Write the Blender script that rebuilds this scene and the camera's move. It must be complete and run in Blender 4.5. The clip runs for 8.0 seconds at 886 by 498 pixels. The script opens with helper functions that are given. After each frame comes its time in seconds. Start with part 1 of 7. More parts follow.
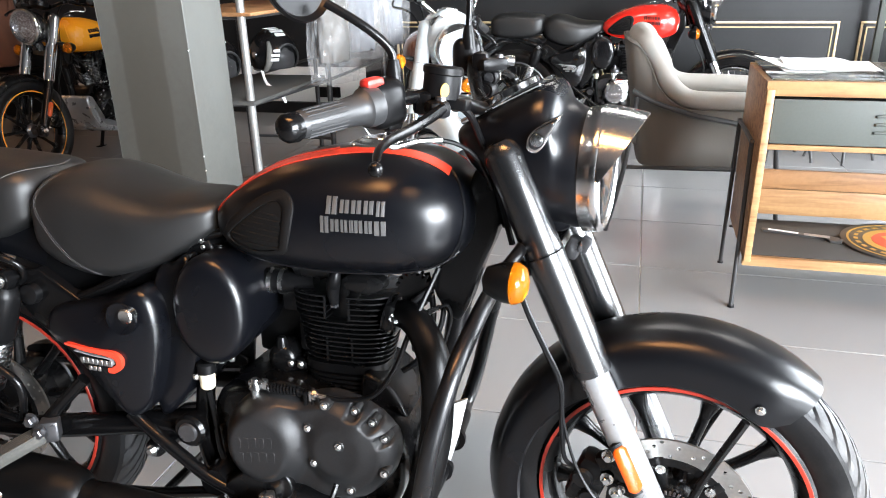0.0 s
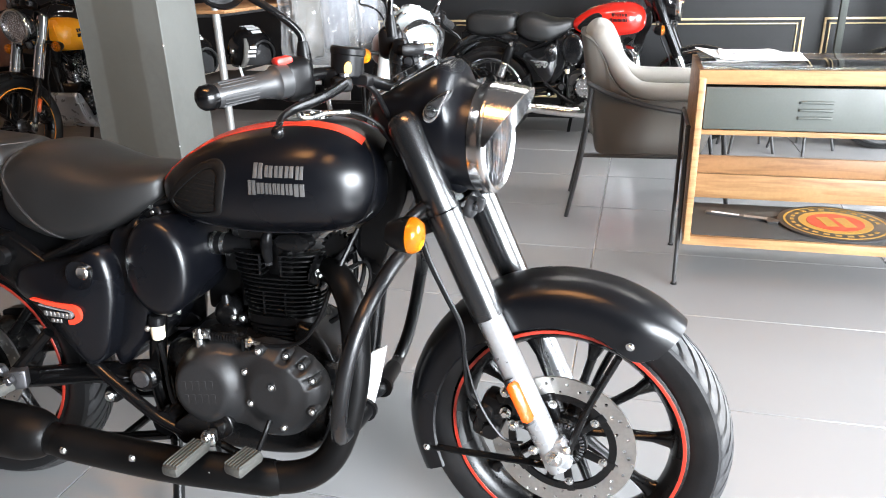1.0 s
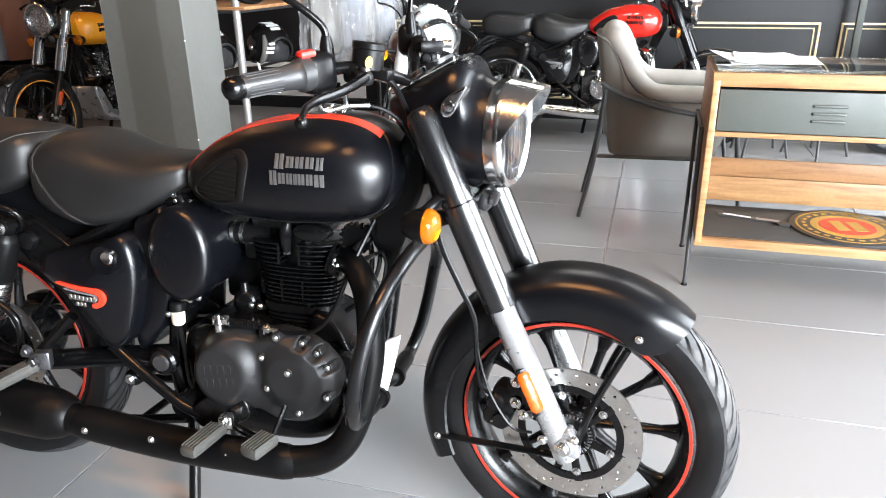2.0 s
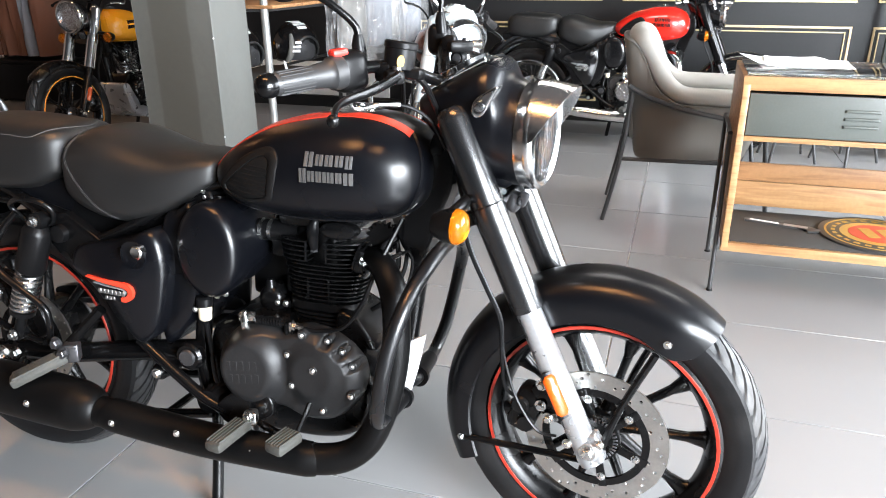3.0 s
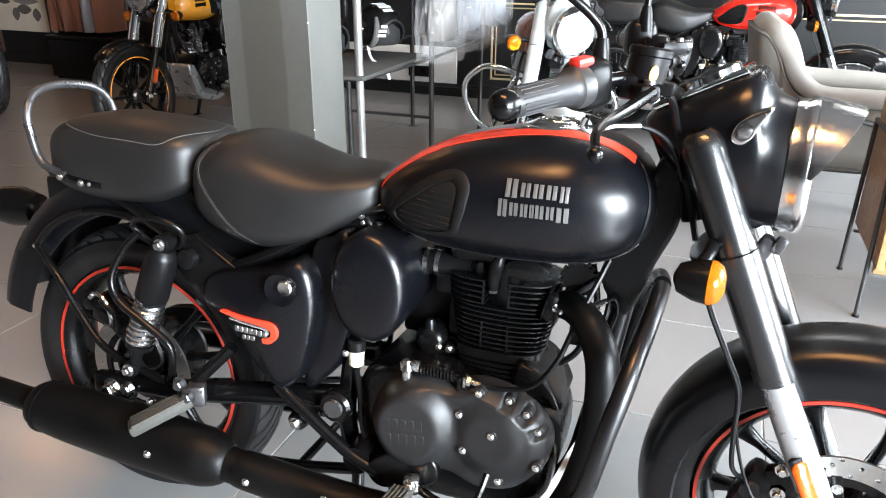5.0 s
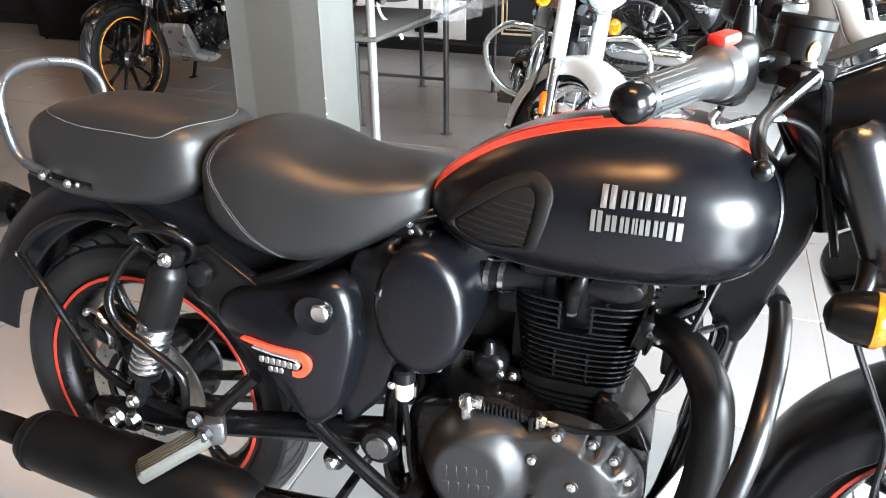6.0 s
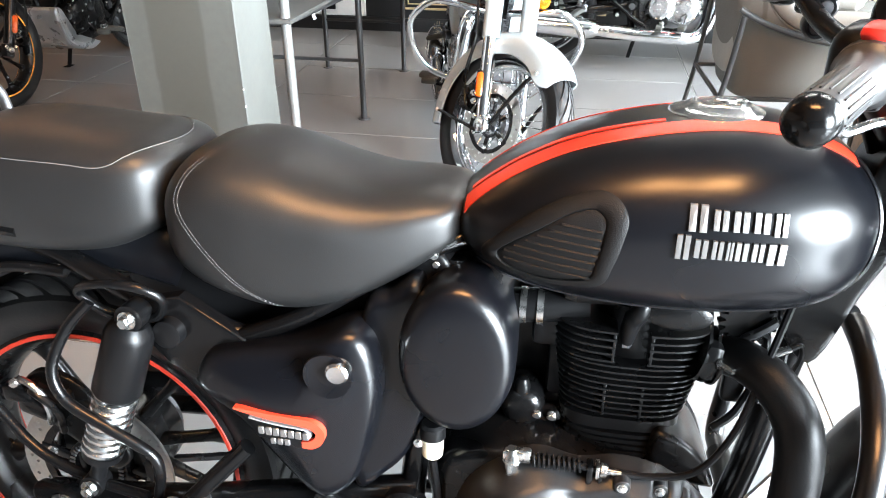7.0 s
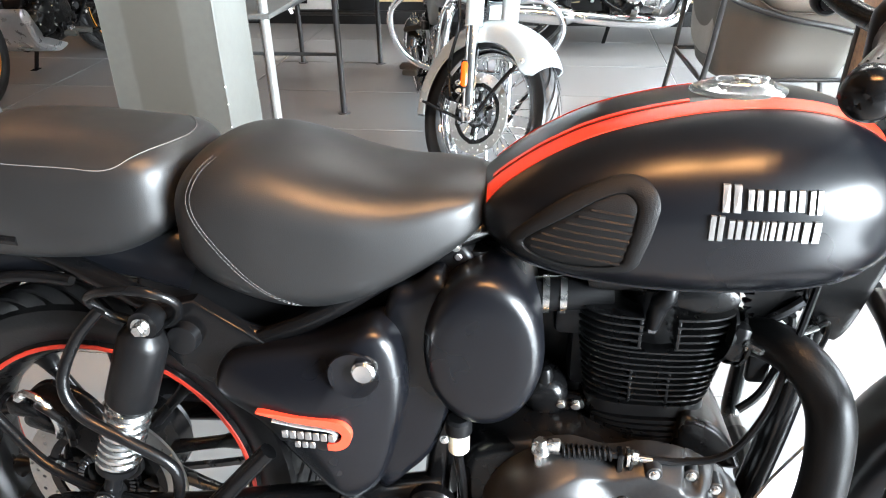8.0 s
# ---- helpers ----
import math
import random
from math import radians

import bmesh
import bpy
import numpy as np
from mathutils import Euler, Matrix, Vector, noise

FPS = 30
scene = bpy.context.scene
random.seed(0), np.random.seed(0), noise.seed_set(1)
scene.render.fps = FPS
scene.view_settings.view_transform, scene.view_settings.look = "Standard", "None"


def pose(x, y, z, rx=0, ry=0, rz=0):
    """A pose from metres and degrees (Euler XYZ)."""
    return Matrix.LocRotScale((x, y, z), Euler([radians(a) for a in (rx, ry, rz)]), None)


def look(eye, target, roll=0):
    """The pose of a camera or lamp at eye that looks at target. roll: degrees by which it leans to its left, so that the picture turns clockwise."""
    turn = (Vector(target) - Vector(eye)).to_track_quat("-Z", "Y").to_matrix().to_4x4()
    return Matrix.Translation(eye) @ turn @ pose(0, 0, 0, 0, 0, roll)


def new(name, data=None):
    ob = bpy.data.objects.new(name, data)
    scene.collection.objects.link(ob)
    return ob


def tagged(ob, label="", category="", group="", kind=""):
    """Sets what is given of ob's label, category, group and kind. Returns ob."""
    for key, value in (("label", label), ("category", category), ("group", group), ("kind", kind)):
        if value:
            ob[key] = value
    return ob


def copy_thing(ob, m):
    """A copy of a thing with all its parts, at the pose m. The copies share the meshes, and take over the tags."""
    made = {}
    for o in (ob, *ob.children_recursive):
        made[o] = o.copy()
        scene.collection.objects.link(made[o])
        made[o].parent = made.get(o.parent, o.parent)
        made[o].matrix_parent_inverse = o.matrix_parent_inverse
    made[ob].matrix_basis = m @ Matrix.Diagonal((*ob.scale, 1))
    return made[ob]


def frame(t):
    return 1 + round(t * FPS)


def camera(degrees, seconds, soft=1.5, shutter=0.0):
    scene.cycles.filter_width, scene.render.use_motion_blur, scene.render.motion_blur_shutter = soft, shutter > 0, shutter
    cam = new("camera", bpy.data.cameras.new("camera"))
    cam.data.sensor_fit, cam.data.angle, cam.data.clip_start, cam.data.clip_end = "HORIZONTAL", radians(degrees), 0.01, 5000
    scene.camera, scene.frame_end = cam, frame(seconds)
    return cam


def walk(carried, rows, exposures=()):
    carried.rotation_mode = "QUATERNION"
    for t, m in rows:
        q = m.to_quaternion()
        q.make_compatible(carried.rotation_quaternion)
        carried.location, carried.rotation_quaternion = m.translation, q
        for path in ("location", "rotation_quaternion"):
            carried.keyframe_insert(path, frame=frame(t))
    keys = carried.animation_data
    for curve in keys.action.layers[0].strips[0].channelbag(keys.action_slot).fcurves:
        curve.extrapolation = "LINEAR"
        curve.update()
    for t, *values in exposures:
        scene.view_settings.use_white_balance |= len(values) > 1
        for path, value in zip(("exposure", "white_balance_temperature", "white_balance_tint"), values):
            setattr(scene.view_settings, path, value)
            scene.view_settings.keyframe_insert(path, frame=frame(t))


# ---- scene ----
cam = camera(62.8, 8.0, soft=1.0)
PATH = [
    (0, (1.193, -1.145, 1.245), (0.707, 0.647, 0.503), -1.3),
    (0.5, (1.351, -1.238, 1.237), (0.869, 0.557, 0.498), -1.8),
    (1, (1.402, -1.286, 1.231), (0.913, 0.507, 0.493), -1.6),
    (1.5, (1.407, -1.322, 1.229), (0.907, 0.469, 0.492), -1.2),
    (3, (1.388, -1.326, 1.226), (0.819, 0.446, 0.492), -0.4),
    (3.5, (1.362, -1.32, 1.229), (0.768, 0.441, 0.49), -0.2),
    (4, (1.283, -1.268, 1.224), (0.66, 0.477, 0.473), 0.2),
    (4.4, (1.164, -1.222, 1.231), (0.533, 0.515, 0.466), 0.3),
    (4.5, (1.116, -1.201, 1.23), (0.482, 0.535, 0.465), 0.3),
    (5, (0.994, -1.16, 1.233), (0.363, 0.568, 0.45), 0.4),
    (5.2, (0.956, -1.136, 1.228), (0.326, 0.588, 0.433), 0.4),
    (6.3, (0.744, -0.899, 1.219), (0.158, 0.773, 0.291), -0.8),
    (6.5, (0.691, -0.871, 1.211), (0.166, 0.814, 0.27), -0.8),
    (7, (0.58, -0.824, 1.214), (0.261, 0.901, 0.254), -0.1),
    (7.5, (0.537, -0.81, 1.204), (0.266, 0.918, 0.235), -0.6),
    (8, (0.519, -0.816, 1.204), (0.269, 0.911, 0.225), -1.3),
]
walk(cam, [(t, look(eye, target, roll)) for t, eye, target, roll in PATH],
     exposures=[(0, -0.26, 6500, 10), (1, -0.30, 6500, 10), (3.5, -0.31, 6500, 10), (4.5, -0.20, 6400, 8.5), (5.2, 0.08, 6350, 7.5), (6.3, 0.70, 6300, 6), (8, 0.80, 6300, 6)])

# ---- light: daylight through the shop window, warm lamps under the ceiling ----
world = bpy.data.worlds.new("world")
scene.world = world
world.use_nodes = True
_nt = world.node_tree
_sky = _nt.nodes.new("ShaderNodeTexSky")
_sky.sky_type, _sky.sun_disc = "NISHITA", False
_sky.sun_elevation, _sky.sun_rotation = radians(50), radians(120)
_nt.links.new(_sky.outputs[0], _nt.nodes["Background"].inputs[0])
_nt.nodes["Background"].inputs[1].default_value = 0.12


def area_lamp(name, eye, target, sx, sy, watts, colour):
    d = bpy.data.lights.new(name, "AREA")
    d.shape, d.size, d.size_y, d.energy, d.color = "RECTANGLE", sx, sy, watts, colour
    ob = new(name, d)
    ob.matrix_world = look(eye, target)
    return ob


area_lamp("window_light", (5.15, -2.75, 1.70), (1.0, 0.2, 1.2), 2.7, 2.5, 1950, (0.92, 0.985, 1.06))
area_lamp("window_light", (5.15, 1.95, 1.70), (0, 1.95, 1.0), 3.3, 2.3, 860, (0.92, 0.985, 1.06))

# ---- materials ----
def material(name, base, rough=0.5, metal=0.0, vary=0.12, scale=6.0, grain=120.0, bump=0.0, rough_vary=0.08, coat=0.0,
             spec=0.5, random=0.0, stain=None, stain_scale=2.0, stain_mix=0.5, stain_edge=0.12):
    """A principled surface with colour variation at two scales, uneven gloss and a fine relief."""
    m = bpy.data.materials.new(name)
    m.use_nodes = True
    nt = m.node_tree
    n, l = nt.nodes, nt.links
    p = n["Principled BSDF"]
    p.inputs["Metallic"].default_value = metal
    p.inputs["Specular IOR Level"].default_value = spec
    p.inputs["Coat Weight"].default_value = coat
    p.inputs["Coat Roughness"].default_value = 0.08
    tc = n.new("ShaderNodeTexCoord")
    big, fine = n.new("ShaderNodeTexNoise"), n.new("ShaderNodeTexNoise")
    big.inputs["Scale"].default_value, big.inputs["Detail"].default_value = scale, 4
    fine.inputs["Scale"].default_value, fine.inputs["Detail"].default_value = grain, 3
    l.new(tc.outputs["Object"], big.inputs["Vector"])
    l.new(tc.outputs["Object"], fine.inputs["Vector"])
    add = n.new("ShaderNodeMath")
    add.operation = "ADD"
    l.new(big.outputs["Fac"], add.inputs[0])
    l.new(fine.outputs["Fac"], add.inputs[1])
    src = add.outputs[0]
    if random:
        info, sc, ad = n.new("ShaderNodeObjectInfo"), n.new("ShaderNodeMath"), n.new("ShaderNodeMath")
        sc.operation, sc.inputs[1].default_value, ad.operation = "MULTIPLY", random, "ADD"
        l.new(info.outputs["Random"], sc.inputs[0])
        shift = n.new("ShaderNodeMath")
        shift.operation, shift.inputs[1].default_value = "MULTIPLY", 60
        l.new(info.outputs["Random"], shift.inputs[0])
        big.noise_dimensions = "4D"
        l.new(shift.outputs[0], big.inputs["W"])
        l.new(src, ad.inputs[0])
        l.new(sc.outputs[0], ad.inputs[1])
        src = ad.outputs[0]
    rng = n.new("ShaderNodeMapRange")
    rng.inputs["From Min"].default_value, rng.inputs["From Max"].default_value = 0.6, 1.4
    rng.inputs["To Min"].default_value, rng.inputs["To Max"].default_value = 1 - vary, 1 + vary
    l.new(src, rng.inputs["Value"])
    mul = n.new("ShaderNodeMix")
    mul.data_type, mul.blend_type = "RGBA", "MULTIPLY"
    mul.inputs["Factor"].default_value = 1
    mul.inputs["A"].default_value = (*base, 1)
    l.new(rng.outputs[0], mul.inputs["B"])
    colour = mul.outputs["Result"]
    if stain:
        sn, ramp, mix = n.new("ShaderNodeTexNoise"), n.new("ShaderNodeMapRange"), n.new("ShaderNodeMix")
        sn.inputs["Scale"].default_value, sn.inputs["Detail"].default_value = stain_scale, 6
        l.new(tc.outputs["Object"], sn.inputs["Vector"])
        ramp.inputs["From Min"].default_value, ramp.inputs["From Max"].default_value = 0.56 - stain_edge / 2, 0.56 + stain_edge / 2
        ramp.inputs["To Max"].default_value = stain_mix
        l.new(sn.outputs["Fac"], ramp.inputs["Value"])
        mix.data_type = "RGBA"
        l.new(ramp.outputs[0], mix.inputs["Factor"])
        l.new(colour, mix.inputs["A"])
        mix.inputs["B"].default_value = (*stain, 1)
        colour = mix.outputs["Result"]
    l.new(colour, p.inputs["Base Color"])
    rr = n.new("ShaderNodeMapRange")
    rr.inputs["From Min"].default_value, rr.inputs["From Max"].default_value = 0.3, 0.7
    rr.inputs["To Min"].default_value, rr.inputs["To Max"].default_value = max(0.02, rough - rough_vary), min(1, rough + rough_vary)
    l.new(big.outputs["Fac"], rr.inputs["Value"])
    l.new(rr.outputs[0], p.inputs["Roughness"])
    if bump:
        b = n.new("ShaderNodeBump")
        b.inputs["Strength"].default_value, b.inputs["Distance"].default_value = bump, 0.002
        l.new(fine.outputs["Fac"], b.inputs["Height"])
        l.new(b.outputs[0], p.inputs["Normal"])
    return m


def glassy(name, colour, rough=0.02, ior=1.45, alpha=1.0):
    m = material(name, colour, rough, rough_vary=0.01, vary=0.02)
    p = m.node_tree.nodes["Principled BSDF"]
    p.inputs["Transmission Weight"].default_value = alpha
    p.inputs["IOR"].default_value = ior
    return m


def film(name, cover, base=(0.80, 0.81, 0.82)):
    """Thin clear film: mostly open, with glossy creases."""
    m = material(name, base, 0.12, vary=0.05, rough_vary=0.08)
    nt = m.node_tree
    n, l = nt.nodes, nt.links
    p = n["Principled BSDF"]
    p.inputs["Specular IOR Level"].default_value = 1.0
    tc, nz, rg = n.new("ShaderNodeTexCoord"), n.new("ShaderNodeTexNoise"), n.new("ShaderNodeMapRange")
    nz.inputs["Scale"].default_value, nz.inputs["Detail"].default_value, nz.inputs["Distortion"].default_value = 9, 5, 1.5
    l.new(tc.outputs["Object"], nz.inputs["Vector"])
    rg.inputs["From Min"].default_value, rg.inputs["From Max"].default_value = 0.42, 0.66
    rg.inputs["To Min"].default_value, rg.inputs["To Max"].default_value = cover * 0.5, cover * 1.8
    l.new(nz.outputs["Fac"], rg.inputs["Value"])
    l.new(rg.outputs[0], p.inputs["Alpha"])
    return m


def wood(name, base, dark, scale=1.0):
    """Planks with long wavering grain along x."""
    m = material(name, base, 0.45, vary=0.15, scale=3, grain=60, bump=0.15, random=0.5)
    nt = m.node_tree
    n, l = nt.nodes, nt.links
    tc, mp, nz = n.new("ShaderNodeTexCoord"), n.new("ShaderNodeMapping"), n.new("ShaderNodeTexNoise")
    mp.inputs["Scale"].default_value = (2.2 * scale, 26 * scale, 26 * scale)
    nz.inputs["Scale"].default_value, nz.inputs["Detail"].default_value, nz.inputs["Distortion"].default_value = 1.6, 6, 0.7
    l.new(tc.outputs["Object"], mp.inputs["Vector"])
    l.new(mp.outputs[0], nz.inputs["Vector"])
    ramp, mix = n.new("ShaderNodeMapRange"), n.new("ShaderNodeMix")
    ramp.inputs["From Min"].default_value, ramp.inputs["From Max"].default_value = 0.42, 0.72
    l.new(nz.outputs["Fac"], ramp.inputs["Value"])
    p = n["Principled BSDF"]
    old = p.inputs["Base Color"].links[0].from_socket
    mix.data_type = "RGBA"
    l.new(ramp.outputs[0], mix.inputs["Factor"])
    l.new(old, mix.inputs["A"])
    mix.inputs["B"].default_value = (*dark, 1)
    l.new(mix.outputs["Result"], p.inputs["Base Color"])
    return m


def glow(name, colour, strength):
    m = bpy.data.materials.new(name)
    m.use_nodes = True
    p = m.node_tree.nodes["Principled BSDF"]
    p.inputs["Base Color"].default_value = (*colour, 1)
    p.inputs["Emission Color"].default_value = (*colour, 1)
    p.inputs["Emission Strength"].default_value = strength
    return m


M = {
    "tank_black": material("satin_black_paint", (0.0022, 0.0025, 0.0036), 0.28, vary=0.1, scale=3, grain=400, rough_vary=0.02, bump=0.02, spec=0.40),
    "guard_black": material("mudguard_satin_black", (0.0024, 0.0027, 0.0036), 0.28, vary=0.1, scale=3, grain=400, rough_vary=0.02, bump=0.02, spec=0.36),
    "frame_black": material("black_powder_coat", (0.0024, 0.0024, 0.0026), 0.25, vary=0.2, grain=300, bump=0.06, spec=0.32),
    "fork_black": material("fork_satin_black", (0.0045, 0.0049, 0.0056), 0.26, vary=0.1, grain=300, rough_vary=0.03, spec=1.0),
    "guard_tube": material("satin_guard_tube", (0.004, 0.0043, 0.005), 0.33, vary=0.12, grain=300, bump=0.05, spec=0.5),
    "engine_black": material("engine_black_paint", (0.0030, 0.0030, 0.0032), 0.27, vary=0.25, scale=14, grain=260, bump=0.08, spec=0.28),
    "case_black": material("cast_case_black", (0.0125, 0.0125, 0.0130), 0.40, vary=0.3, scale=16, grain=240, bump=0.08, spec=0.30),
    "matte_black": material("matte_black_pipe", (0.0022, 0.0022, 0.0023), 0.41, vary=0.2, scale=10, grain=320, bump=0.10, spec=0.17),
    "rubber": material("tyre_rubber", (0.007, 0.007, 0.0075), 0.40, vary=0.25, scale=12, grain=200, bump=0.15, stain=(0.022, 0.021, 0.020), stain_scale=9, stain_mix=0.35, spec=0.25),
    "tread_rubber": material("pale_tread_rubber", (0.022, 0.022, 0.023), 0.50, vary=0.25, scale=14, grain=220, bump=0.2, stain=(0.075, 0.072, 0.068), stain_scale=7, stain_mix=0.5, spec=0.45),
    "soft_rubber": material("grip_rubber", (0.021, 0.0213, 0.022), 0.40, vary=0.1, grain=300, bump=0.08),
    "peg_rubber": material("dusty_peg_rubber", (0.042, 0.042, 0.037), 0.7, vary=0.3, scale=30, grain=200, bump=0.3),
    "plastic": material("black_plastic", (0.0038, 0.0038, 0.0041), 0.34, vary=0.15, grain=300, bump=0.05, spec=0.18),
    "leather": material("black_seat_vinyl", (0.0070, 0.0071, 0.0072), 0.43, vary=0.22, scale=7, grain=600, bump=0.08, rough_vary=0.05, spec=0.52),
    "thread": material("pale_thread", (0.080, 0.078, 0.075), 0.8, grain=900, bump=0.2),
    "pad": material("ribbed_knee_pad", (0.0050, 0.0048, 0.0048), 0.5, vary=0.2, grain=700, bump=0.3, spec=0.18),
    "red": material("red_stripe", (0.62, 0.045, 0.02), 0.38, vary=0.06, rough_vary=0.04),
    "rim_red": material("rim_red_line", (0.38, 0.026, 0.012), 0.42, vary=0.1, rough_vary=0.04),
    "red_glossy": material("red_glossy_paint", (0.58, 0.018, 0.010), 0.18, coat=0.6, vary=0.06),
    "yellow_glossy": material("yellow_glossy_paint", (0.85, 0.36, 0.015), 0.2, coat=0.6, vary=0.06),
    "white_glossy": material("pearl_white_paint", (0.36, 0.40, 0.41), 0.25, coat=0.6, vary=0.04),
    "maroon": material("maroon_paint", (0.16, 0.075, 0.06), 0.22, coat=0.5, vary=0.1),
    "orange": material("orange_stripe", (0.80, 0.30, 0.03), 0.4, vary=0.06),
    "chrome": material("chrome", (0.82, 0.83, 0.84), 0.08, 1.0, vary=0.04, rough_vary=0.04),
    "dull_chrome": material("brushed_chrome", (0.72, 0.72, 0.72), 0.21, 1.0, vary=0.05, rough_vary=0.03),
    "letter": material("raised_silver_letter", (0.27, 0.265, 0.26), 0.42, 0.85, vary=0.06),
    "silver": material("silver_fork_paint", (0.44, 0.45, 0.46), 0.31, 0.68, vary=0.12, scale=20, rough_vary=0.08),
    "steel": material("disc_steel", (0.50, 0.49, 0.47), 0.36, 1.0, vary=0.12, scale=25, grain=150, bump=0.1),
    "bolt": material("zinc_bolt", (0.66, 0.66, 0.65), 0.26, 1.0, vary=0.12, scale=40),
    "gunmetal": material("gunmetal", (0.10, 0.10, 0.105), 0.32, 0.8, vary=0.12, scale=30),
    "amber": glassy("amber_lens", (1.0, 0.27, 0.006), 0.10, 1.4, 0.75),
    "reflector": material("orange_reflector", (0.55, 0.075, 0.005), 0.2, vary=0.25, scale=120, grain=260, bump=0.4),
    "red_button": material("red_switch", (0.62, 0.03, 0.02), 0.4),
    "lens": glassy("clear_lens", (0.97, 0.98, 1.0), 0.02, 1.35),
    "clear": film("clear_plastic_film", 0.13),
    "visor": film("helmet_visor", 0.07, (0.02, 0.02, 0.02)),
    "oil": material("cream_reservoir", (0.62, 0.56, 0.42), 0.35),
    "white_plastic": material("white_plastic_sheet", (0.58, 0.58, 0.57), 0.5, vary=0.05),
    "floor_tile": material("grey_floor_tile", (0.218, 0.218, 0.217), 0.25, vary=0.014, scale=11, grain=160, rough_vary=0.0, random=1.0, spec=0.68),
    "grout": material("pale_grout", (0.50, 0.49, 0.47), 0.9, vary=0.2, scale=20, bump=0.3),
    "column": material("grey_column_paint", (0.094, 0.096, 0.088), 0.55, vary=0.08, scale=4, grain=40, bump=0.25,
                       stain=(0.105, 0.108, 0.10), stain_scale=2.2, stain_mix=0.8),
    "chip": material("bare_plaster", (0.75, 0.74, 0.72), 0.8),
    "wall_dark": material("charcoal_wall_paint", (0.0085, 0.0088, 0.0095), 0.5, vary=0.12, scale=2, grain=60, bump=0.1, spec=0.35),
        "wall_pale": material("off_white_wall_paint", (0.66, 0.65, 0.62), 0.7, vary=0.05, scale=2, grain=60, bump=0.1),
    "wall_brown": material("brown_wall_panel", (0.10, 0.058, 0.038), 0.5, vary=0.2, scale=2),
    "ceiling": material("ceiling_paint", (0.04, 0.04, 0.04), 0.8, vary=0.06),
    "gold": material("gold_moulding", (0.66, 0.52, 0.30), 0.38, 0.35, vary=0.1),
    "wood": wood("oiled_acacia", (0.290, 0.152, 0.066), (0.130, 0.056, 0.022)),
    "wood_light": wood("pale_acacia", (0.355, 0.205, 0.092), (0.215, 0.105, 0.042)),
    "drawer": material("grey_green_steel", (0.066, 0.074, 0.066), 0.55, vary=0.1, scale=8, bump=0.05),
    "iron": material("dark_iron_tube", (0.045, 0.045, 0.046), 0.42, 0.4, vary=0.2),
    "grey_post": material("grey_steel_post", (0.30, 0.30, 0.29), 0.36, 0.5, vary=0.15),
    "fabric": material("grey_felt_fabric", (0.27, 0.258, 0.235), 0.9, vary=0.12, scale=14, grain=420, bump=0.5),
    "fabric_tub": material("brown_grey_fabric", (0.120, 0.112, 0.099), 0.9, vary=0.12, scale=14, grain=420, bump=0.5),
    "fabric_dark": material("dark_grey_fabric", (0.105, 0.100, 0.090), 0.9, vary=0.12, scale=14, grain=420, bump=0.5),
    "paper": material("white_paper", (0.78, 0.78, 0.77), 0.7, vary=0.03),
    "ink": material("dark_print", (0.10, 0.10, 0.10), 0.7),
    "mat": material("dark_shelf_mat", (0.055, 0.055, 0.052), 0.85, vary=0.2, grain=300, bump=0.4),
    "glass": glassy("table_glass", (0.95, 0.98, 0.97), 0.02, 1.45),
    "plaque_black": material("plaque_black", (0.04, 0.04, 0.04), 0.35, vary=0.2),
    "plaque_gold": material("plaque_gold", (0.45, 0.27, 0.05), 0.4, vary=0.15),
    "plaque_red": material("plaque_red", (0.55, 0.06, 0.03), 0.4, vary=0.1),
    "helmet_black": material("helmet_black", (0.004, 0.004, 0.0045), 0.16, coat=0.3, vary=0.1),
    "helmet_inner": material("helmet_lining", (0.014, 0.014, 0.015), 0.9, grain=300, bump=0.4),
    "cloth_brown": material("brown_cloth", (0.12, 0.045, 0.024), 0.9, vary=0.2, scale=10, grain=300, bump=0.4),
    "cloth_blue": material("grey_blue_cloth", (0.16, 0.17, 0.19), 0.9, vary=0.2, scale=10, grain=300, bump=0.4),
    "poster": material("cream_poster", (0.66, 0.60, 0.50), 0.6, vary=0.15, scale=5),
    "lamp_dim": glow("dim_warm_lamp", (1.0, 0.50, 0.22), 70.0),
    "lamp_fill": glow("soft_white_fill", (1.0, 0.96, 0.91), 22.0),
    "lamp_warm": glow("warm_lamp", (1.0, 0.47, 0.17), 50.0),
    "lamp_head": material("reflector_bowl", (0.48, 0.49, 0.50), 0.20, 1.0, vary=0.45, scale=30),
}


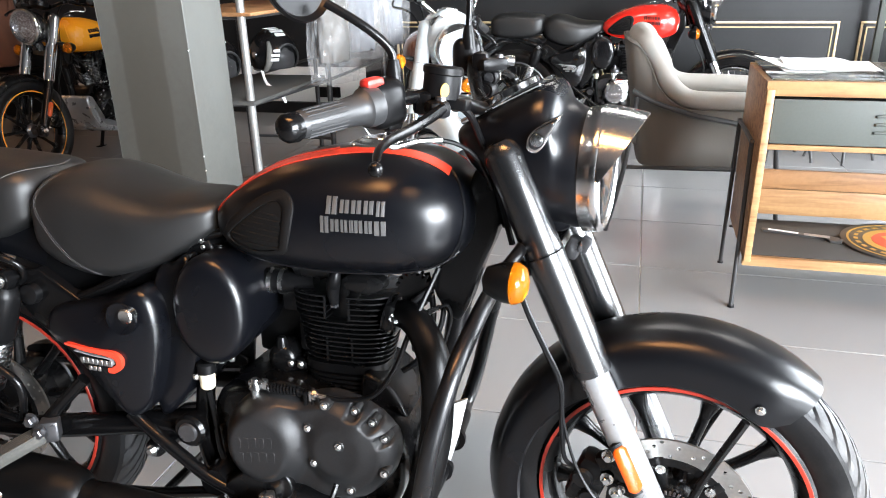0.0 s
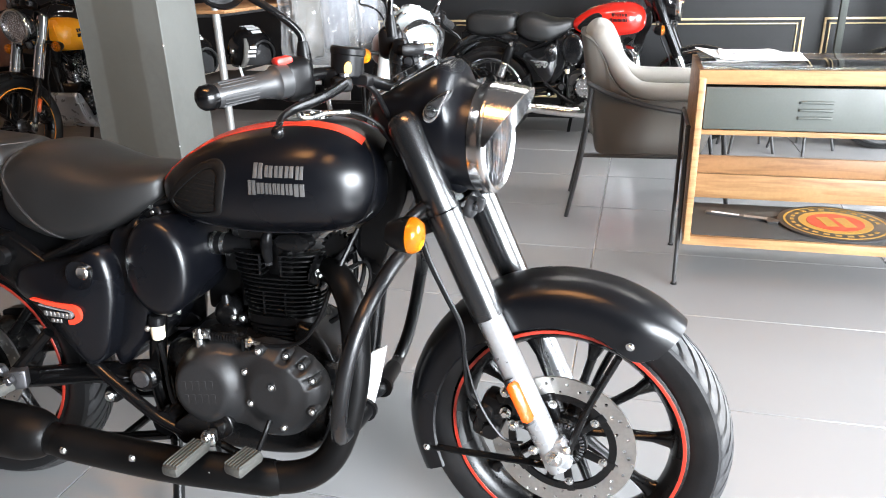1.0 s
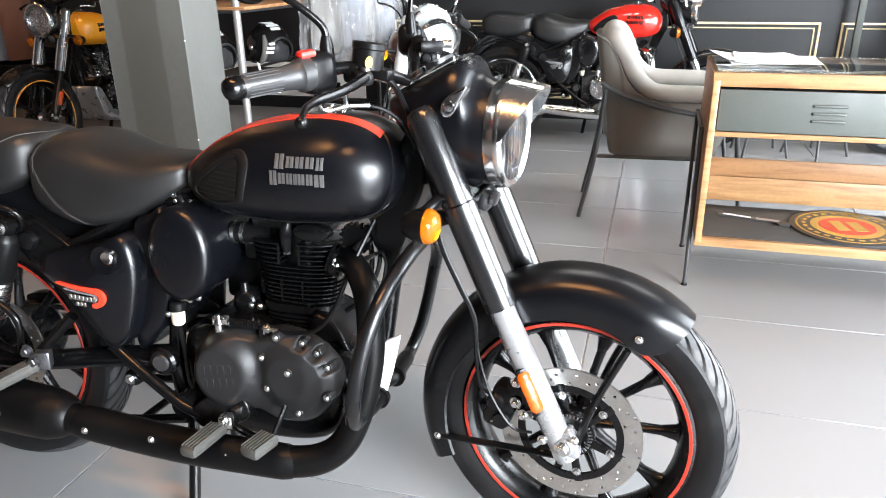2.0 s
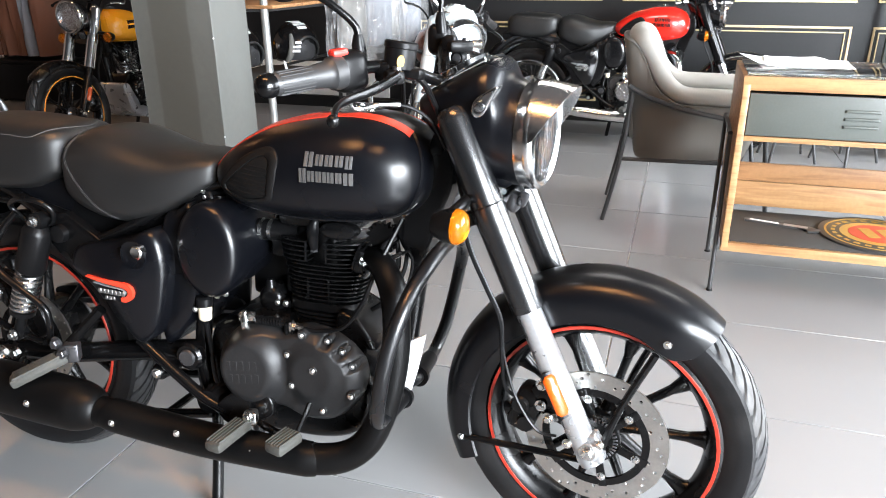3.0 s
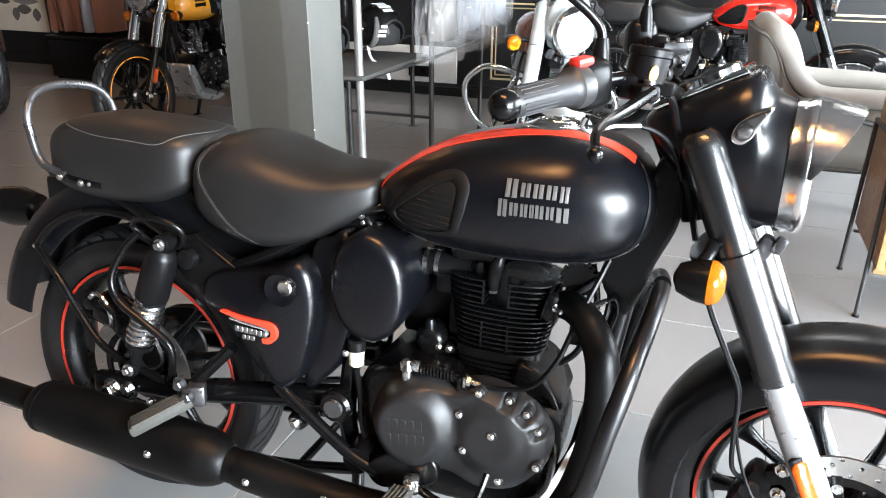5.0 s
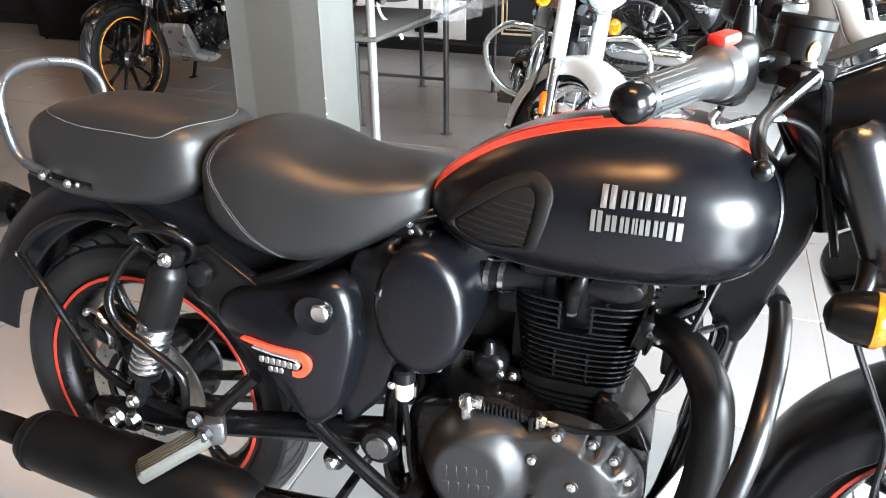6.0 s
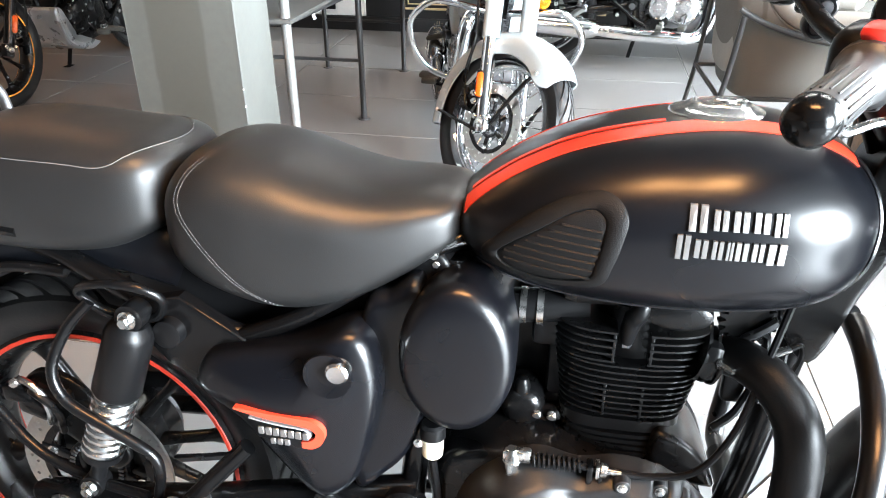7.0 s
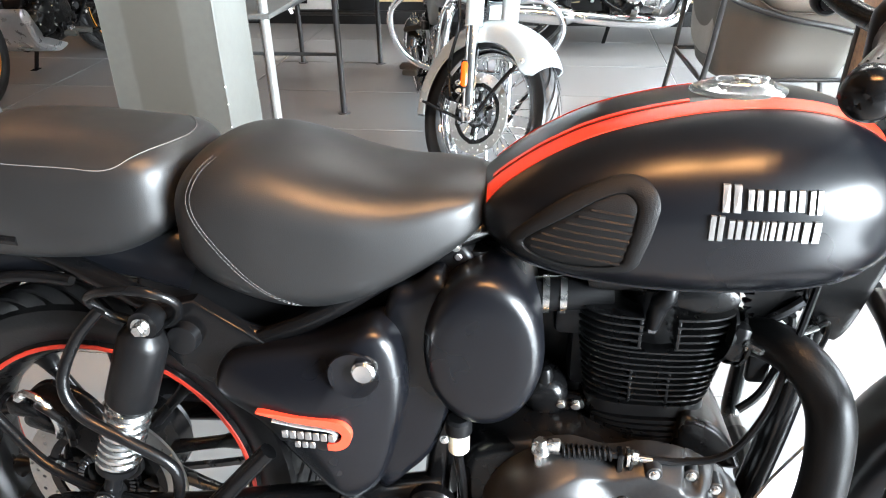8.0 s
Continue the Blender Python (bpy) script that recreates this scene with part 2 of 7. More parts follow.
def darker_band(m, at, half, colour):
    """A wide upright band of darker, browner colour with a wavering edge."""
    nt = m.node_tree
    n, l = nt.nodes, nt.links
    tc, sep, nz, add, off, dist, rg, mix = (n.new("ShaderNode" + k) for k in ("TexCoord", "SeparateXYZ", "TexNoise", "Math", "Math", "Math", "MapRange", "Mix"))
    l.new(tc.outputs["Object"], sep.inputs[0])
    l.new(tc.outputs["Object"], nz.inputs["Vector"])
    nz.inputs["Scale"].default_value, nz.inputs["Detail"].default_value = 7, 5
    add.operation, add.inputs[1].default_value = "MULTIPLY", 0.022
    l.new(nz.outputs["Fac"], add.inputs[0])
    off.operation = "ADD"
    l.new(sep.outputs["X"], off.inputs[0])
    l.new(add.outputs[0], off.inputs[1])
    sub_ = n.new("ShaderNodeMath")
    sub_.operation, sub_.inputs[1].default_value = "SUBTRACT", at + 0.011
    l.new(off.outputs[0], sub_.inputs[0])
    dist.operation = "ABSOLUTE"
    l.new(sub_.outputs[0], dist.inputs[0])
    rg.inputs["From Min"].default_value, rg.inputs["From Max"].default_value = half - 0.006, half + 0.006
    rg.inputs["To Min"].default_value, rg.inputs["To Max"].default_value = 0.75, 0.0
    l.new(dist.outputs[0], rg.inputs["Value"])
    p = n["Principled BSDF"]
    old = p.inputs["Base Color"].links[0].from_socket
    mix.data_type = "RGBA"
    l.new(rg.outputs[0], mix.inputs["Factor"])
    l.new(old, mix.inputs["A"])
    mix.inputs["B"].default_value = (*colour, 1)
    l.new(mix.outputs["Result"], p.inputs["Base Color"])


darker_band(M["column"], -0.752, 0.098, (0.062, 0.060, 0.050))


# ---- shape helpers ----
def spline(pts, per=8, closed=False):
    """A smooth line through the points (Catmull-Rom)."""
    pts = [Vector(p) for p in pts]
    n = len(pts)
    if n < 3 and not closed:
        return pts
    out = []
    for i in range(n if closed else n - 1):
        g = (lambda k: pts[k % n]) if closed else (lambda k: pts[max(0, min(n - 1, k))])
        a, b, c, d = g(i - 1), g(i), g(i + 1), g(i + 2)
        for k in range(per):
            t = k / per
            out.append(0.5 * (2 * b + (c - a) * t + (2 * a - 5 * b + 4 * c - d) * t * t + (3 * b - a - 3 * c + d) * t ** 3))
    if not closed:
        out.append(pts[-1])
    return out


def rings(sections, cap=True, loop=False):
    """A skin over rings of points, all with the same count."""
    bm = bmesh.new()
    vs = [[bm.verts.new(p) for p in s] for s in sections]
    n = len(vs[0])
    for i in range(len(vs) if loop else len(vs) - 1):
        a, b = vs[i], vs[(i + 1) % len(vs)]
        for k in range(n):
            bm.faces.new((a[k], a[(k + 1) % n], b[(k + 1) % n], b[k]))
    if cap and not loop:
        bm.faces.new(vs[0][::-1])
        bm.faces.new(vs[-1])
    bmesh.ops.recalc_face_normals(bm, faces=bm.faces)
    return bm


def tube(pts, r, seg=12, per=8, closed=False, smooth=True, flat=1.0):
    """A round bar along the points; r is one radius or one for each point."""
    line = spline(pts, per, closed) if smooth else [Vector(p) for p in pts]
    m = len(line)
    rr = list(r) if isinstance(r, (list, tuple)) else [r] * len(pts)
    secs = []
    nrm = None
    for i, p in enumerate(line):
        if closed:
            t = line[(i + 1) % m] - line[i - 1]
        else:
            t = line[min(m - 1, i + 1)] - line[max(0, i - 1)]
        t.normalize()
        if nrm is None:
            nrm = t.orthogonal().normalized()
        nrm = (nrm - t * nrm.dot(t))
        nrm = nrm.normalized() if nrm.length > 1e-6 else t.orthogonal().normalized()
        bi = t.cross(nrm)
        u = i / max(1, m - 1) * (len(rr) - 1)
        k = min(len(rr) - 2, int(u)) if len(rr) > 1 else 0
        rad = rr[k] + (rr[k + 1] - rr[k]) * (u - k) if len(rr) > 1 else rr[0]
        secs.append([p + (nrm * math.cos(a) + bi * math.sin(a) * flat) * rad for a in [2 * math.pi * j / seg for j in range(seg)]])
    return rings(secs, loop=closed)


def lathe(profile, seg=32, axis="y", at=(0, 0, 0), closed=False, stretch=(1, 1)):
    """A body turned about an axis; profile: (along, radius)."""
    secs = []
    for h, r in profile:
        s = []
        for j in range(seg):
            a = 2 * math.pi * j / seg
            c, d = r * math.cos(a) * stretch[0], r * math.sin(a) * stretch[1]
            v = {"x": (h, c, d), "y": (c, h, d), "z": (c, d, h)}[axis]
            s.append(Vector(v) + Vector(at))
        secs.append(s)
    return rings(secs, cap=not closed, loop=closed)


def rbox(sx, sy, sz, at=(0, 0, 0), bevel=0.004, rot=(0, 0, 0), seg=2):
    """A box with rounded edges."""
    bm = bmesh.new()
    bmesh.ops.create_cube(bm, size=1)
    bmesh.ops.scale(bm, vec=(sx, sy, sz), verts=bm.verts)
    if bevel:
        bmesh.ops.bevel(bm, geom=bm.edges[:], offset=min(bevel, 0.45 * min(sx, sy, sz)), segments=seg, affect="EDGES", profile=0.5)
    bm.transform(pose(*at, *rot))
    return bm


def slab(outline, y0, y1, bevel=0.006, dome=0.0, rows=4, per=6, smooth=True):
    """A rounded plate: an outline in x and z, from its back y0 to its face y1; dome lifts its middle."""
    o = spline([(x, 0, z) for x, z in outline], per, True) if smooth else [Vector((x, 0, z)) for x, z in outline]
    c = sum(o, Vector()) / len(o)
    s = 1 if y1 > y0 else -1
    size = sum((p - c).length for p in o) / len(o)
    secs = [[Vector((p.x, y0, p.z)) for p in o], [Vector((p.x, y1 - s * bevel, p.z)) for p in o]]
    for a in (30, 60, 90):
        k = 1 - bevel * (1 - math.cos(radians(a))) / size
        secs.append([Vector((c.x + (p.x - c.x) * k, y1 - s * bevel * (1 - math.sin(radians(a))), c.z + (p.z - c.z) * k)) for p in o])
    k0 = 1 - bevel / size
    for i in range(1, rows + 1):
        k = k0 * (1 - i / (rows + 0.5))
        secs.append([Vector((c.x + (p.x - c.x) * k, y1 + s * dome * (1 - (k / k0) ** 2), c.z + (p.z - c.z) * k)) for p in o])
    return rings(secs)


def merged(*bms):
    out = bmesh.new()
    for b in bms:
        me = bpy.data.meshes.new("tmp")
        b.to_mesh(me)
        b.free()
        out.from_mesh(me)
        bpy.data.meshes.remove(me)
    return out


def moved(bm, m):
    bm.transform(m)
    return bm


def part(name, bm, mat, parent=None, label="", m=None, sharp=38):
    """One mesh object, under a thing or a part where one is given."""
    if m is not None:
        bm.transform(m)
    me = bpy.data.meshes.new(name)
    bm.to_mesh(me)
    bm.free()
    me.polygons.foreach_set("use_smooth", [True] * len(me.polygons))
    me.set_sharp_from_angle(angle=radians(sharp))
    me.materials.append(M[mat])
    ob = new(name, me)
    if parent is not None:
        ob.parent = parent
    if label:
        tagged(ob, label)
    return ob


def twin(name, ob, m, parent, label=""):
    """A second object on the same mesh."""
    o = new(name, ob.data)
    o.parent = parent
    o.matrix_basis = m
    if label:
        tagged(o, label)
    return o


def thing(name, m, label, category, group=""):
    ob = new(name)
    ob.empty_display_size = 0.1
    ob.matrix_world = m
    return tagged(ob, label, category, group)


def bolt_mesh(r=0.007, h=0.006):
    return merged(lathe([(0, r * 1.5), (-0.0018, r * 1.5)], 14), moved(lathe([(0, r), (-h * 0.8, r), (-h, r * 0.8)], 6), pose(0, -0.0018, 0)))


# ---- motorcycles ----
REAR_X, FRONT_X, AXLE_Z, RAKE = -0.112, 1.337, 0.328, radians(25.5)
LOW = Matrix.Translation((0.016, 0, 0))
HEAD = Vector((0.968, 0, 0.97))
FORK_UP = Vector((-math.sin(RAKE), 0, math.cos(RAKE)))


def steer_matrix(deg):
    return Matrix.Translation(HEAD) @ Matrix.Rotation(radians(deg), 4, FORK_UP) @ Matrix.Translation(-HEAD)


def fork_pt(z, y=0.0, ahead=0.0):
    """A point of the fork's line at a height, moved ahead at right angles to it."""
    return Vector((FRONT_X - (z - 0.302) * math.tan(RAKE) + ahead * math.cos(RAKE), y, z + ahead * math.sin(RAKE)))


TANK_FORM = (2.12, 1.47)  # roundness of its upper half, and how much fuller the lower half is
TANK = [  # x, low z, high z, half width
    (0.470, 0.800, 0.836, 0.045), (0.485, 0.778, 0.848, 0.080), (0.515, 0.758, 0.872, 0.110), (0.560, 0.743, 0.901, 0.133), (0.620, 0.733, 0.928, 0.151),
    (0.700, 0.728, 0.948, 0.163), (0.780, 0.730, 0.958, 0.167), (0.850, 0.736, 0.955, 0.161), (0.900, 0.747, 0.941, 0.146),
    (0.935, 0.765, 0.919, 0.121), (0.957, 0.792, 0.890, 0.086), (0.966, 0.820, 0.863, 0.040)]
SEAT = [  # x, low z, high z, half width
    (0.086, 0.780, 0.830, 0.070), (0.100, 0.748, 0.860, 0.108), (0.130, 0.722, 0.884, 0.134), (0.180, 0.700, 0.895, 0.145), (0.240, 0.687, 0.887, 0.147),
    (0.310, 0.690, 0.865, 0.140), (0.370, 0.714, 0.853, 0.126), (0.430, 0.750, 0.852, 0.108), (0.470, 0.780, 0.848, 0.088), (0.486, 0.802, 0.842, 0.060)]
PILLION = [
    (-0.278, 0.795, 0.850, 0.060), (-0.268, 0.770, 0.870, 0.092), (-0.240, 0.752, 0.890, 0.114), (-0.185, 0.738, 0.904, 0.126), (-0.100, 0.733, 0.905, 0.128),
    (0.000, 0.742, 0.898, 0.126), (0.060, 0.765, 0.892, 0.114), (0.090, 0.785, 0.876, 0.085), (0.100, 0.800, 0.850, 0.050)]


FINE = {}


def station(table, x):
    """The low z, high z and half width of a body at x."""
    key = id(table)
    if key not in FINE:
        FINE[key] = (spline([(r[0], r[1], r[2]) for r in table], 12), spline([(r[0], r[3], 0) for r in table], 12))
    a, b = FINE[key]
    xs = [p.x for p in a]
    return [float(np.interp(x, xs, v)) for v in ([p.y for p in a], [p.z for p in a], [p.y for p in b])]


def body(table, power=2.5, seg=40, per=5, flat_low=1.0):
    rows = spline([(r[0], r[1], r[2]) for r in table], per)
    wide = spline([(r[0], r[3], 0) for r in table], per)
    secs = []
    for p, w in zip(rows, wide):
        zc, hz, hw = (p.y + p.z) / 2, (p.z - p.y) / 2, w.y
        s = []
        for j in range(seg):
            a = 2 * math.pi * j / seg
            c, d = math.cos(a), math.sin(a)
            e = 2 / (power if d > 0 else power * flat_low)
            s.append(Vector((p.x, hw * abs(c) ** e * (1 if c > 0 else -1), zc + hz * abs(d) ** e * (1 if d > 0 else -1))))
        secs.append(s)
    return rings(secs)


def on_side(table, x, z, power=2.5, flat_low=1.0, lift=0.0):
    """The point of a body's flank on its right side at x and z."""
    lo, hi, hw = station(table, x)
    zc, hz = (lo + hi) / 2, (hi - lo) / 2
    u = max(-0.999, min(0.999, (z - zc) / hz))
    n = power if u > 0 else power * flat_low
    return Vector((x, -hw * (1 - abs(u) ** n) ** (1 / n) - lift, z))


def flank_patch(table, outline, lift, power=2.5, flat_low=1.0, rows=5, per=5, thick=0.004, smooth=True):
    """A thin plate laid on a body's flank."""
    o = spline([(x, 0, z) for x, z in outline], per, True) if smooth else [Vector((x, 0, z)) for x, z in outline]
    c = sum(o, Vector()) / len(o)
    secs = [[on_side(table, p.x, p.z, power, flat_low, -thick) for p in o]]
    for i in range(rows + 1):
        k = 1 - i / (rows + 0.3) if i else 1.0
        up = lift if i else lift * 0.55
        secs.append([on_side(table, c.x + (p.x - c.x) * (k if i else 1.0), c.z + (p.z - c.z) * (k if i else 1.0), power, flat_low, up) for p in o])
        if i == 0:
            secs.append([on_side(table, c.x + (p.x - c.x) * 0.975, c.z + (p.z - c.z) * 0.975, power, flat_low, lift) for p in o])
    return rings(secs)


def ribbon(lines, thick):
    """A thin band over lines of points that run side by side, lifted off the surface."""
    n, m = len(lines), len(lines[0])
    top, low = [], []
    for i in range(n):
        ta, la = [], []
        for k in range(m):
            along = lines[i][min(m - 1, k + 1)] - lines[i][max(0, k - 1)]
            across = lines[min(n - 1, i + 1)][k] - lines[max(0, i - 1)][k]
            nr = along.cross(across).normalized()
            if nr.z < 0:
                nr = -nr
            ta.append(lines[i][k] + nr * thick)
            la.append(lines[i][k] - nr * thick)
        top.append(ta)
        low.append(la)
    return rings([[top[i][k] for i in range(n)] + [low[i][k] for i in range(n)][::-1] for k in range(m)])


def tyre_profile(rad, width, rim):
    h = width / 2
    return [(-h * 0.62, rim), (-h * 0.80, rim + 0.012), (-h * 0.98, rim + (rad - rim) * 0.42), (-h, rim + (rad - rim) * 0.58), (-h * 0.93, rim + (rad - rim) * 0.76),
            (-h * 0.72, rad - 0.014), (-h * 0.42, rad - 0.0045), (0, rad), (h * 0.42, rad - 0.0045), (h * 0.72, rad - 0.014), (h * 0.93, rim + (rad - rim) * 0.76),
            (h, rim + (rad - rim) * 0.58), (h * 0.98, rim + (rad - rim) * 0.42), (h * 0.80, rim + 0.012), (h * 0.62, rim)]


def tread(rad, width, count, slant=-0.46):
    """Raised slanted tread blocks round a tyre."""
    bm = bmesh.new()
    h = width / 2

    def surf(u, a, up):
        au = abs(u)
        r = rad - 0.0045 * (au / 0.42) ** 2 if au < 0.42 else rad - 0.0045 - 0.0095 * ((au - 0.42) / 0.30) if au < 0.72 else rad - 0.014 - 0.03 * (au - 0.72) / 0.21
        r += up
        return Vector((r * math.cos(a), u * h, r * math.sin(a)))

    step = 2 * math.pi / count
    us = [0.025, 0.2, 0.4, 0.58, 0.74, 0.88]
    for side in (-1, 1):
        for i in range(count):
            a0 = i * step + (step / 2 if side > 0 else 0)
            low, top = [], []
            for k, u in enumerate(us):
                sh = slant * (u ** 0.75)
                g = 0.74 - 0.06 * u
                low.append([bm.verts.new(surf(side * u, a0 + sh + d * step * g, -0.001)) for d in (0, 0.5, 1)])
                top.append([bm.verts.new(surf(side * u, a0 + sh + d * step * g, 0.0060)) for d in (0, 0.5, 1)])
            m = len(us)
            for k in range(m - 1):
                for d in (0, 1):
                    bm.faces.new((top[k][d], top[k][d + 1], top[k + 1][d + 1], top[k + 1][d]))
                bm.faces.new((low[k][0], top[k][0], top[k + 1][0], low[k + 1][0]))
                bm.faces.new((low[k][2], low[k + 1][2], top[k + 1][2], top[k][2]))
            for d in (0, 1):
                bm.faces.new((low[0][d], low[0][d + 1], top[0][d + 1], top[0][d]))
                bm.faces.new((low[-1][d], top[-1][d], top[-1][d + 1], low[-1][d + 1]))
    bmesh.ops.recalc_face_normals(bm, faces=bm.faces)
    return bm


def drilled_disc(r0, r1, y, thick, count=60):
    """A brake disc: a flat ring with drilled holes in three rows."""
    bm = bmesh.new()
    rr = [r0 + (r1 - r0) * k / 4 for k in range(5)]

    def p(r, a, s):
        return bm.verts.new((r * math.cos(a), y + s * thick / 2, r * math.sin(a)))

    for i in range(count):
        a0, a1 = 2 * math.pi * i / count, 2 * math.pi * (i + 1) / count
        am = (a0 + a1) / 2
        for k in range(4):
            q0, q1 = rr[k], rr[k + 1]
            hole = (k == 1 and i % 6 == 0) or (k == 2 and i % 6 in (2, 5)) or (k == 3 and i % 6 == 4) or (k == 0 and i % 6 == 3)
            sides = []
            for s in (-1, 1):
                if not hole:
                    bm.faces.new([p(q0, a0, s), p(q1, a0, s), p(q1, a1, s), p(q0, a1, s)][::s])
                    continue
                qm = (q0 + q1) / 2
                out = [(q0, a0), (qm, a0), (q1, a0), (q1, am), (q1, a1), (qm, a1), (q0, a1), (q0, am)]
                hr = (q1 - q0) * 0.40
                inn = []
                for j, (r, a) in enumerate(out):
                    v = Vector((r * math.cos(a) - qm * math.cos(am), 0, r * math.sin(a) - qm * math.sin(am))).normalized() * hr
                    inn.append(bm.verts.new((qm * math.cos(am) + v.x, y + s * thick / 2, qm * math.sin(am) + v.z)))
                ov = [p(r, a, s) for r, a in out]
                for j in range(8):
                    bm.faces.new([ov[j], ov[(j + 1) % 8], inn[(j + 1) % 8], inn[j]][::s])
                sides.append(inn)
            if hole:
                for j in range(8):
                    bm.faces.new((sides[0][j], sides[0][(j + 1) % 8], sides[1][(j + 1) % 8], sides[1][j]))
        for r, s in ((r0, 1), (r1, -1)):
            bm.faces.new([p(r, a0, -1), p(r, a1, -1), p(r, a1, 1), p(r, a0, 1)][::s])
    bmesh.ops.remove_doubles(bm, verts=bm.verts, dist=1e-5)
    return bm


def wheel(bike, name, at, rad, width, opt, m=None, disc_r=0.148, disc_side=-1, turn=0.0):
    """A wheel with tyre, tread, rim, painted line, spokes, hub and brake disc."""
    m = (m or Matrix()) @ Matrix.Translation(at)
    rim = rad * 0.735
    w = part(name, lathe([(-0.036, 0.034), (-0.040, 0.030), (0.040, 0.030), (0.036, 0.034), (0.026, 0.044), (-0.026, 0.044)], 28, closed=True), opt["hub"], bike, m=m)
    part("tyre", lathe(tyre_profile(rad, width, rim), 72, closed=True), "rubber", w, m=m)
    tagged(part("tread", tread(rad, width, 42 if opt["main"] else 28), "tread_rubber", w, m=m), kind="stuff")
    h = width * 0.40
    part("rim", lathe([(-h, rim + 0.012), (-h - 0.004, rim + 0.004), (-h + 0.002, rim - 0.006), (-h * 0.55, rim - 0.020), (0, rim - 0.026), (h * 0.55, rim - 0.020), (h - 0.002, rim - 0.006),
                       (h + 0.004, rim + 0.004), (h, rim + 0.012), (0, rim - 0.012)], 64, closed=True), opt["rim"], w, m=m)
    if opt["line"]:
        for s in (-1, 1):
            part("rim_line", lathe([(s * (h + 0.0045), rim + 0.0065), (s * (h + 0.006), rim + 0.0055), (s * (h + 0.0055), rim - 0.0005), (s * (h + 0.0035), rim - 0.0005)], 64, closed=True),
                 opt["line"], w, m=m)
    if opt["spokes"] == "cast":
        for i in range(10):
            a = 2 * math.pi * (i + turn) / 10
            secs = []
            for k, (r, ww, dd) in enumerate([(0.036, 0.016, 0.022), (0.07, 0.0115, 0.017), (0.13, 0.009, 0.013), (rim - 0.06, 0.010, 0.012), (rim - 0.030, 0.018, 0.014), (rim - 0.016, 0.034, 0.018)]):
                ring = []
                for j in range(10):
                    b = 2 * math.pi * j / 10
                    ring.append(Vector((r, dd * math.sin(b), ww * math.cos(b))))
                secs.append(ring)
            part("spoke", rings(secs), opt["rim"], w, m=m @ Matrix.Rotation(-a, 4, "Y"))
    else:
        bms = []
        for i in range(36):
            a = 2 * math.pi * i / 36
            s = 1 if i % 2 else -1
            b = a + (0.42 if (i // 2) % 2 else -0.42)
            bms.append(tube([(0.042 * math.cos(b), s * 0.030, 0.042 * math.sin(b)), ((rim - 0.02) * math.cos(a), s * 0.006, (rim - 0.02) * math.sin(a))], 0.0017, 5, smooth=False))
        tagged(part("wire_spokes", merged(*bms), "chrome", w, m=m), kind="stuff")
    if not opt.get("disc", True):
        return w
    y = disc_side * 0.062
    d = part("brake_disc", drilled_disc(disc_r * 0.75, disc_r, y, 0.005, 60), "steel", w, m=m)
    part("disc_carrier", lathe([(y - 0.004, 0.052), (y - 0.004, 0.040), (y + 0.006, 0.040), (y + 0.006, 0.052)], 28, closed=True), "engine_black", w, m=m)
    for i in range(6):
        part("carrier_arm", rbox(disc_r * 0.75 - 0.040, 0.006, 0.018, (0.045 + (disc_r * 0.75 - 0.045) / 2, y - 0.001, 0), 0.002), "engine_black", w, m=m @ Matrix.Rotation(i * 2 * math.pi / 6 + 0.3, 4, "Y"))
    part("carrier_rim", lathe([(y - 0.003, disc_r * 0.645), (y - 0.003, disc_r * 0.748), (y + 0.003, disc_r * 0.748), (y + 0.003, disc_r * 0.645)], 48, closed=True), "engine_black", w, m=m)
    for i in range(6):
        b = bolt_mesh(0.006, 0.006)
        part("bolt", b, "bolt", w, m=m @ Matrix.Rotation(i * 2 * math.pi / 6 + 0.3, 4, "Y") @ pose(disc_r * 0.60, y - 0.004 if disc_side < 0 else y + 0.004, 0, 0, 0, 0 if disc_side < 0 else 180))
    part("toothed_ring", merged(*[moved(rbox(0.009, 0.002, 0.004, (0.043, y - 0.007, 0), 0.0005, seg=1), Matrix.Rotation(i * 2 * math.pi / 36, 4, "Y")) for i in range(36)]), "gunmetal", w, m=m)
    return w


def mudguard(centre, radius, half, a0, a1, depth, tip=0.5, steps=40, n=14, low=None):
    """An arched mudguard; angles in degrees from straight ahead, upwards."""
    secs = []
    cx, cz = centre
    for i in range(steps + 1):
        t = i / steps
        a = radians(a0 + (a1 - a0) * t)
        end = min(1.0, (0.02 + t) / 0.10) ** tip
        hw = half * (0.55 + 0.45 * end)
        dp = depth * (0.30 + 0.70 * end) if low is None else float(np.interp(t, low[0], low[1]))
        ring = []
        for layer, off in ((0, 0.0), (1, -0.004)):
            arc = []
            for j in range(n + 1):
                u = -1 + 2 * j / n
                e = abs(u)
                y = hw * (1 if u > 0 else -1) * min(1.0, e * 1.55) ** 0.86 if e < 0.645 else hw * (1 if u > 0 else -1)
                drop = 0.0 if e < 0.01 else 0.030 * min(1.0, e / 0.645) ** 2.6
                if e >= 0.645:
                    drop = 0.030 + (dp - 0.030) * (e - 0.645) / 0.355
                r = radius - drop + off
                yy = y + (-off if u < 0 else off) * (1 if e > 0.5 else 0)
                arc.append(Vector((cx + r * math.cos(a), yy, cz + r * math.sin(a))))
            ring += arc if layer == 0 else arc[::-1]
        secs.append(ring)
    return rings(secs)


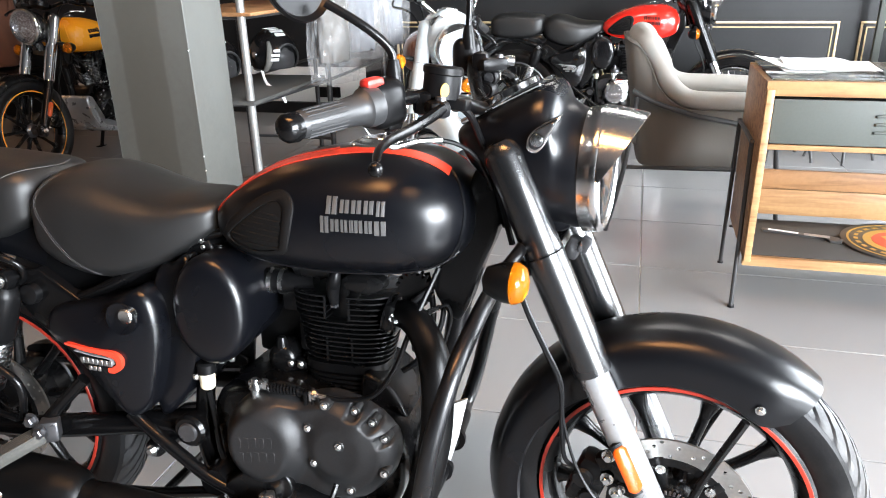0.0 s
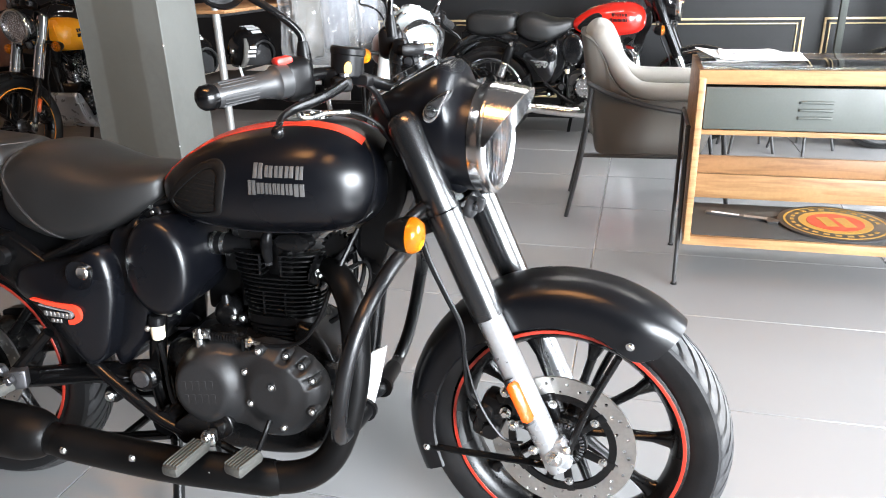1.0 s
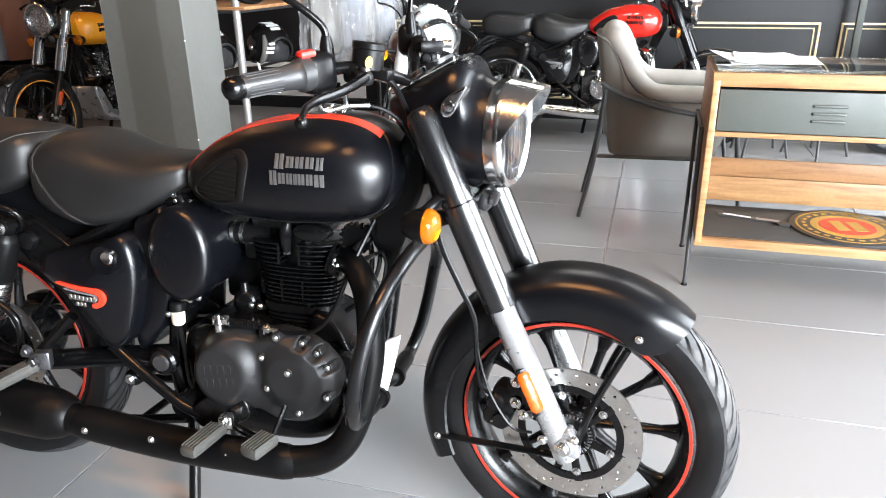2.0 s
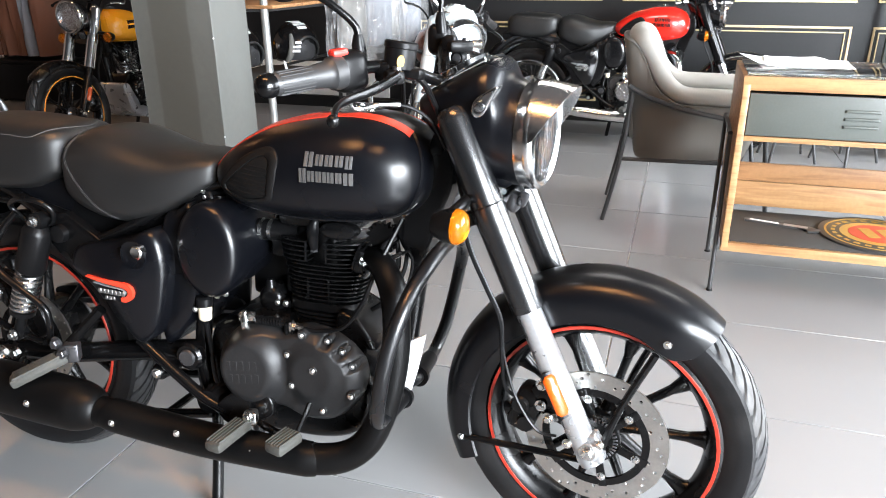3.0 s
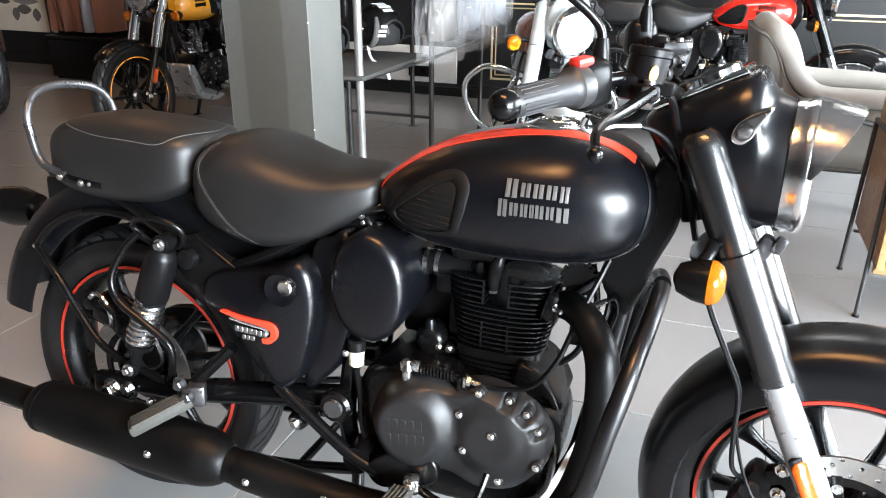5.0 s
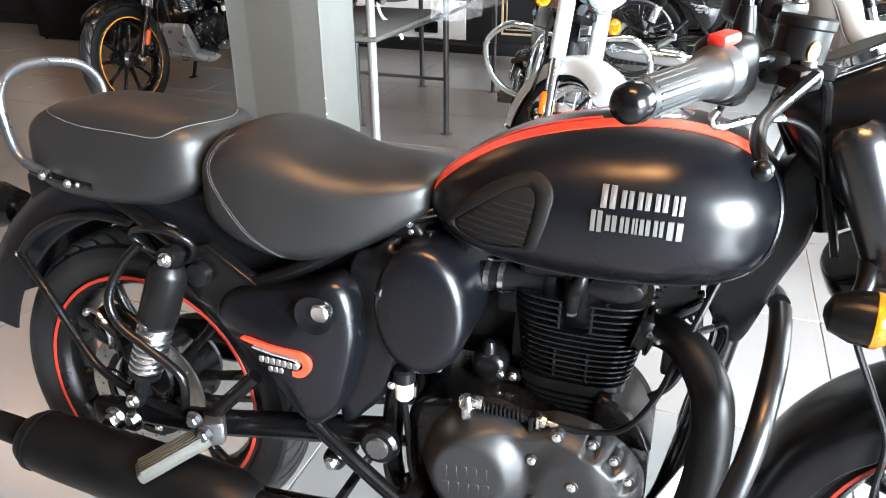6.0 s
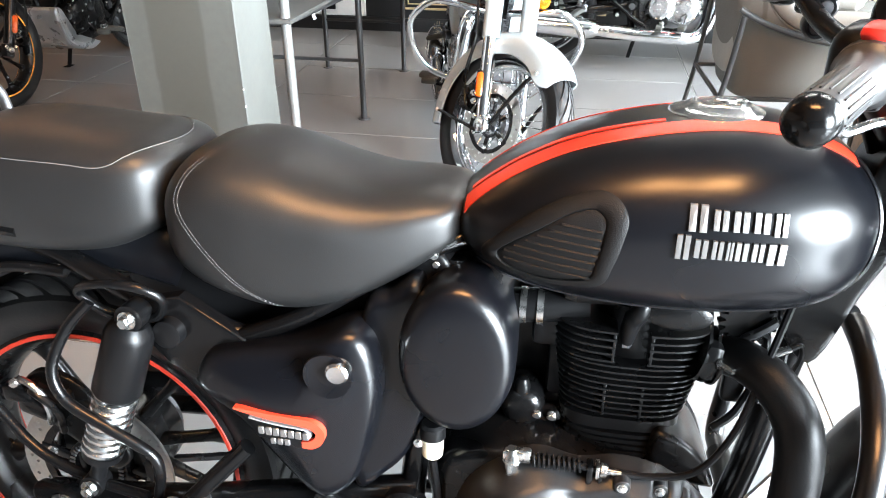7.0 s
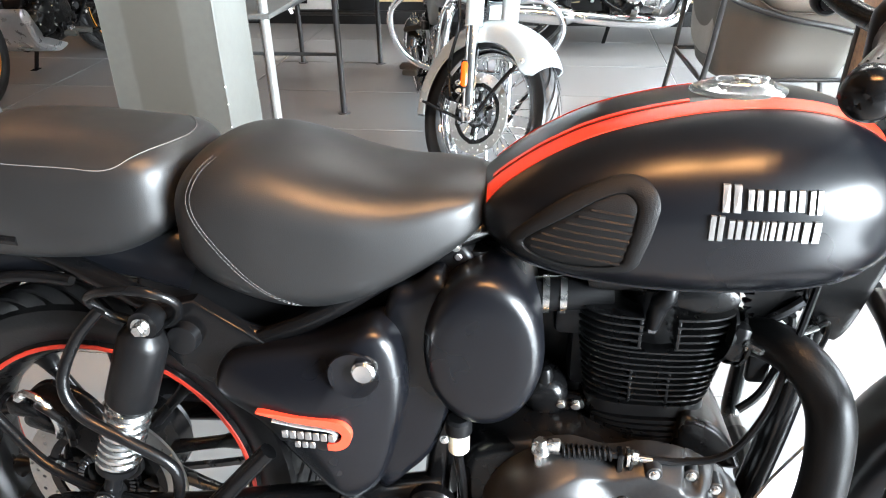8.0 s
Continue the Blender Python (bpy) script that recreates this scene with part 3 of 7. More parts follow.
def gear_profile(r0, r1, teeth, y0, y1, at):
    """A toothed disc, flat in x and z."""
    o = []
    for k in range(teeth):
        for f, r in ((0.0, r0), (0.18, r1), (0.5, r1), (0.68, r0)):
            a = 2 * math.pi * (k + f) / teeth
            o.append((at[0] + r * math.cos(a), at[1] + r * math.sin(a)))
    return rings([[Vector((x, y, z)) for x, z in o] for y in (y0, y1)])


def motorcycle(label, base, opt):
    """A roadster seen from its right side; its own x points ahead."""
    B = thing("motorcycle", base, label, "motorcycle")
    S = steer_matrix(opt["steer"])
    main = opt["main"]
    bolt = bolt_mesh()
    bolt_me = part("bolt", bolt, "bolt", B, m=None)
    bolt_me.matrix_basis = pose(0.094, -0.150, 0.655)

    def screw(x, y, z, parent=B, size=1.0):
        return twin("bolt", bolt_me, Matrix.Translation((x, y, z)) @ Matrix.Diagonal((size * 0.8, size * 0.8, size * 0.8, 1)), parent)

    # wheels
    rw = wheel(B, "rear_wheel", (REAR_X, 0, 0.332), 0.322, 0.124, opt, disc_r=0.132, turn=0.35)
    if main:
        part("hub_carrier", lathe([(-0.046, 0.030), (-0.050, 0.075), (-0.044, 0.088), (0.055, 0.088), (0.066, 0.060)], 36, at=(REAR_X, 0, 0.332)), "engine_black", rw)
    wheel(B, "front_wheel", (FRONT_X, 0, AXLE_Z), 0.318, 0.104, opt, m=S, turn=0.1)

    # mudguards
    if opt.get("short_guard"):
        shape = mudguard((1.335, 0.326), 0.345, 0.064, 48, 128, 0.05, 0.55, low=((0, 0.15, 1), (0.030, 0.045, 0.040)))
    else:
        shape = mudguard((1.320, 0.330), 0.344, 0.078, 51, 204, 0.115, 0.55, low=((0, 0.02, 0.05, 0.09, 0.16, 0.3, 0.45, 0.62, 1), (0.070, 0.092, 0.099, 0.096, 0.088, 0.086, 0.088, 0.076, 0.067)))
    fm = part("front_mudguard", shape, opt["guard"], B, m=S @ LOW)
    for s in () if opt.get("short_guard") else (-1, 1):
        part("stay", tube([(1.425, s * 0.082, 0.548), (1.37, s * 0.088, 0.42), fork_pt(0.31, s * 0.092, 0.005)], 0.0075, 8, per=4), opt["black"], fm, m=S @ LOW)
        part("stay", tube([(1.035, s * 0.076, 0.262), (1.16, s * 0.080, 0.272), fork_pt(0.300, s * 0.090, -0.03)], 0.0075, 8, per=4, flat=0.6), opt["black"], fm, m=S @ LOW)
    for x, z in () if opt.get("short_guard") else ((1.444, 0.572), (1.032, 0.262)):
        part("bolt", bolt_mesh(0.0055, 0.005), "bolt", fm, m=S @ LOW @ pose(x, -0.080, z))
    rm = part("rear_mudguard", mudguard((-0.060, 0.365), 0.445, 0.090, 62, 169, 0.12, 0.2, low=((0, 0.3, 0.7, 1), (0.085, 0.095, 0.108, 0.100))), opt["guard"], B)
    part("mudguard_stay", tube([(-0.325, -0.105, 0.610), (-0.283, -0.105, 0.656), (-0.211, -0.105, 0.695), (-0.135, -0.105, 0.711), (-0.063, -0.105, 0.708)], 0.0085, 10), opt["black"], rm)
    part("mudguard_stay", tube([(-0.322, -0.110, 0.612), (-0.246, -0.135, 0.559), (-0.192, -0.140, 0.485), (-0.134, -0.150, 0.429), (-0.052, -0.160, 0.400), (0.045, -0.170, 0.388)], 0.008, 10), opt["black"], rm)
    screw(-0.325, -0.114, 0.612, rm, 0.7)
    if main:
        tl = part("tail_lamp", merged(lathe([(-0.530, 0.036), (-0.525, 0.045), (-0.485, 0.048), (-0.430, 0.036)], 24, "x", (0, 0, 0.655)), rbox(0.12, 0.05, 0.03, (-0.40, 0, 0.660), 0.01)), opt["black"], rm)
        part("tail_lens", lathe([(-0.526, 0.042), (-0.540, 0.038), (-0.545, 0.020), (-0.546, 0.004)], 24, "x", (0, 0, 0.655)), "red_button", tl, "red tail lamp lens")

    # tank
    tk = part("fuel_tank", body(TANK, TANK_FORM[0], 56, 6, TANK_FORM[1]), opt["tank"], B)
    seam = [on_side(TANK, x, station(TANK, x)[0] + 0.012, *TANK_FORM, 0.0015) for x in np.linspace(0.505, 0.945, 40)]
    part("tank_seam", tube(seam, 0.0028, 6, smooth=False), opt["tank"], tk)
    lip = [on_side(TANK, x, z, *TANK_FORM, 0.001) for x, z in ((0.926, 0.919), (0.937, 0.906), (0.950, 0.880), (0.955, 0.845), (0.948, 0.805), (0.930, 0.774))]
    part("tank_lip", tube(lip, 0.004, 8), opt["tank"], tk)
    if opt["stripe"]:
        # two bands that run along the tank's crown at a nearly constant distance from its middle
        for name, low, high, ends in (("stripe", 0.076, 0.051, (0.486, 0.924)), ("pinstripe", 0.045, 0.038, (0.492, 0.716))):
            for s in (-1, 1):
                lines = [[] for _ in range(7)]
                for x in np.linspace(*ends, 64):
                    lo, hi, hw = station(TANK, x)
                    zc, hz = (lo + hi) / 2, (hi - lo) / 2
                    for i, line in enumerate(lines):
                        y = min(low + (high - low) * i / 6 + (0.016 if s > 0 else 0.0), hw * (0.97 - 0.02 * i))
                        line.append(Vector((x, s * y, zc + hz * (1 - (y / hw) ** TANK_FORM[0]) ** (1 / TANK_FORM[0]))))
                part(name, ribbon(lines, 0.0014), opt["stripe"], tk)
    outer = [(0.511, 0.793), (0.528, 0.816), (0.565, 0.849), (0.606, 0.875), (0.641, 0.887), (0.664, 0.882), (0.676, 0.864), (0.673, 0.838), (0.665, 0.807), (0.650, 0.777), (0.590, 0.766), (0.530, 0.774)]
    inner = [(0.532, 0.796), (0.547, 0.813), (0.580, 0.837), (0.612, 0.859), (0.636, 0.868), (0.648, 0.864), (0.653, 0.853), (0.650, 0.832), (0.645, 0.808), (0.637, 0.786), (0.590, 0.777), (0.548, 0.782)]
    oo, ii = (spline([(x, 0, z) for x, z in o], 6, True) for o in (outer, inner))
    secs = []
    for f, up in ((0.0, -0.004), (0.0, 0.0022), (0.10, 0.0038), (0.5, 0.0046), (0.88, 0.0038), (1.0, 0.0008), (1.02, -0.004)):
        secs.append([on_side(TANK, p.lerp(q, f).x, p.lerp(q, f).z, *TANK_FORM, up) for p, q in zip(oo, ii)])
    pad = part("knee_pad", rings(secs, loop=True), "pad", tk, "ribbed black rubber knee pad", sharp=60)
    part("pad_field", flank_patch(TANK, inner, 0.0014, *TANK_FORM), "pad", pad)
    for k in range(7):
        z = 0.789 + k * 0.0098
        x0, x1 = 0.541 + max(0.0, z - 0.800) * 1.35, min(0.650, 0.641 + 0.0022 * k)
        part("pad_rib", tube([on_side(TANK, x, z + 0.06 * (0.60 - x), *TANK_FORM, 0.0016) for x in np.linspace(x0, x1, 8)], 0.0024, 6, smooth=False), "pad", pad)
    words = ((0.737, 0.861, (0.025, 0.020, 0.021, 0.021, 0.018)), (0.727, 0.829, (0.019, 0.018, 0.015, 0.009, 0.017, 0.016, 0.025)))
    for x0, z0, widths in words:
        for i, w in enumerate(widths):
            h = 0.021 if i else 0.025
            dz = -0.003 if i in (0, len(widths) - 1) else 0.0
            for f0, f1 in ((0.02, 0.32), (0.46, 0.76)):
                o = [(x0 + w * f0, z0 + dz), (x0 + w * f1, z0 + dz), (x0 + w * f1, z0 + h), (x0 + w * f0, z0 + h)]
                part("badge_bar", flank_patch(TANK, o, 0.0032, *TANK_FORM, 1, smooth=False), opt["badge"], tk)
            x0 += w
    cap = part("fuel_cap", lathe([(-0.004, 0.060), (0.003, 0.0605), (0.0055, 0.0585), (0.0085, 0.050), (0.0125, 0.0395), (0.0150, 0.0365), (0.0155, 0.0340), (0.0140, 0.0325), (0.0140, 0.0300), (0.0160, 0.0285), (0.0170, 0.0200), (0.0172, 0.0040)], 48, "z"), "dull_chrome", tk, "polished fuel cap", m=pose(0.783, 0, 0.949, 0, 0.5, 0))
    part("cap_flap", merged(lathe([(0.0165, 0.0150), (0.0195, 0.0145), (0.0205, 0.0120), (0.0205, 0.0030)], 24, "z", (0.004, 0, 0)), rbox(0.014, 0.012, 0.004, (0.022, 0, 0.0185), 0.0015)), "dull_chrome", cap, m=pose(0.783, 0, 0.949, 0, 0.5, 0))

    # seats
    st = part("rider_seat", body(SEAT, 2.6, 44, 6, 1.9), "leather", B)
    line = spline([(0.150, 0, 0.880), (0.137, 0, 0.868), (0.129, 0, 0.852), (0.127, 0, 0.833), (0.140, 0, 0.806), (0.176, 0, 0.762), (0.213, 0, 0.727), (0.255, 0, 0.701)], 9)
    for k in range(0, len(line) - 1):
        for off in (0.0, 0.006):
            a, b = line[k], line[k + 1]
            a2 = a.lerp(b, 0.62)
            part("stitch", tube([on_side(SEAT, a.x + off, a.z, 2.6, 1.9, 0.0008), on_side(SEAT, a2.x + off, a2.z, 2.6, 1.9, 0.0006)], 0.0004, 5, smooth=False), "thread", st)
            if not main:
                break
    ps = part("pillion_seat", body(PILLION, 3.2, 56, 6, 1.6), "leather", B)
    pt = [(-0.236, -0.060), (-0.222, -0.088), (-0.190, -0.108), (-0.13, -0.1185), (-0.03, -0.1190), (0.025, -0.1155), (0.050, -0.100), (0.070, -0.070), (0.080, -0.030),
          (0.080, 0.020), (0.066, 0.052), (0.030, 0.085), (-0.03, 0.095), (-0.13, 0.098), (-0.205, 0.085), (-0.238, 0.045), (-0.244, 0.0)]

    def over(x, y):
        lo, hi, hw = station(PILLION, x)
        u = min(0.995, abs(y) / hw)
        return (lo + hi) / 2 + (hi - lo) / 2 * (1 - u ** 3.2) ** (1 / 3.2)

    loop = spline([(x, y, 0) for x, y in pt], 12, True)
    loop = [Vector((p.x, p.y, over(p.x, p.y) + 0.0008)) for p in loop]
    part("piping", tube(loop, 0.0007, 6, closed=True, smooth=False), "thread", ps)
    if main:
        part("grab_rail", tube([(-0.200, -0.124, 0.783), (-0.262, -0.122, 0.804), (-0.286, -0.120, 0.860), (-0.295, -0.115, 0.905), (-0.304, -0.085, 0.938), (-0.314, -0.03, 0.950), (-0.314, 0.03, 0.950), (-0.304, 0.085, 0.938), (-0.295, 0.115, 0.905), (-0.286, 0.120, 0.86), (-0.262, 0.122, 0.804), (-0.200, 0.124, 0.783)], 0.0088, 12, per=6), "gunmetal", B)
        part("seat_rail", tube([(-0.24, -0.122, 0.786), (-0.18, -0.124, 0.778), (-0.11, -0.122, 0.772)], 0.0085, 8), opt["black"], B)
        screw(-0.205, -0.136, 0.783, size=0.95), screw(-0.150, -0.138, 0.776, size=0.95), screw(-0.130, -0.137, 0.776, size=0.6)

    # frame
    frame_ob = part("frame", merged(
        tube([(0.16, -0.122, 0.640), (0.20, -0.125, 0.648), (0.28, -0.122, 0.684), (0.36, -0.105, 0.730), (0.44, -0.080, 0.772), (0.50, -0.050, 0.79)], 0.0125, 12),
        tube([(0.16, 0.122, 0.640), (0.28, 0.122, 0.684), (0.44, 0.080, 0.772), (0.50, 0.050, 0.79)], 0.0125, 12),
        tube([(0.45, 0, 0.76), (0.70, 0, 0.80), (0.95, 0, 0.88)], 0.028, 12),
        tube([(0.975, 0, 0.88), (0.93, 0, 0.66), (0.895, 0, 0.42), (0.86, 0, 0.28), (0.78, 0, 0.22)], 0.021, 12),
        tube([(0.47, -0.06, 0.76), (0.44, -0.08, 0.55), (0.42, -0.085, 0.36), (0.44, -0.08, 0.24)], 0.019, 10),
        tube([(0.47, 0.06, 0.76), (0.44, 0.08, 0.55), (0.42, 0.085, 0.36), (0.44, 0.08, 0.24)], 0.019, 10),
        tube([(0.20, -0.12, 0.645), (0.05, -0.118, 0.690), (-0.10, -0.085, 0.735), (-0.26, -0.070, 0.765)], 0.015, 10),
        tube([(0.20, 0.12, 0.645), (0.05, 0.118, 0.690), (-0.10, 0.085, 0.735), (-0.26, 0.070, 0.765)], 0.015, 10)), opt["black"], B)
    part("neck_gusset", slab([(0.885, 0.715), (0.935, 0.640), (0.975, 0.740), (1.005, 0.830), (0.985, 0.930), (0.955, 0.900), (0.94, 0.78)], 0.03, -0.045, 0.006), opt["black"], frame_ob)
    part("head_tube", tube([HEAD - FORK_UP * 0.16, HEAD + FORK_UP * 0.02], 0.034, 16, smooth=False), opt["black"], frame_ob)
    part("seat_bracket", slab([(0.055, 0.690), (0.120, 0.705), (0.21, 0.648), (0.225, 0.628), (0.17, 0.610), (0.135, 0.580), (0.095, 0.600), (0.06, 0.640)], -0.118, -0.140, 0.004, smooth=False), opt["black"], frame_ob)
    part("rubber_cap", lathe([(-0.140, 0.021), (-0.156, 0.020), (-0.158, 0.016)], 20, at=(0.105, 0, 0.655)), "plastic", frame_ob)
    screw(0.448, -0.085, 0.772), screw(0.452, -0.082, 0.757, size=0.9)
    if main:
        part("luggage_loop", merged(tube([(0.000, -0.17, 0.716), (0.040, -0.185, 0.738), (0.092, -0.185, 0.738), (0.116, -0.17, 0.715), (0.092, -0.155, 0.680), (0.030, -0.155, 0.680)], 0.0062, 10, closed=True)), opt["black"], frame_ob)
        part("saree_guard", merged(tube([(0.012, -0.168, 0.702), (-0.020, -0.18, 0.665), (-0.042, -0.195, 0.610), (-0.026, -0.20, 0.565), (0.030, -0.20, 0.528), (0.080, -0.195, 0.490), (0.086, -0.19, 0.455), (0.070, -0.18, 0.400)], 0.0078, 12)), "frame_black", frame_ob, "curved steel tube guard")
    part("inner_panel", merged(slab([(0.02, 0.72), (0.10, 0.735), (0.30, 0.715), (0.46, 0.775), (0.46, 0.60), (0.30, 0.50), (0.12, 0.58), (0.03, 0.66)], 0.085, -0.085, 0.01), rbox(0.34, 0.16, 0.06, (-0.14, 0, 0.735), 0.01)), "plastic", B)
    # swing arm
    sw = part("swing_arm", merged(tube([(-0.15, -0.125, 0.330), (0.05, -0.125, 0.345), (0.25, -0.115, 0.375), (0.43, -0.095, 0.395)], [0.020, 0.024, 0.025, 0.026], 12),
                                  tube([(-0.15, 0.125, 0.330), (0.05, 0.125, 0.345), (0.25, 0.115, 0.375), (0.43, 0.095, 0.395)], [0.020, 0.024, 0.025, 0.026], 12),
                                  lathe([(-0.125, 0.034), (-0.140, 0.034), (-0.146, 0.028)], 24, at=(0.42, 0, 0.395)), rbox(0.10, 0.03, 0.055, (-0.12, -0.135, 0.325), 0.01)), opt["black"], B)
    part("pivot_cap", lathe([(-0.146, 0.020), (-0.152, 0.018), (-0.152, 0.010)], 20, at=(0.42, 0, 0.395)), "gunmetal", sw)
    part("axle_nut", moved(bolt_mesh(0.016, 0.02), pose(-0.115, -0.150, 0.325)), "bolt", sw)
    part("axle_adjuster", moved(bolt_mesh(0.012, 0.012), pose(-0.07, -0.152, 0.335)), "bolt", sw)
    part("rear_caliper", merged(rbox(0.075, 0.05, 0.055, (-0.155, -0.085, 0.475), 0.012, (0, 18, 0)), rbox(0.05, 0.03, 0.03, (-0.185, -0.10, 0.495), 0.008), tube([(-0.165, -0.11, 0.505), (-0.14, -0.125, 0.51), (-0.115, -0.12, 0.48), (-0.115, -0.115, 0.44)], 0.006, 8)), "engine_black", sw)

    part("caliper_bracket", slab([(-0.215, 0.470), (-0.170, 0.520), (-0.105, 0.500), (-0.060, 0.430), (-0.040, 0.370), (-0.075, 0.345), (-0.120, 0.385), (-0.175, 0.430)], -0.070, -0.080, 0.004), "engine_black", sw)
    if main:
        part("hose_union", merged(tube([(-0.185, -0.108, 0.515), (-0.165, -0.118, 0.528), (-0.138, -0.122, 0.515), (-0.128, -0.120, 0.478), (-0.132, -0.118, 0.455)], 0.0055, 8), tube([(-0.190, -0.108, 0.512), (-0.176, -0.112, 0.522)], 0.008, 6, smooth=False)), "dull_chrome", sw)
        part("chain_guard", merged(slab([(-0.12, 0.435), (0.10, 0.455), (0.30, 0.470), (0.42, 0.470), (0.42, 0.440), (0.20, 0.435), (0.0, 0.418), (-0.12, 0.405)], 0.060, 0.090, 0.006), rbox(0.20, 0.02, 0.10, (0.31, 0.02, 0.50), 0.01)), "plastic", sw)

    # shock absorbers
    for s in (-1, 1):
        top, bot = Vector((0.071, s * 0.166, 0.688)), Vector((-0.036, s * 0.166, 0.400))
        ax = (bot - top).normalized()
        sh = part("shock_absorber", merged(tube([top + ax * 0.012, top + ax * 0.022, top + ax * 0.030, top + ax * 0.125, top + ax * 0.130], [0.020, 0.029, 0.032, 0.033, 0.030], 24, smooth=False),
                                           tube([top + ax * 0.125, bot], 0.012, 12, smooth=False), lathe([(-0.014, 0.019), (0.014, 0.019)], 18, at=top), lathe([(-0.014, 0.017), (0.014, 0.017)], 18, at=bot)), "plastic", B)
        q = ax.to_track_quat("Z", "Y").to_matrix().to_4x4()
        pts = [Vector((0.0255 * math.cos(k * 0.5), 0.0255 * math.sin(k * 0.5), 0.129 + 0.110 * k / 108)) for k in range(109)]
        part("spring", tube([Matrix.Translation(top) @ q @ p for p in pts], 0.0058, 8, smooth=False), "dull_chrome", sh)
        part("spring_seat", merged(tube([top + ax * 0.239, top + ax * 0.250], 0.028, 20, smooth=False)), "plastic", sh)
        part("mount_bolt", moved(bolt_mesh(0.0085, 0.010), Matrix.Translation(top + Vector((0, s * 0.016, 0))) @ (Matrix() if s < 0 else pose(0, 0, 0, 0, 0, 180))), "bolt", sh)
        part("mount_bolt", moved(bolt_mesh(0.009, 0.010), Matrix.Translation(bot + Vector((0, s * 0.016, 0))) @ (Matrix() if s < 0 else pose(0, 0, 0, 0, 0, 180))), "bolt", sh)

    # side cover and air box
    for s in (-1, 1):
        mir = Matrix.Diagonal((1, -s, 1, 1))
        cov = slab([(0.143, 0.603), (0.160, 0.633), (0.204, 0.648), (0.300, 0.668), (0.352, 0.690), (0.380, 0.672), (0.392, 0.618), (0.386, 0.557), (0.360, 0.462), (0.322, 0.424), (0.292, 0.433), (0.239, 0.494), (0.198, 0.545), (0.150, 0.582)], -0.10, -0.172, 0.022, 0.018, 6)
        if s > 0:
            bmesh.ops.reverse_faces(cov, faces=cov.faces)
        sc = part("side_cover", cov, opt["cover"], B, m=mir)
        if s < 0:
            part("lock_recess", lathe([(-0.186, 0.032), (-0.1895, 0.031), (-0.1890, 0.027), (-0.1855, 0.012)], 28, at=(0.335, 0, 0.640)), opt["cover"], sc)
            part("cover_lock", lathe([(-0.180, 0.016), (-0.194, 0.015), (-0.197, 0.012), (-0.196, 0.006)], 24, at=(0.349, 0, 0.649)), "dull_chrome", sc)
            if opt["flash"]:
                def band(path, wid, y0, y1, mat, name):
                    line = spline([(x, 0, z) for x, z in path], 8)
                    top, low = [], []
                    for i, p in enumerate(line):
                        t = (line[min(len(line) - 1, i + 1)] - line[max(0, i - 1)]).normalized()
                        n = Vector((-t.z, 0, t.x)) * float(np.interp(i / (len(line) - 1), *wid)) / 2
                        top.append(p + n)
                        low.append(p - n)
                    part(name, rings([[q + Vector((0, y0, 0)), q + Vector((0, y1, 0)), r + Vector((0, y1, 0)), r + Vector((0, y0, 0))] for q, r in zip(top, low)]), mat, sc)

                band([(0.208, 0.581), (0.255, 0.574), (0.300, 0.570), (0.315, 0.566), (0.323, 0.556), (0.320, 0.544), (0.310, 0.537), (0.298, 0.536)], ((0, 0.12, 0.3, 0.85, 1), (0.002, 0.008, 0.012, 0.012, 0.009)), -0.185, -0.1945, opt["flash"], "flash")
                band([(0.228, 0.569), (0.265, 0.563), (0.299, 0.560), (0.308, 0.555), (0.309, 0.549), (0.303, 0.546)], ((0, 1), (0.002, 0.0032)), -0.185, -0.1945, "silver", "flash_line")
                for k in range(7):
                    part("badge_bar", rbox(0.0085, 0.003, 0.0115, (0.2435 + 0.0100 * k, -0.1935, 0.5515 - 0.0004 * k), 0.001, seg=1), "letter", sc)
                for k in range(3):
                    part("badge_bar", rbox(0.0075, 0.003, 0.009, (0.259 + 0.0095 * k, -0.1935, 0.5365), 0.001, seg=1), "letter", sc)
    part("cover_skirt", slab([(0.36, 0.69), (0.40, 0.73), (0.44, 0.74), (0.45, 0.60), (0.43, 0.50), (0.39, 0.44), (0.34, 0.42)], 0.10, -0.125, 0.02), opt["cover"], B)
    part("air_box", merged(lathe([(0.09, 0.085), (-0.10, 0.094), (-0.130, 0.0945), (-0.143, 0.091), (-0.151, 0.084), (-0.155, 0.073), (-0.157, 0.050), (-0.1575, 0.012)], 56, at=(0.488, 0, 0.652), stretch=(0.80, 1.13))), opt["cover"], B)
    part("battery_case", rbox(0.170, 0.05, 0.190, (0.575, 0.055, 0.595), 0.012), "plastic", B)
    part("throttle_body", merged(lathe([(0.588, 0.030), (0.594, 0.036), (0.636, 0.036), (0.642, 0.030)], 24, "x", (0, 0.0, 0.684)), rbox(0.044, 0.060, 0.056, (0.600, 0.000, 0.648), 0.010), rbox(0.052, 0.060, 0.110, (0.628, 0.015, 0.585), 0.012)), "plastic", B)
    ih = part("inlet_hose", tube([(0.53, -0.03, 0.680), (0.575, -0.03, 0.684), (0.65, -0.02, 0.688)], 0.024, 16), "plastic", B)
    for x in (0.560, 0.583):
        part("hose_clamp", lathe([(0, 0.0255), (0.009, 0.0255), (0.009, 0.024), (0, 0.024)], 24, "x", (x, -0.03, 0.683), closed=True), "bolt", ih)

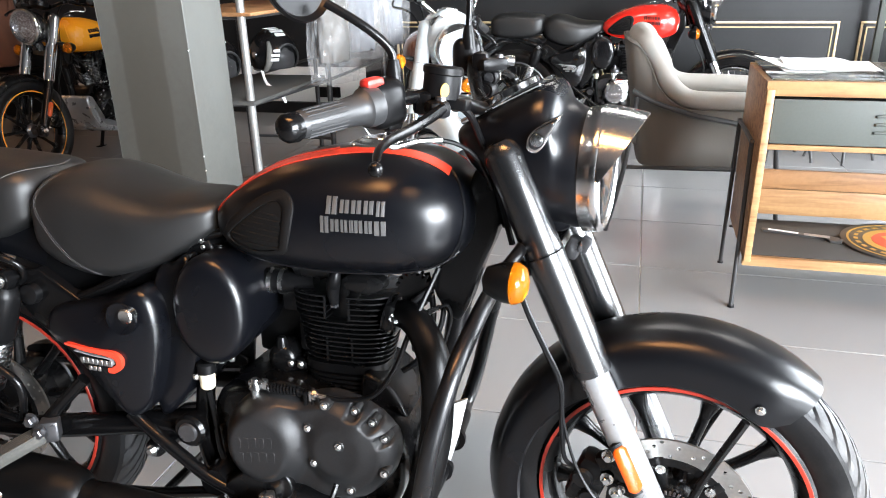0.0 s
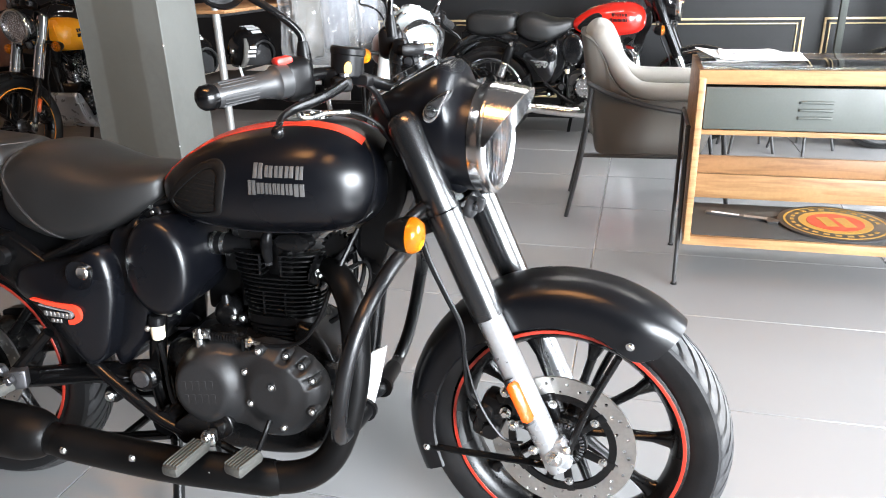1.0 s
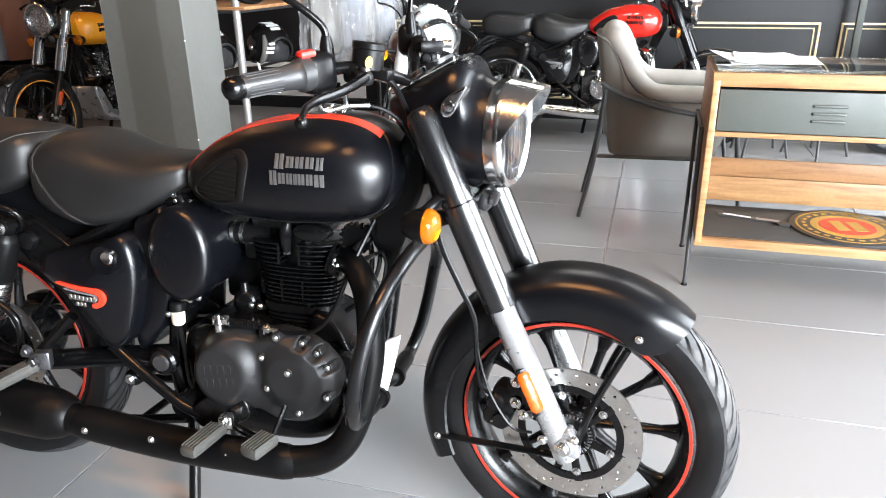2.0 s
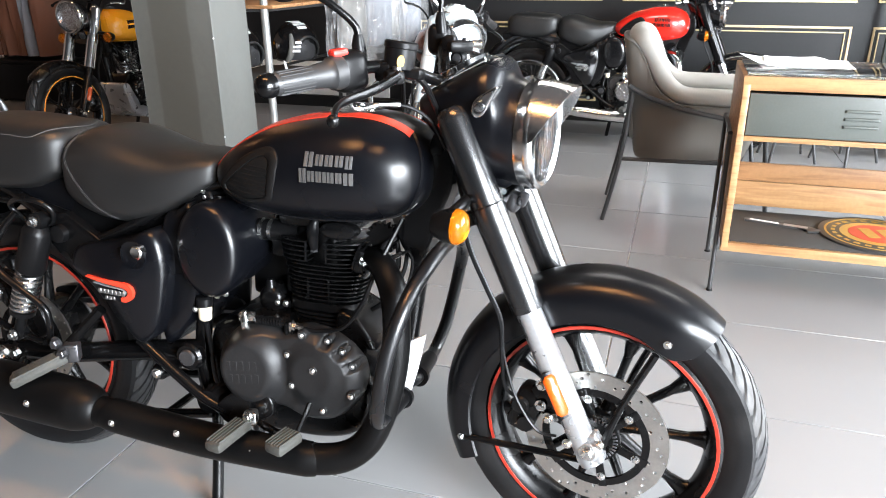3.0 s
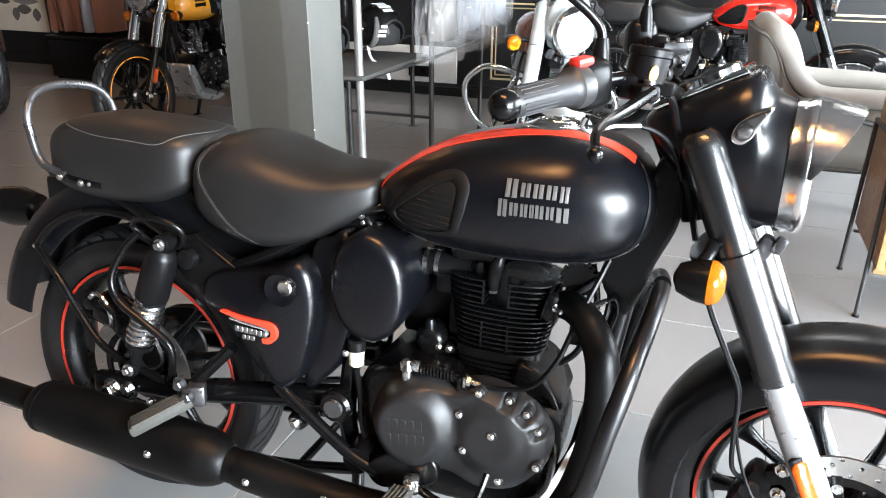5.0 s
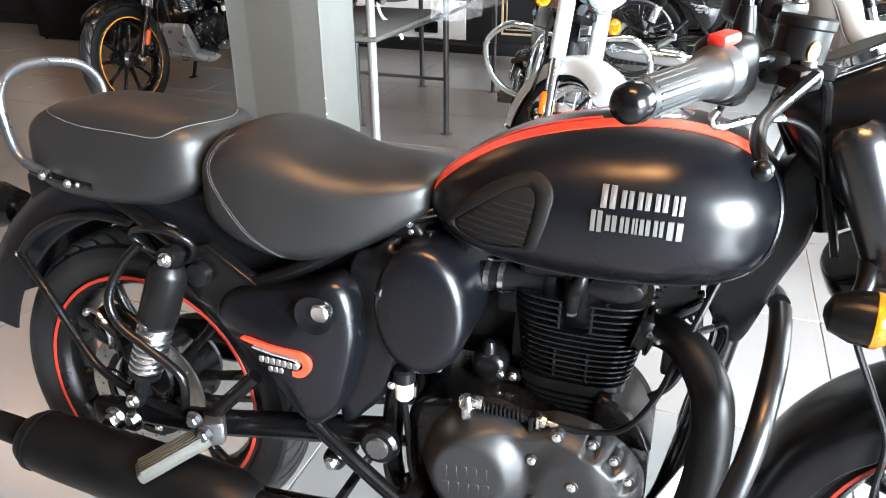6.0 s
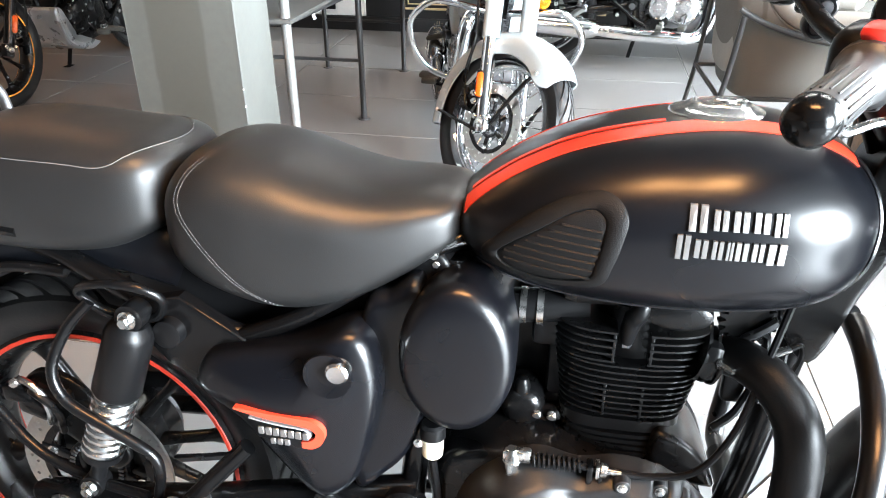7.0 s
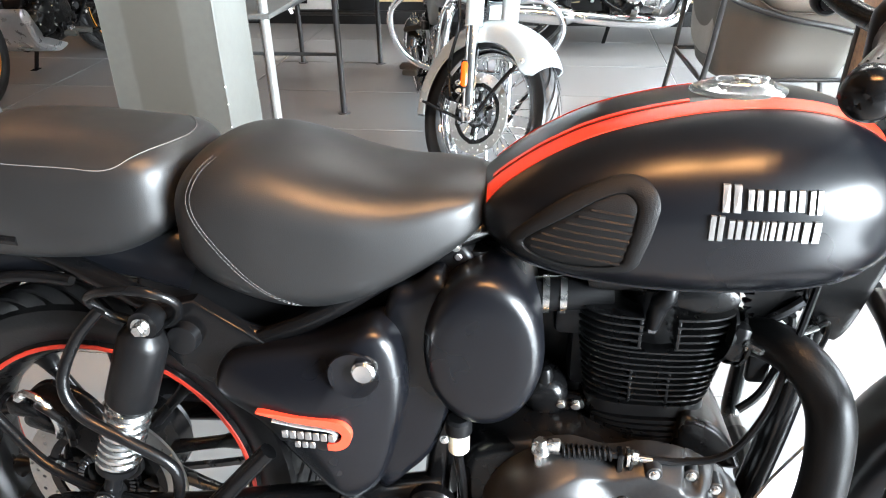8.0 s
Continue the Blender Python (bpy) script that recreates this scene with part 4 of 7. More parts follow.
    # engine
    en = part("crankcase", merged(slab([(0.45, 0.40), (0.47, 0.47), (0.54, 0.492), (0.62, 0.490), (0.70, 0.474), (0.78, 0.462), (0.82, 0.43), (0.845, 0.37), (0.83, 0.27), (0.74, 0.225), (0.55, 0.225), (0.47, 0.26)], 0.105, -0.105, 0.02),
                                  rbox(0.16, 0.085, 0.06, (0.710, 0, 0.490), 0.02)), opt["engine"], B)
    bolts = ((0.676, 0.443), (0.688, 0.376), (0.740, 0.420), (0.761, 0.478), (0.794, 0.458), (0.817, 0.428), (0.755, 0.322), (0.710, 0.492), (0.822, 0.368), (0.562, 0.318))

    def relief(x, z, k):
        """Depth of the cast cover: a rounded edge, a clutch dome, a smaller dome behind it and slots for the bolts at its rim."""
        soft = lambda v: 0.0 if v <= 0 else 1.0 if v >= 1 else v * v * (3 - 2 * v)
        h = 0.108 + 0.040 * min(1.0, (1 - k) * 5.5) ** 0.5
        d1 = math.hypot((x - 0.583) / 0.90, z - 0.400)
        h += 0.027 * soft((0.106 - d1) / 0.050)
        d2 = math.hypot(x - 0.735, (z - 0.405) / 1.1)
        h += 0.013 * soft((0.078 - d2) / 0.040)
        for bx, bz in bolts[3:6]:
            ox, oz = bx - 0.735, bz - 0.400
            n = math.hypot(ox, oz)
            u, v = ((x - bx) * ox + (z - bz) * oz) / n, abs(-(x - bx) * oz + (z - bz) * ox) / n
            if u > -0.012:
                h -= 0.020 * soft((0.012 - v) / 0.005) * soft((u + 0.012) / 0.006)
        return -h

    o = spline([(x, 0, z) for x, z in ((0.488, 0.387), (0.505, 0.440), (0.544, 0.480), (0.600, 0.500), (0.655, 0.490), (0.705, 0.500), (0.755, 0.492), (0.796, 0.472), (0.830, 0.440), (0.842, 0.402), (0.830, 0.350), (0.780, 0.296), (0.716, 0.284), (0.655, 0.303), (0.575, 0.300), (0.510, 0.325))], 10 if main else 3, True)
    mid = Vector((0.665, 0, 0.400))
    secs = [[Vector((p.x, -0.09, p.z)) for p in o]]
    for i in range(34 if main else 12):
        k = 1 - i / (34.3 if main else 12.3)
        secs.append([Vector((mid.x + (p.x - mid.x) * k, relief(mid.x + (p.x - mid.x) * k, mid.z + (p.z - mid.z) * k, k), mid.z + (p.z - mid.z) * k)) for p in o])
    part("primary_cover", rings(secs), opt.get("case", opt["engine"]), en, sharp=60)
    for x, z in bolts:
        y = relief(x, z, 0.6) + 0.002
        part("bolt_boss", lathe([(y + 0.02, 0.0125), (y - 0.002, 0.0105), (y - 0.003, 0.0095)], 16, at=(x, 0, z)), opt.get("case", opt["engine"]), en)
        screw(x, y - 0.003, z, en, 0.85)
    for k in range(5):
        part("badge_bar", rbox(0.011, 0.003, 0.022, (0.545 + 0.016 * k, -0.1738, 0.408 + 0.002 * k), 0.001, seg=1), opt.get("case", opt["engine"]), en)
        part("badge_bar", rbox(0.011, 0.003, 0.022, (0.549 + 0.016 * k, -0.1738, 0.378 + 0.002 * k), 0.001, seg=1), opt.get("case", opt["engine"]), en)
    cy = part("cylinder", merged(lathe([(0.47, 0.044), (0.70, 0.046)], 32, "z", (0.712, 0, 0))), opt["engine"], en)

    def fin(x0, x1, wy, z, th, gap=None, power=2.7):
        """One rounded cooling fin, whole or with a notch on its right side for the spark plug."""
        c, h = 0.5 * (x0 + x1), 0.5 * (x1 - x0)
        o = []
        for i in range(48):
            a = 2 * math.pi * (i + 0.5) / 48
            ca, sa = math.cos(a), math.sin(a)
            o.append((c + h * math.copysign(abs(ca) ** (2 / power), ca), wy * math.copysign(abs(sa) ** (2 / power), sa)))
        if gap:
            o = [q for q in o if not (gap[0] - 0.002 < q[0] < gap[1] + 0.002 and q[1] < 0)]
            k = max(range(len(o)), key=lambda i: abs(o[i][0] - o[(i + 1) % len(o)][0]) if o[i][1] < 0 else 0)
            o = o[:k + 1] + [(gap[0], -wy), (gap[0], -wy + 0.050), (gap[1], -wy + 0.050), (gap[1], -wy)] + o[k + 1:]
        part("fin", moved(plate([(x, -y) for x, y in o], th), pose(0, 0, z, 90, 0, 0)), opt["fins"], cy)

    def plate(o, th):
        bm = bmesh.new()
        low = [bm.verts.new((x, 0, y)) for x, y in o]
        top = [bm.verts.new((x, th, y)) for x, y in o]
        n = len(o)
        for i in range(n):
            bm.faces.new((low[i], low[(i + 1) % n], top[(i + 1) % n], top[i]))
        bm.faces.new(top)
        bm.faces.new(low)
        bmesh.ops.recalc_face_normals(bm, faces=bm.faces)
        bmesh.ops.triangulate(bm, faces=[f for f in bm.faces if len(f.verts) > 4])
        return bm

    for k in range(4):
        fin(0.645 - 0.008 * k, 0.808 - 0.003 * k, 0.058, 0.474 + 0.0096 * k, 0.0058)
    fin(0.622, 0.792, 0.056, 0.5135, 0.0180, power=3.2)
    for k in range(9):
        fin(0.622 - 0.0014 * k, 0.798 + 0.0022 * k, 0.059 + 0.0012 * k, 0.5400 + 0.0101 * k, 0.0027)
    for k in range(5):
        fin(0.610 - 0.001 * k, 0.812 + 0.001 * k, 0.073 + 0.001 * k, 0.6305 + 0.0112 * k, 0.0030, (0.689, 0.731), 3.2)
    for x in (0.682, 0.732):
        part("fin_post", rbox(0.0045, 0.006, 0.052, (x, -0.0565, 0.564), 0.0015), opt["fins"], cy)
    for x in (0.686, 0.734):
        part("fin_post", rbox(0.0045, 0.006, 0.046, (x, -0.071, 0.655), 0.0015), opt["fins"], cy)
    part("barrel_foot", slab([(0.755, 0.520), (0.780, 0.520), (0.812, 0.500), (0.840, 0.455), (0.835, 0.440), (0.755, 0.460)], 0.075, -0.070, 0.012), opt["engine"], en)
    hd = part("cylinder_head", merged(rbox(0.19, 0.14, 0.045, (0.706, 0.012, 0.722), 0.018), lathe([(-0.050, 0.030), (-0.072, 0.027), (-0.076, 0.02)], 24, at=(0.762, 0, 0.706), stretch=(1.5, 0.7)), rbox(0.05, 0.04, 0.08, (0.710, 0.005, 0.670), 0.008)), opt["engine"], en)
    plug = part("plug_cap", merged(tube([(0.702, -0.062, 0.660), (0.703, -0.068, 0.680), (0.706, -0.074, 0.700)], [0.009, 0.0115, 0.0125], 14), tube([(0.706, -0.074, 0.700), (0.712, -0.082, 0.714), (0.716, -0.08, 0.730)], [0.0135, 0.012, 0.008], 14)), "plastic", hd)
    part("plug_hex", lathe([(0.652, 0.009), (0.662, 0.009)], 6, "z", (0.701, -0.060, 0)), "gunmetal", plug)
    ex_fl = part("port_flange", merged(*[moved(lathe([(0, 0.028), (0.003, 0.039), (0.007, 0.039), (0.010, 0.028)], 20, "x"), pose(0.795 + 0.011 * k, -0.038, 0.643 - 0.003 * k, 0, 14, 0)) for k in range(3)], rbox(0.030, 0.032, 0.056, (0.810, -0.060, 0.643), 0.013, (0, 14, 0))), opt["engine"], hd)
    part("bolt", moved(bolt_mesh(0.0055, 0.020), pose(0.820, -0.074, 0.647, 0, 0, 35)), "bolt", ex_fl)
    part("starter_boss", merged(lathe([(0.02, 0.033), (-0.024, 0.032), (-0.034, 0.027), (-0.039, 0.017), (-0.0405, 0.004)], 30, at=(0.572, 0, 0.516)), lathe([(0.50, 0.0125), (0.552, 0.0115), (0.562, 0.008), (0.564, 0.002)], 16, "z", (0.570, -0.024, 0)), rbox(0.06, 0.03, 0.022, (0.600, -0.022, 0.510), 0.01)), opt["engine"], en)
    part("cooling_disc", merged(gear_profile(0.028, 0.036, 18, -0.03, -0.045, (0.852, 0.693))), opt["black"], hd)
    part("sensor", merged(tube([(0.862, -0.055, 0.645), (0.880, -0.058, 0.655)], 0.008, 6, smooth=False), tube([(0.880, -0.058, 0.655), (0.905, -0.060, 0.670)], [0.006, 0.005], 12, smooth=False)), "bolt", hd)
    part("sensor_lead", tube([(0.905, -0.060, 0.670), (0.918, -0.055, 0.672), (0.922, -0.045, 0.640), (0.905, -0.035, 0.58)], 0.0035, 6), "plastic", hd)
    screw(0.594, -0.038, 0.513, en, 0.9), screw(0.615, -0.038, 0.513, en)
    part("clutch_arm", merged(rbox(0.030, 0.014, 0.016, (0.568, -0.132, 0.512), 0.004), lathe([(0.440, 0.013), (0.462, 0.0125), (0.466, 0.009), (0.500, 0.009), (0.503, 0.013), (0.512, 0.011), (0.522, 0.007)], 16, "z", (0.566, -0.132, 0)), rbox(0.018, 0.010, 0.022, (0.582, -0.132, 0.512), 0.003)), "bolt", en)
    part("arm_boss", lathe([(0.420, 0.030), (0.442, 0.018), (0.446, 0.014)], 20, "z", (0.566, -0.130, 0)), opt["engine"], en)
    part("cable_spring", tube([(0.592 + 0.066 * k / 90, -0.132 + 0.0085 * math.cos(k * 0.70), 0.507 + 0.0085 * math.sin(k * 0.70)) for k in range(91)], 0.0020, 5, smooth=False), "plastic", en)
    part("cable", tube([(0.572, -0.132, 0.508), (0.645, -0.132, 0.506), (0.70, -0.132, 0.502), (0.745, -0.13, 0.500), (0.800, -0.13, 0.517), (0.838, -0.12, 0.570), (0.862, -0.10, 0.640), (0.90, -0.05, 0.74)], 0.0048, 8), "plastic", en)
    part("cable_stop", merged(tube([(0.676, -0.132, 0.504), (0.708, -0.132, 0.501)], 0.0050, 10, smooth=False), tube([(0.682, -0.132, 0.504), (0.690, -0.132, 0.503)], 0.0095, 6, smooth=False), rbox(0.005, 0.018, 0.020, (0.678, -0.130, 0.502), 0.001)), "bolt", en)
    part("cable_bracket", merged(rbox(0.008, 0.020, 0.050, (0.668, -0.128, 0.485), 0.002), rbox(0.006, 0.02, 0.045, (0.682, -0.128, 0.482), 0.002)), opt["engine"], en)
    part("brake_reservoir", lathe([(0.478, 0.011), (0.482, 0.0145), (0.512, 0.0155)], 20, "z", (0.456, -0.118, 0.004)), "oil", en, "cream fluid reservoir")
    part("reservoir_cap", lathe([(0.512, 0.018), (0.530, 0.018), (0.534, 0.014)], 20, "z", (0.456, -0.118, 0.004)), "plastic", en)
    part("reservoir_hose", tube([(0.456, -0.118, 0.475), (0.462, -0.115, 0.42), (0.470, -0.115, 0.34), (0.50, -0.12, 0.28)], 0.006, 8), "plastic", en)
    screw(0.490, -0.118, 0.545, en), screw(0.512, -0.118, 0.552, en), screw(0.438, -0.128, 0.508, en, 0.8)
    part("wiring", merged(tube([(0.87, -0.02, 0.72), (0.885, -0.03, 0.64), (0.862, -0.04, 0.56), (0.83, -0.05, 0.53)], 0.006, 8), tube([(0.90, -0.02, 0.74), (0.905, -0.04, 0.64), (0.88, -0.05, 0.58)], 0.005, 8), rbox(0.03, 0.02, 0.05, (0.855, -0.02, 0.585), 0.006)), "plastic", en)
    part("sensor_lead", merged(tube([(0.835, -0.03, 0.655), (0.86, -0.05, 0.68), (0.885, -0.05, 0.70)], 0.006, 8)), "gunmetal", en)

    # exhaust
    if opt.get("exhaust", True):
        ex = part("exhaust_pipe", tube([(0.815, -0.036, 0.640), (0.848, -0.064, 0.649), (0.884, -0.100, 0.636), (0.912, -0.125, 0.590), (0.920, -0.135, 0.510), (0.912, -0.140, 0.420), (0.888, -0.145, 0.325), (0.848, -0.155, 0.255), (0.780, -0.170, 0.222), (0.66, -0.190, 0.222), (0.50, -0.205, 0.234), (0.33, -0.212, 0.250), (0.21, -0.215, 0.264)], [0.025, 0.027, 0.028, 0.029, 0.029, 0.029, 0.030, 0.032, 0.034, 0.035, 0.035, 0.035, 0.035], 20), opt["pipe"], B)
        part("silencer", tube([(0.225, -0.215, 0.264), (0.205, -0.217, 0.266), (0.17, -0.218, 0.268), (0.10, -0.220, 0.273), (-0.03, -0.222, 0.283), (-0.16, -0.224, 0.293), (-0.222, -0.225, 0.298), (-0.244, -0.225, 0.300), (-0.249, -0.225, 0.301)], [0.037, 0.050, 0.059, 0.061, 0.061, 0.058, 0.053, 0.045, 0.034], 28, per=5), opt["pipe"], ex)
        part("tail_pipe", merged(tube([(-0.215, -0.225, 0.2975), (-0.222, -0.225, 0.298)], 0.0565, 28, smooth=False), tube([(-0.24, -0.225, 0.300), (-0.40, -0.226, 0.314)], [0.026, 0.024], 18, smooth=False)), opt["pipe"], ex)
        part("heat_shield", tube([(0.74, -0.182, 0.222), (0.72, -0.186, 0.223), (0.50, -0.207, 0.236), (0.28, -0.214, 0.257), (0.26, -0.214, 0.259)], [0.036, 0.0385, 0.0385, 0.0385, 0.036], 28, per=4), opt["pipe"], ex)
        for x, y, z in ((0.287, -0.252, 0.262), (0.085, -0.281, 0.290), (0.45, -0.243, 0.262), (0.62, -0.225, 0.242)):
            screw(x, y, z, ex, 1.0)

    # pegs and pedal
    fb = part("footrest_bracket", merged(slab([(0.50, 0.30), (0.56, 0.345), (0.63, 0.345), (0.64, 0.30), (0.58, 0.27), (0.52, 0.26)], -0.10, -0.165, 0.006), tube([(0.30, -0.15, 0.425), (0.37, -0.155, 0.375), (0.46, -0.155, 0.310), (0.52, -0.155, 0.285)], 0.013, 10), tube([(0.20, -0.15, 0.485), (0.13, -0.165, 0.41), (0.09, -0.175, 0.365)], 0.013, 10),
                                         lathe([(-0.10, 0.030), (-0.160, 0.028)], 20, at=(0.475, 0, 0.300))), opt["black"], B)
    part("bracket_boss", lathe([(-0.09, 0.024), (-0.142, 0.020), (-0.150, 0.014)], 20, at=(0.337, 0, 0.345)), opt["black"], fb)
    screw(0.337, -0.150, 0.345, fb, 1.5)

    def peg(name, a, b, width, n, parent, label=""):
        a, b = Vector(a), Vector(b)
        m = Matrix.Translation((a + b) / 2) @ (b - a).to_track_quat("X", "Z").to_matrix().to_4x4()
        ln = (b - a).length
        p = part(name, moved(rbox(ln, width, 0.024, (0, 0, 0), 0.008), m), "peg_rubber", parent, label)
        for k in range(n):
            q = part("rib", moved(rbox(ln * 0.86, 0.0035, 0.006, (0, -width / 2 + width * (k + 0.5) / n, 0.012), 0.0012, seg=1), m), "peg_rubber", p if parent is B else parent)

    peg("footpeg", (0.592, -0.195, 0.290), (0.576, -0.300, 0.282), 0.040, 5, B, "worn grey rubber footpeg")
    part("peg_pivot", merged(rbox(0.030, 0.03, 0.032, (0.600, -0.185, 0.298), 0.006, (0, 0, 20)), moved(bolt_mesh(0.009, 0.010), pose(0.604, -0.200, 0.308))), "bolt", fb)
    peg("pillion_peg", (0.125, -0.19, 0.375), (0.040, -0.275, 0.330), 0.044, 6, B, "worn grey rubber pillion peg")
    part("peg_pivot", merged(rbox(0.036, 0.036, 0.045, (0.132, -0.182, 0.382), 0.006, (0, 0, 30)), moved(bolt_mesh(0.011, 0.012), pose(0.128, -0.202, 0.385)), moved(bolt_mesh(0.011, 0.012), pose(0.105, -0.196, 0.405))), "gunmetal", fb)
    bp = part("brake_pedal", merged(tube([(0.600, -0.165, 0.280), (0.650, -0.180, 0.272), (0.700, -0.205, 0.280), (0.722, -0.225, 0.292)], 0.0080, 10), tube([(0.727, -0.215, 0.298), (0.738, -0.195, 0.335), (0.742, -0.180, 0.355)], 0.006, 8)), opt["black"], B)
    peg("pedal_pad", (0.726, -0.218, 0.300), (0.706, -0.284, 0.293), 0.046, 6, bp)
    part("side_stand", tube([(0.50, 0.10, 0.26), (0.47, 0.16, 0.12), (0.45, 0.205, 0.012)], 0.013, 10), opt["black"], B)
    part("stand_foot", rbox(0.07, 0.045, 0.012, (0.45, 0.21, 0.007), 0.004), opt["black"], B)
    part("centre_stand", merged(tube([(0.44, -0.10, 0.235), (0.30, -0.11, 0.215), (0.14, -0.11, 0.20)], 0.012, 10), tube([(0.44, 0.10, 0.235), (0.30, 0.11, 0.215), (0.14, 0.11, 0.20)], 0.012, 10), tube([(0.32, -0.11, 0.216), (0.32, 0.11, 0.216)], 0.010, 8)), opt["black"], B)
    part("chain", tube([(0.42, 0.075, 0.43), (0.15, 0.075, 0.40), (-0.12, 0.075, 0.39), (-0.205, 0.075, 0.315), (-0.12, 0.075, 0.240), (0.15, 0.075, 0.29), (0.42, 0.075, 0.35)], 0.008, 6, per=6), "gunmetal", B)
    part("sprocket", lathe([(0.070, 0.075), (0.078, 0.075)], 40, at=(REAR_X, 0, 0.332)), "gunmetal", B)

    # fork
    for s in (-1, 1):
        a, b, c = fork_pt(0.968, s * 0.097, 0.011), fork_pt(0.801, s * 0.097, 0.006), fork_pt(0.603, s * 0.097, 0.001)
        fk = part("fork_leg", tube([fork_pt(0.612, s * 0.097), fork_pt(0.50, s * 0.097), fork_pt(0.36, s * 0.097), fork_pt(0.292, s * 0.097)], [0.0255, 0.0265, 0.0265, 0.024], 24, smooth=False), opt["slider"], B, m=S)
        part("fork_cover", merged(tube([b, c], [0.0335, 0.0325], 28, smooth=False), tube([b + FORK_UP * 0.003, b + FORK_UP * 0.004], 0.0345, 28, smooth=False)), opt["fork"], fk, m=S)
        part("upper_cover", tube([a + FORK_UP * 0.012, a + FORK_UP * 0.004, a - FORK_UP * 0.012, b + FORK_UP * 0.003], [0.018, 0.028, 0.0335, 0.0325], 28, smooth=False), opt["fork"], fk, m=S)
        part("axle_lug", merged(lathe([(s * 0.075, 0.024), (s * 0.118, 0.023), (s * 0.122, 0.018)], 22, at=(FRONT_X - 0.002, 0, AXLE_Z)), rbox(0.056, 0.040, 0.066, (FRONT_X - 0.004, s * 0.098, AXLE_Z - 0.002), 0.010, (0, -20, 0)), rbox(0.045, 0.03, 0.05, fork_pt(0.325, s * 0.100, 0.010), 0.012, (0, 23, 0))), opt["slider"], fk, m=S)
        if s < 0:
            part("axle_nut", moved(bolt_mesh(0.0115, 0.010), pose(FRONT_X - 0.002, -0.122, AXLE_Z)), "bolt", fk, m=S)
            part("pinch_bolt", moved(bolt_mesh(0.007, 0.007), pose(FRONT_X - 0.045, -0.113, AXLE_Z + 0.004)), "bolt", fk, m=S)
            part("stay_bolt", moved(bolt_mesh(0.0065, 0.007), pose(FRONT_X + 0.020, -0.118, AXLE_Z + 0.022)), "bolt", fk, m=S)
            u, v = fork_pt(0.485, -0.126, -0.002), fork_pt(0.405, -0.126, -0.002)
            part("fork_reflector", tube([u, u.lerp(v, 0.08), u.lerp(v, 0.92), v], [0.008, 0.0145, 0.0145, 0.008], 16, smooth=False, flat=0.5), "reflector", fk, m=S)
            part("reflector_frame", tube([u + FORK_UP * 0.006, v - FORK_UP * 0.006], 0.0165, 16, smooth=False, flat=0.35), "plastic", fk, m=S @ pose(0, 0.004, 0))
    yk = part("yoke", merged(slab([(-0.04, -0.085), (0.02, -0.085), (0.045, 0), (0.02, 0.085), (-0.04, 0.085), (-0.06, 0)], 0, 0.03, 0.006)), opt["black"], B, m=S @ Matrix.Translation(fork_pt(0.775, 0, -0.02)) @ Matrix.Rotation(-RAKE, 4, "Y") @ pose(0, 0, 0, 90, 0, 0))
    part("yoke_clamp", merged(rbox(0.026, 0.030, 0.040, fork_pt(0.785, -0.045, 0.040), 0.008, (0, 23, 0)), rbox(0.018, 0.016, 0.030, fork_pt(0.785, -0.055, 0.062), 0.005, (0, 23, 0))), "gunmetal", yk, m=S)
    cal = part("front_caliper", merged(rbox(0.060, 0.055, 0.105, (1.180, -0.075, 0.375), 0.016, (0, 20, 0)), rbox(0.050, 0.030, 0.060, (1.222, -0.085, 0.415), 0.010, (0, -23, 0)), lathe([(-0.105, 0.020), (-0.112, 0.016)], 18, at=(1.172, 0, 0.392)), lathe([(-0.105, 0.020), (-0.112, 0.016)], 18, at=(1.185, 0, 0.352))), "engine_black", B, m=S @ LOW)
    for x, z in ((1.215, 0.447), (1.232, 0.375), (1.215, 0.40)):
        part("bolt", moved(bolt_mesh(0.008, 0.010), pose(x, -0.104, z)), "bolt", cal, m=S @ LOW)
    for k in range(5):
        part("badge_bar", rbox(0.002, 0.002, 0.008, (0, 0, 0), 0, seg=1), "silver", cal, m=S @ LOW @ pose(1.166 + 0.0035 * k, -0.1045, 0.345 + 0.010 * k, 0, 70, 0))
    part("brake_hose", tube([(1.045, -0.115, 0.765), (1.068, -0.125, 0.71), (1.100, -0.125, 0.645), (1.128, -0.12, 0.58), (1.133, -0.115, 0.50), (1.140, -0.110, 0.43), (1.165, -0.095, 0.40)], 0.0042, 8), "plastic", B, m=S @ LOW)
    part("sensor_lead", tube([(1.047, -0.113, 0.764), (1.070, -0.120, 0.71), (1.102, -0.121, 0.645), (1.130, -0.115, 0.58), (1.136, -0.111, 0.50), (1.165, -0.112, 0.41), (1.21, -0.11, 0.345), (1.25, -0.10, 0.335)], 0.0032, 6), "plastic", B, m=S @ LOW)

    # headlamp nacelle
    if opt["nacelle"]:
        # rings from the rim back to the cluster: x, low z, high z, half width
        rows = spline([(1.162, 0.831, 1.025), (1.146, 0.8275, 1.0290), (1.122, 0.828, 1.043), (1.100, 0.832, 1.0735), (1.050, 0.850, 1.0555), (1.010, 0.880, 1.035), (0.970, 0.920, 1.014), (0.945, 0.955, 0.999), (0.936, 0.968, 0.990)], 4)
        wide = spline([(0.096, 0, 0), (0.1005, 0, 0), (0.1035, 0, 0), (0.107, 0, 0), (0.101, 0, 0), (0.090, 0, 0), (0.079, 0, 0), (0.060, 0, 0), (0.040, 0, 0)], 4)
        secs = []
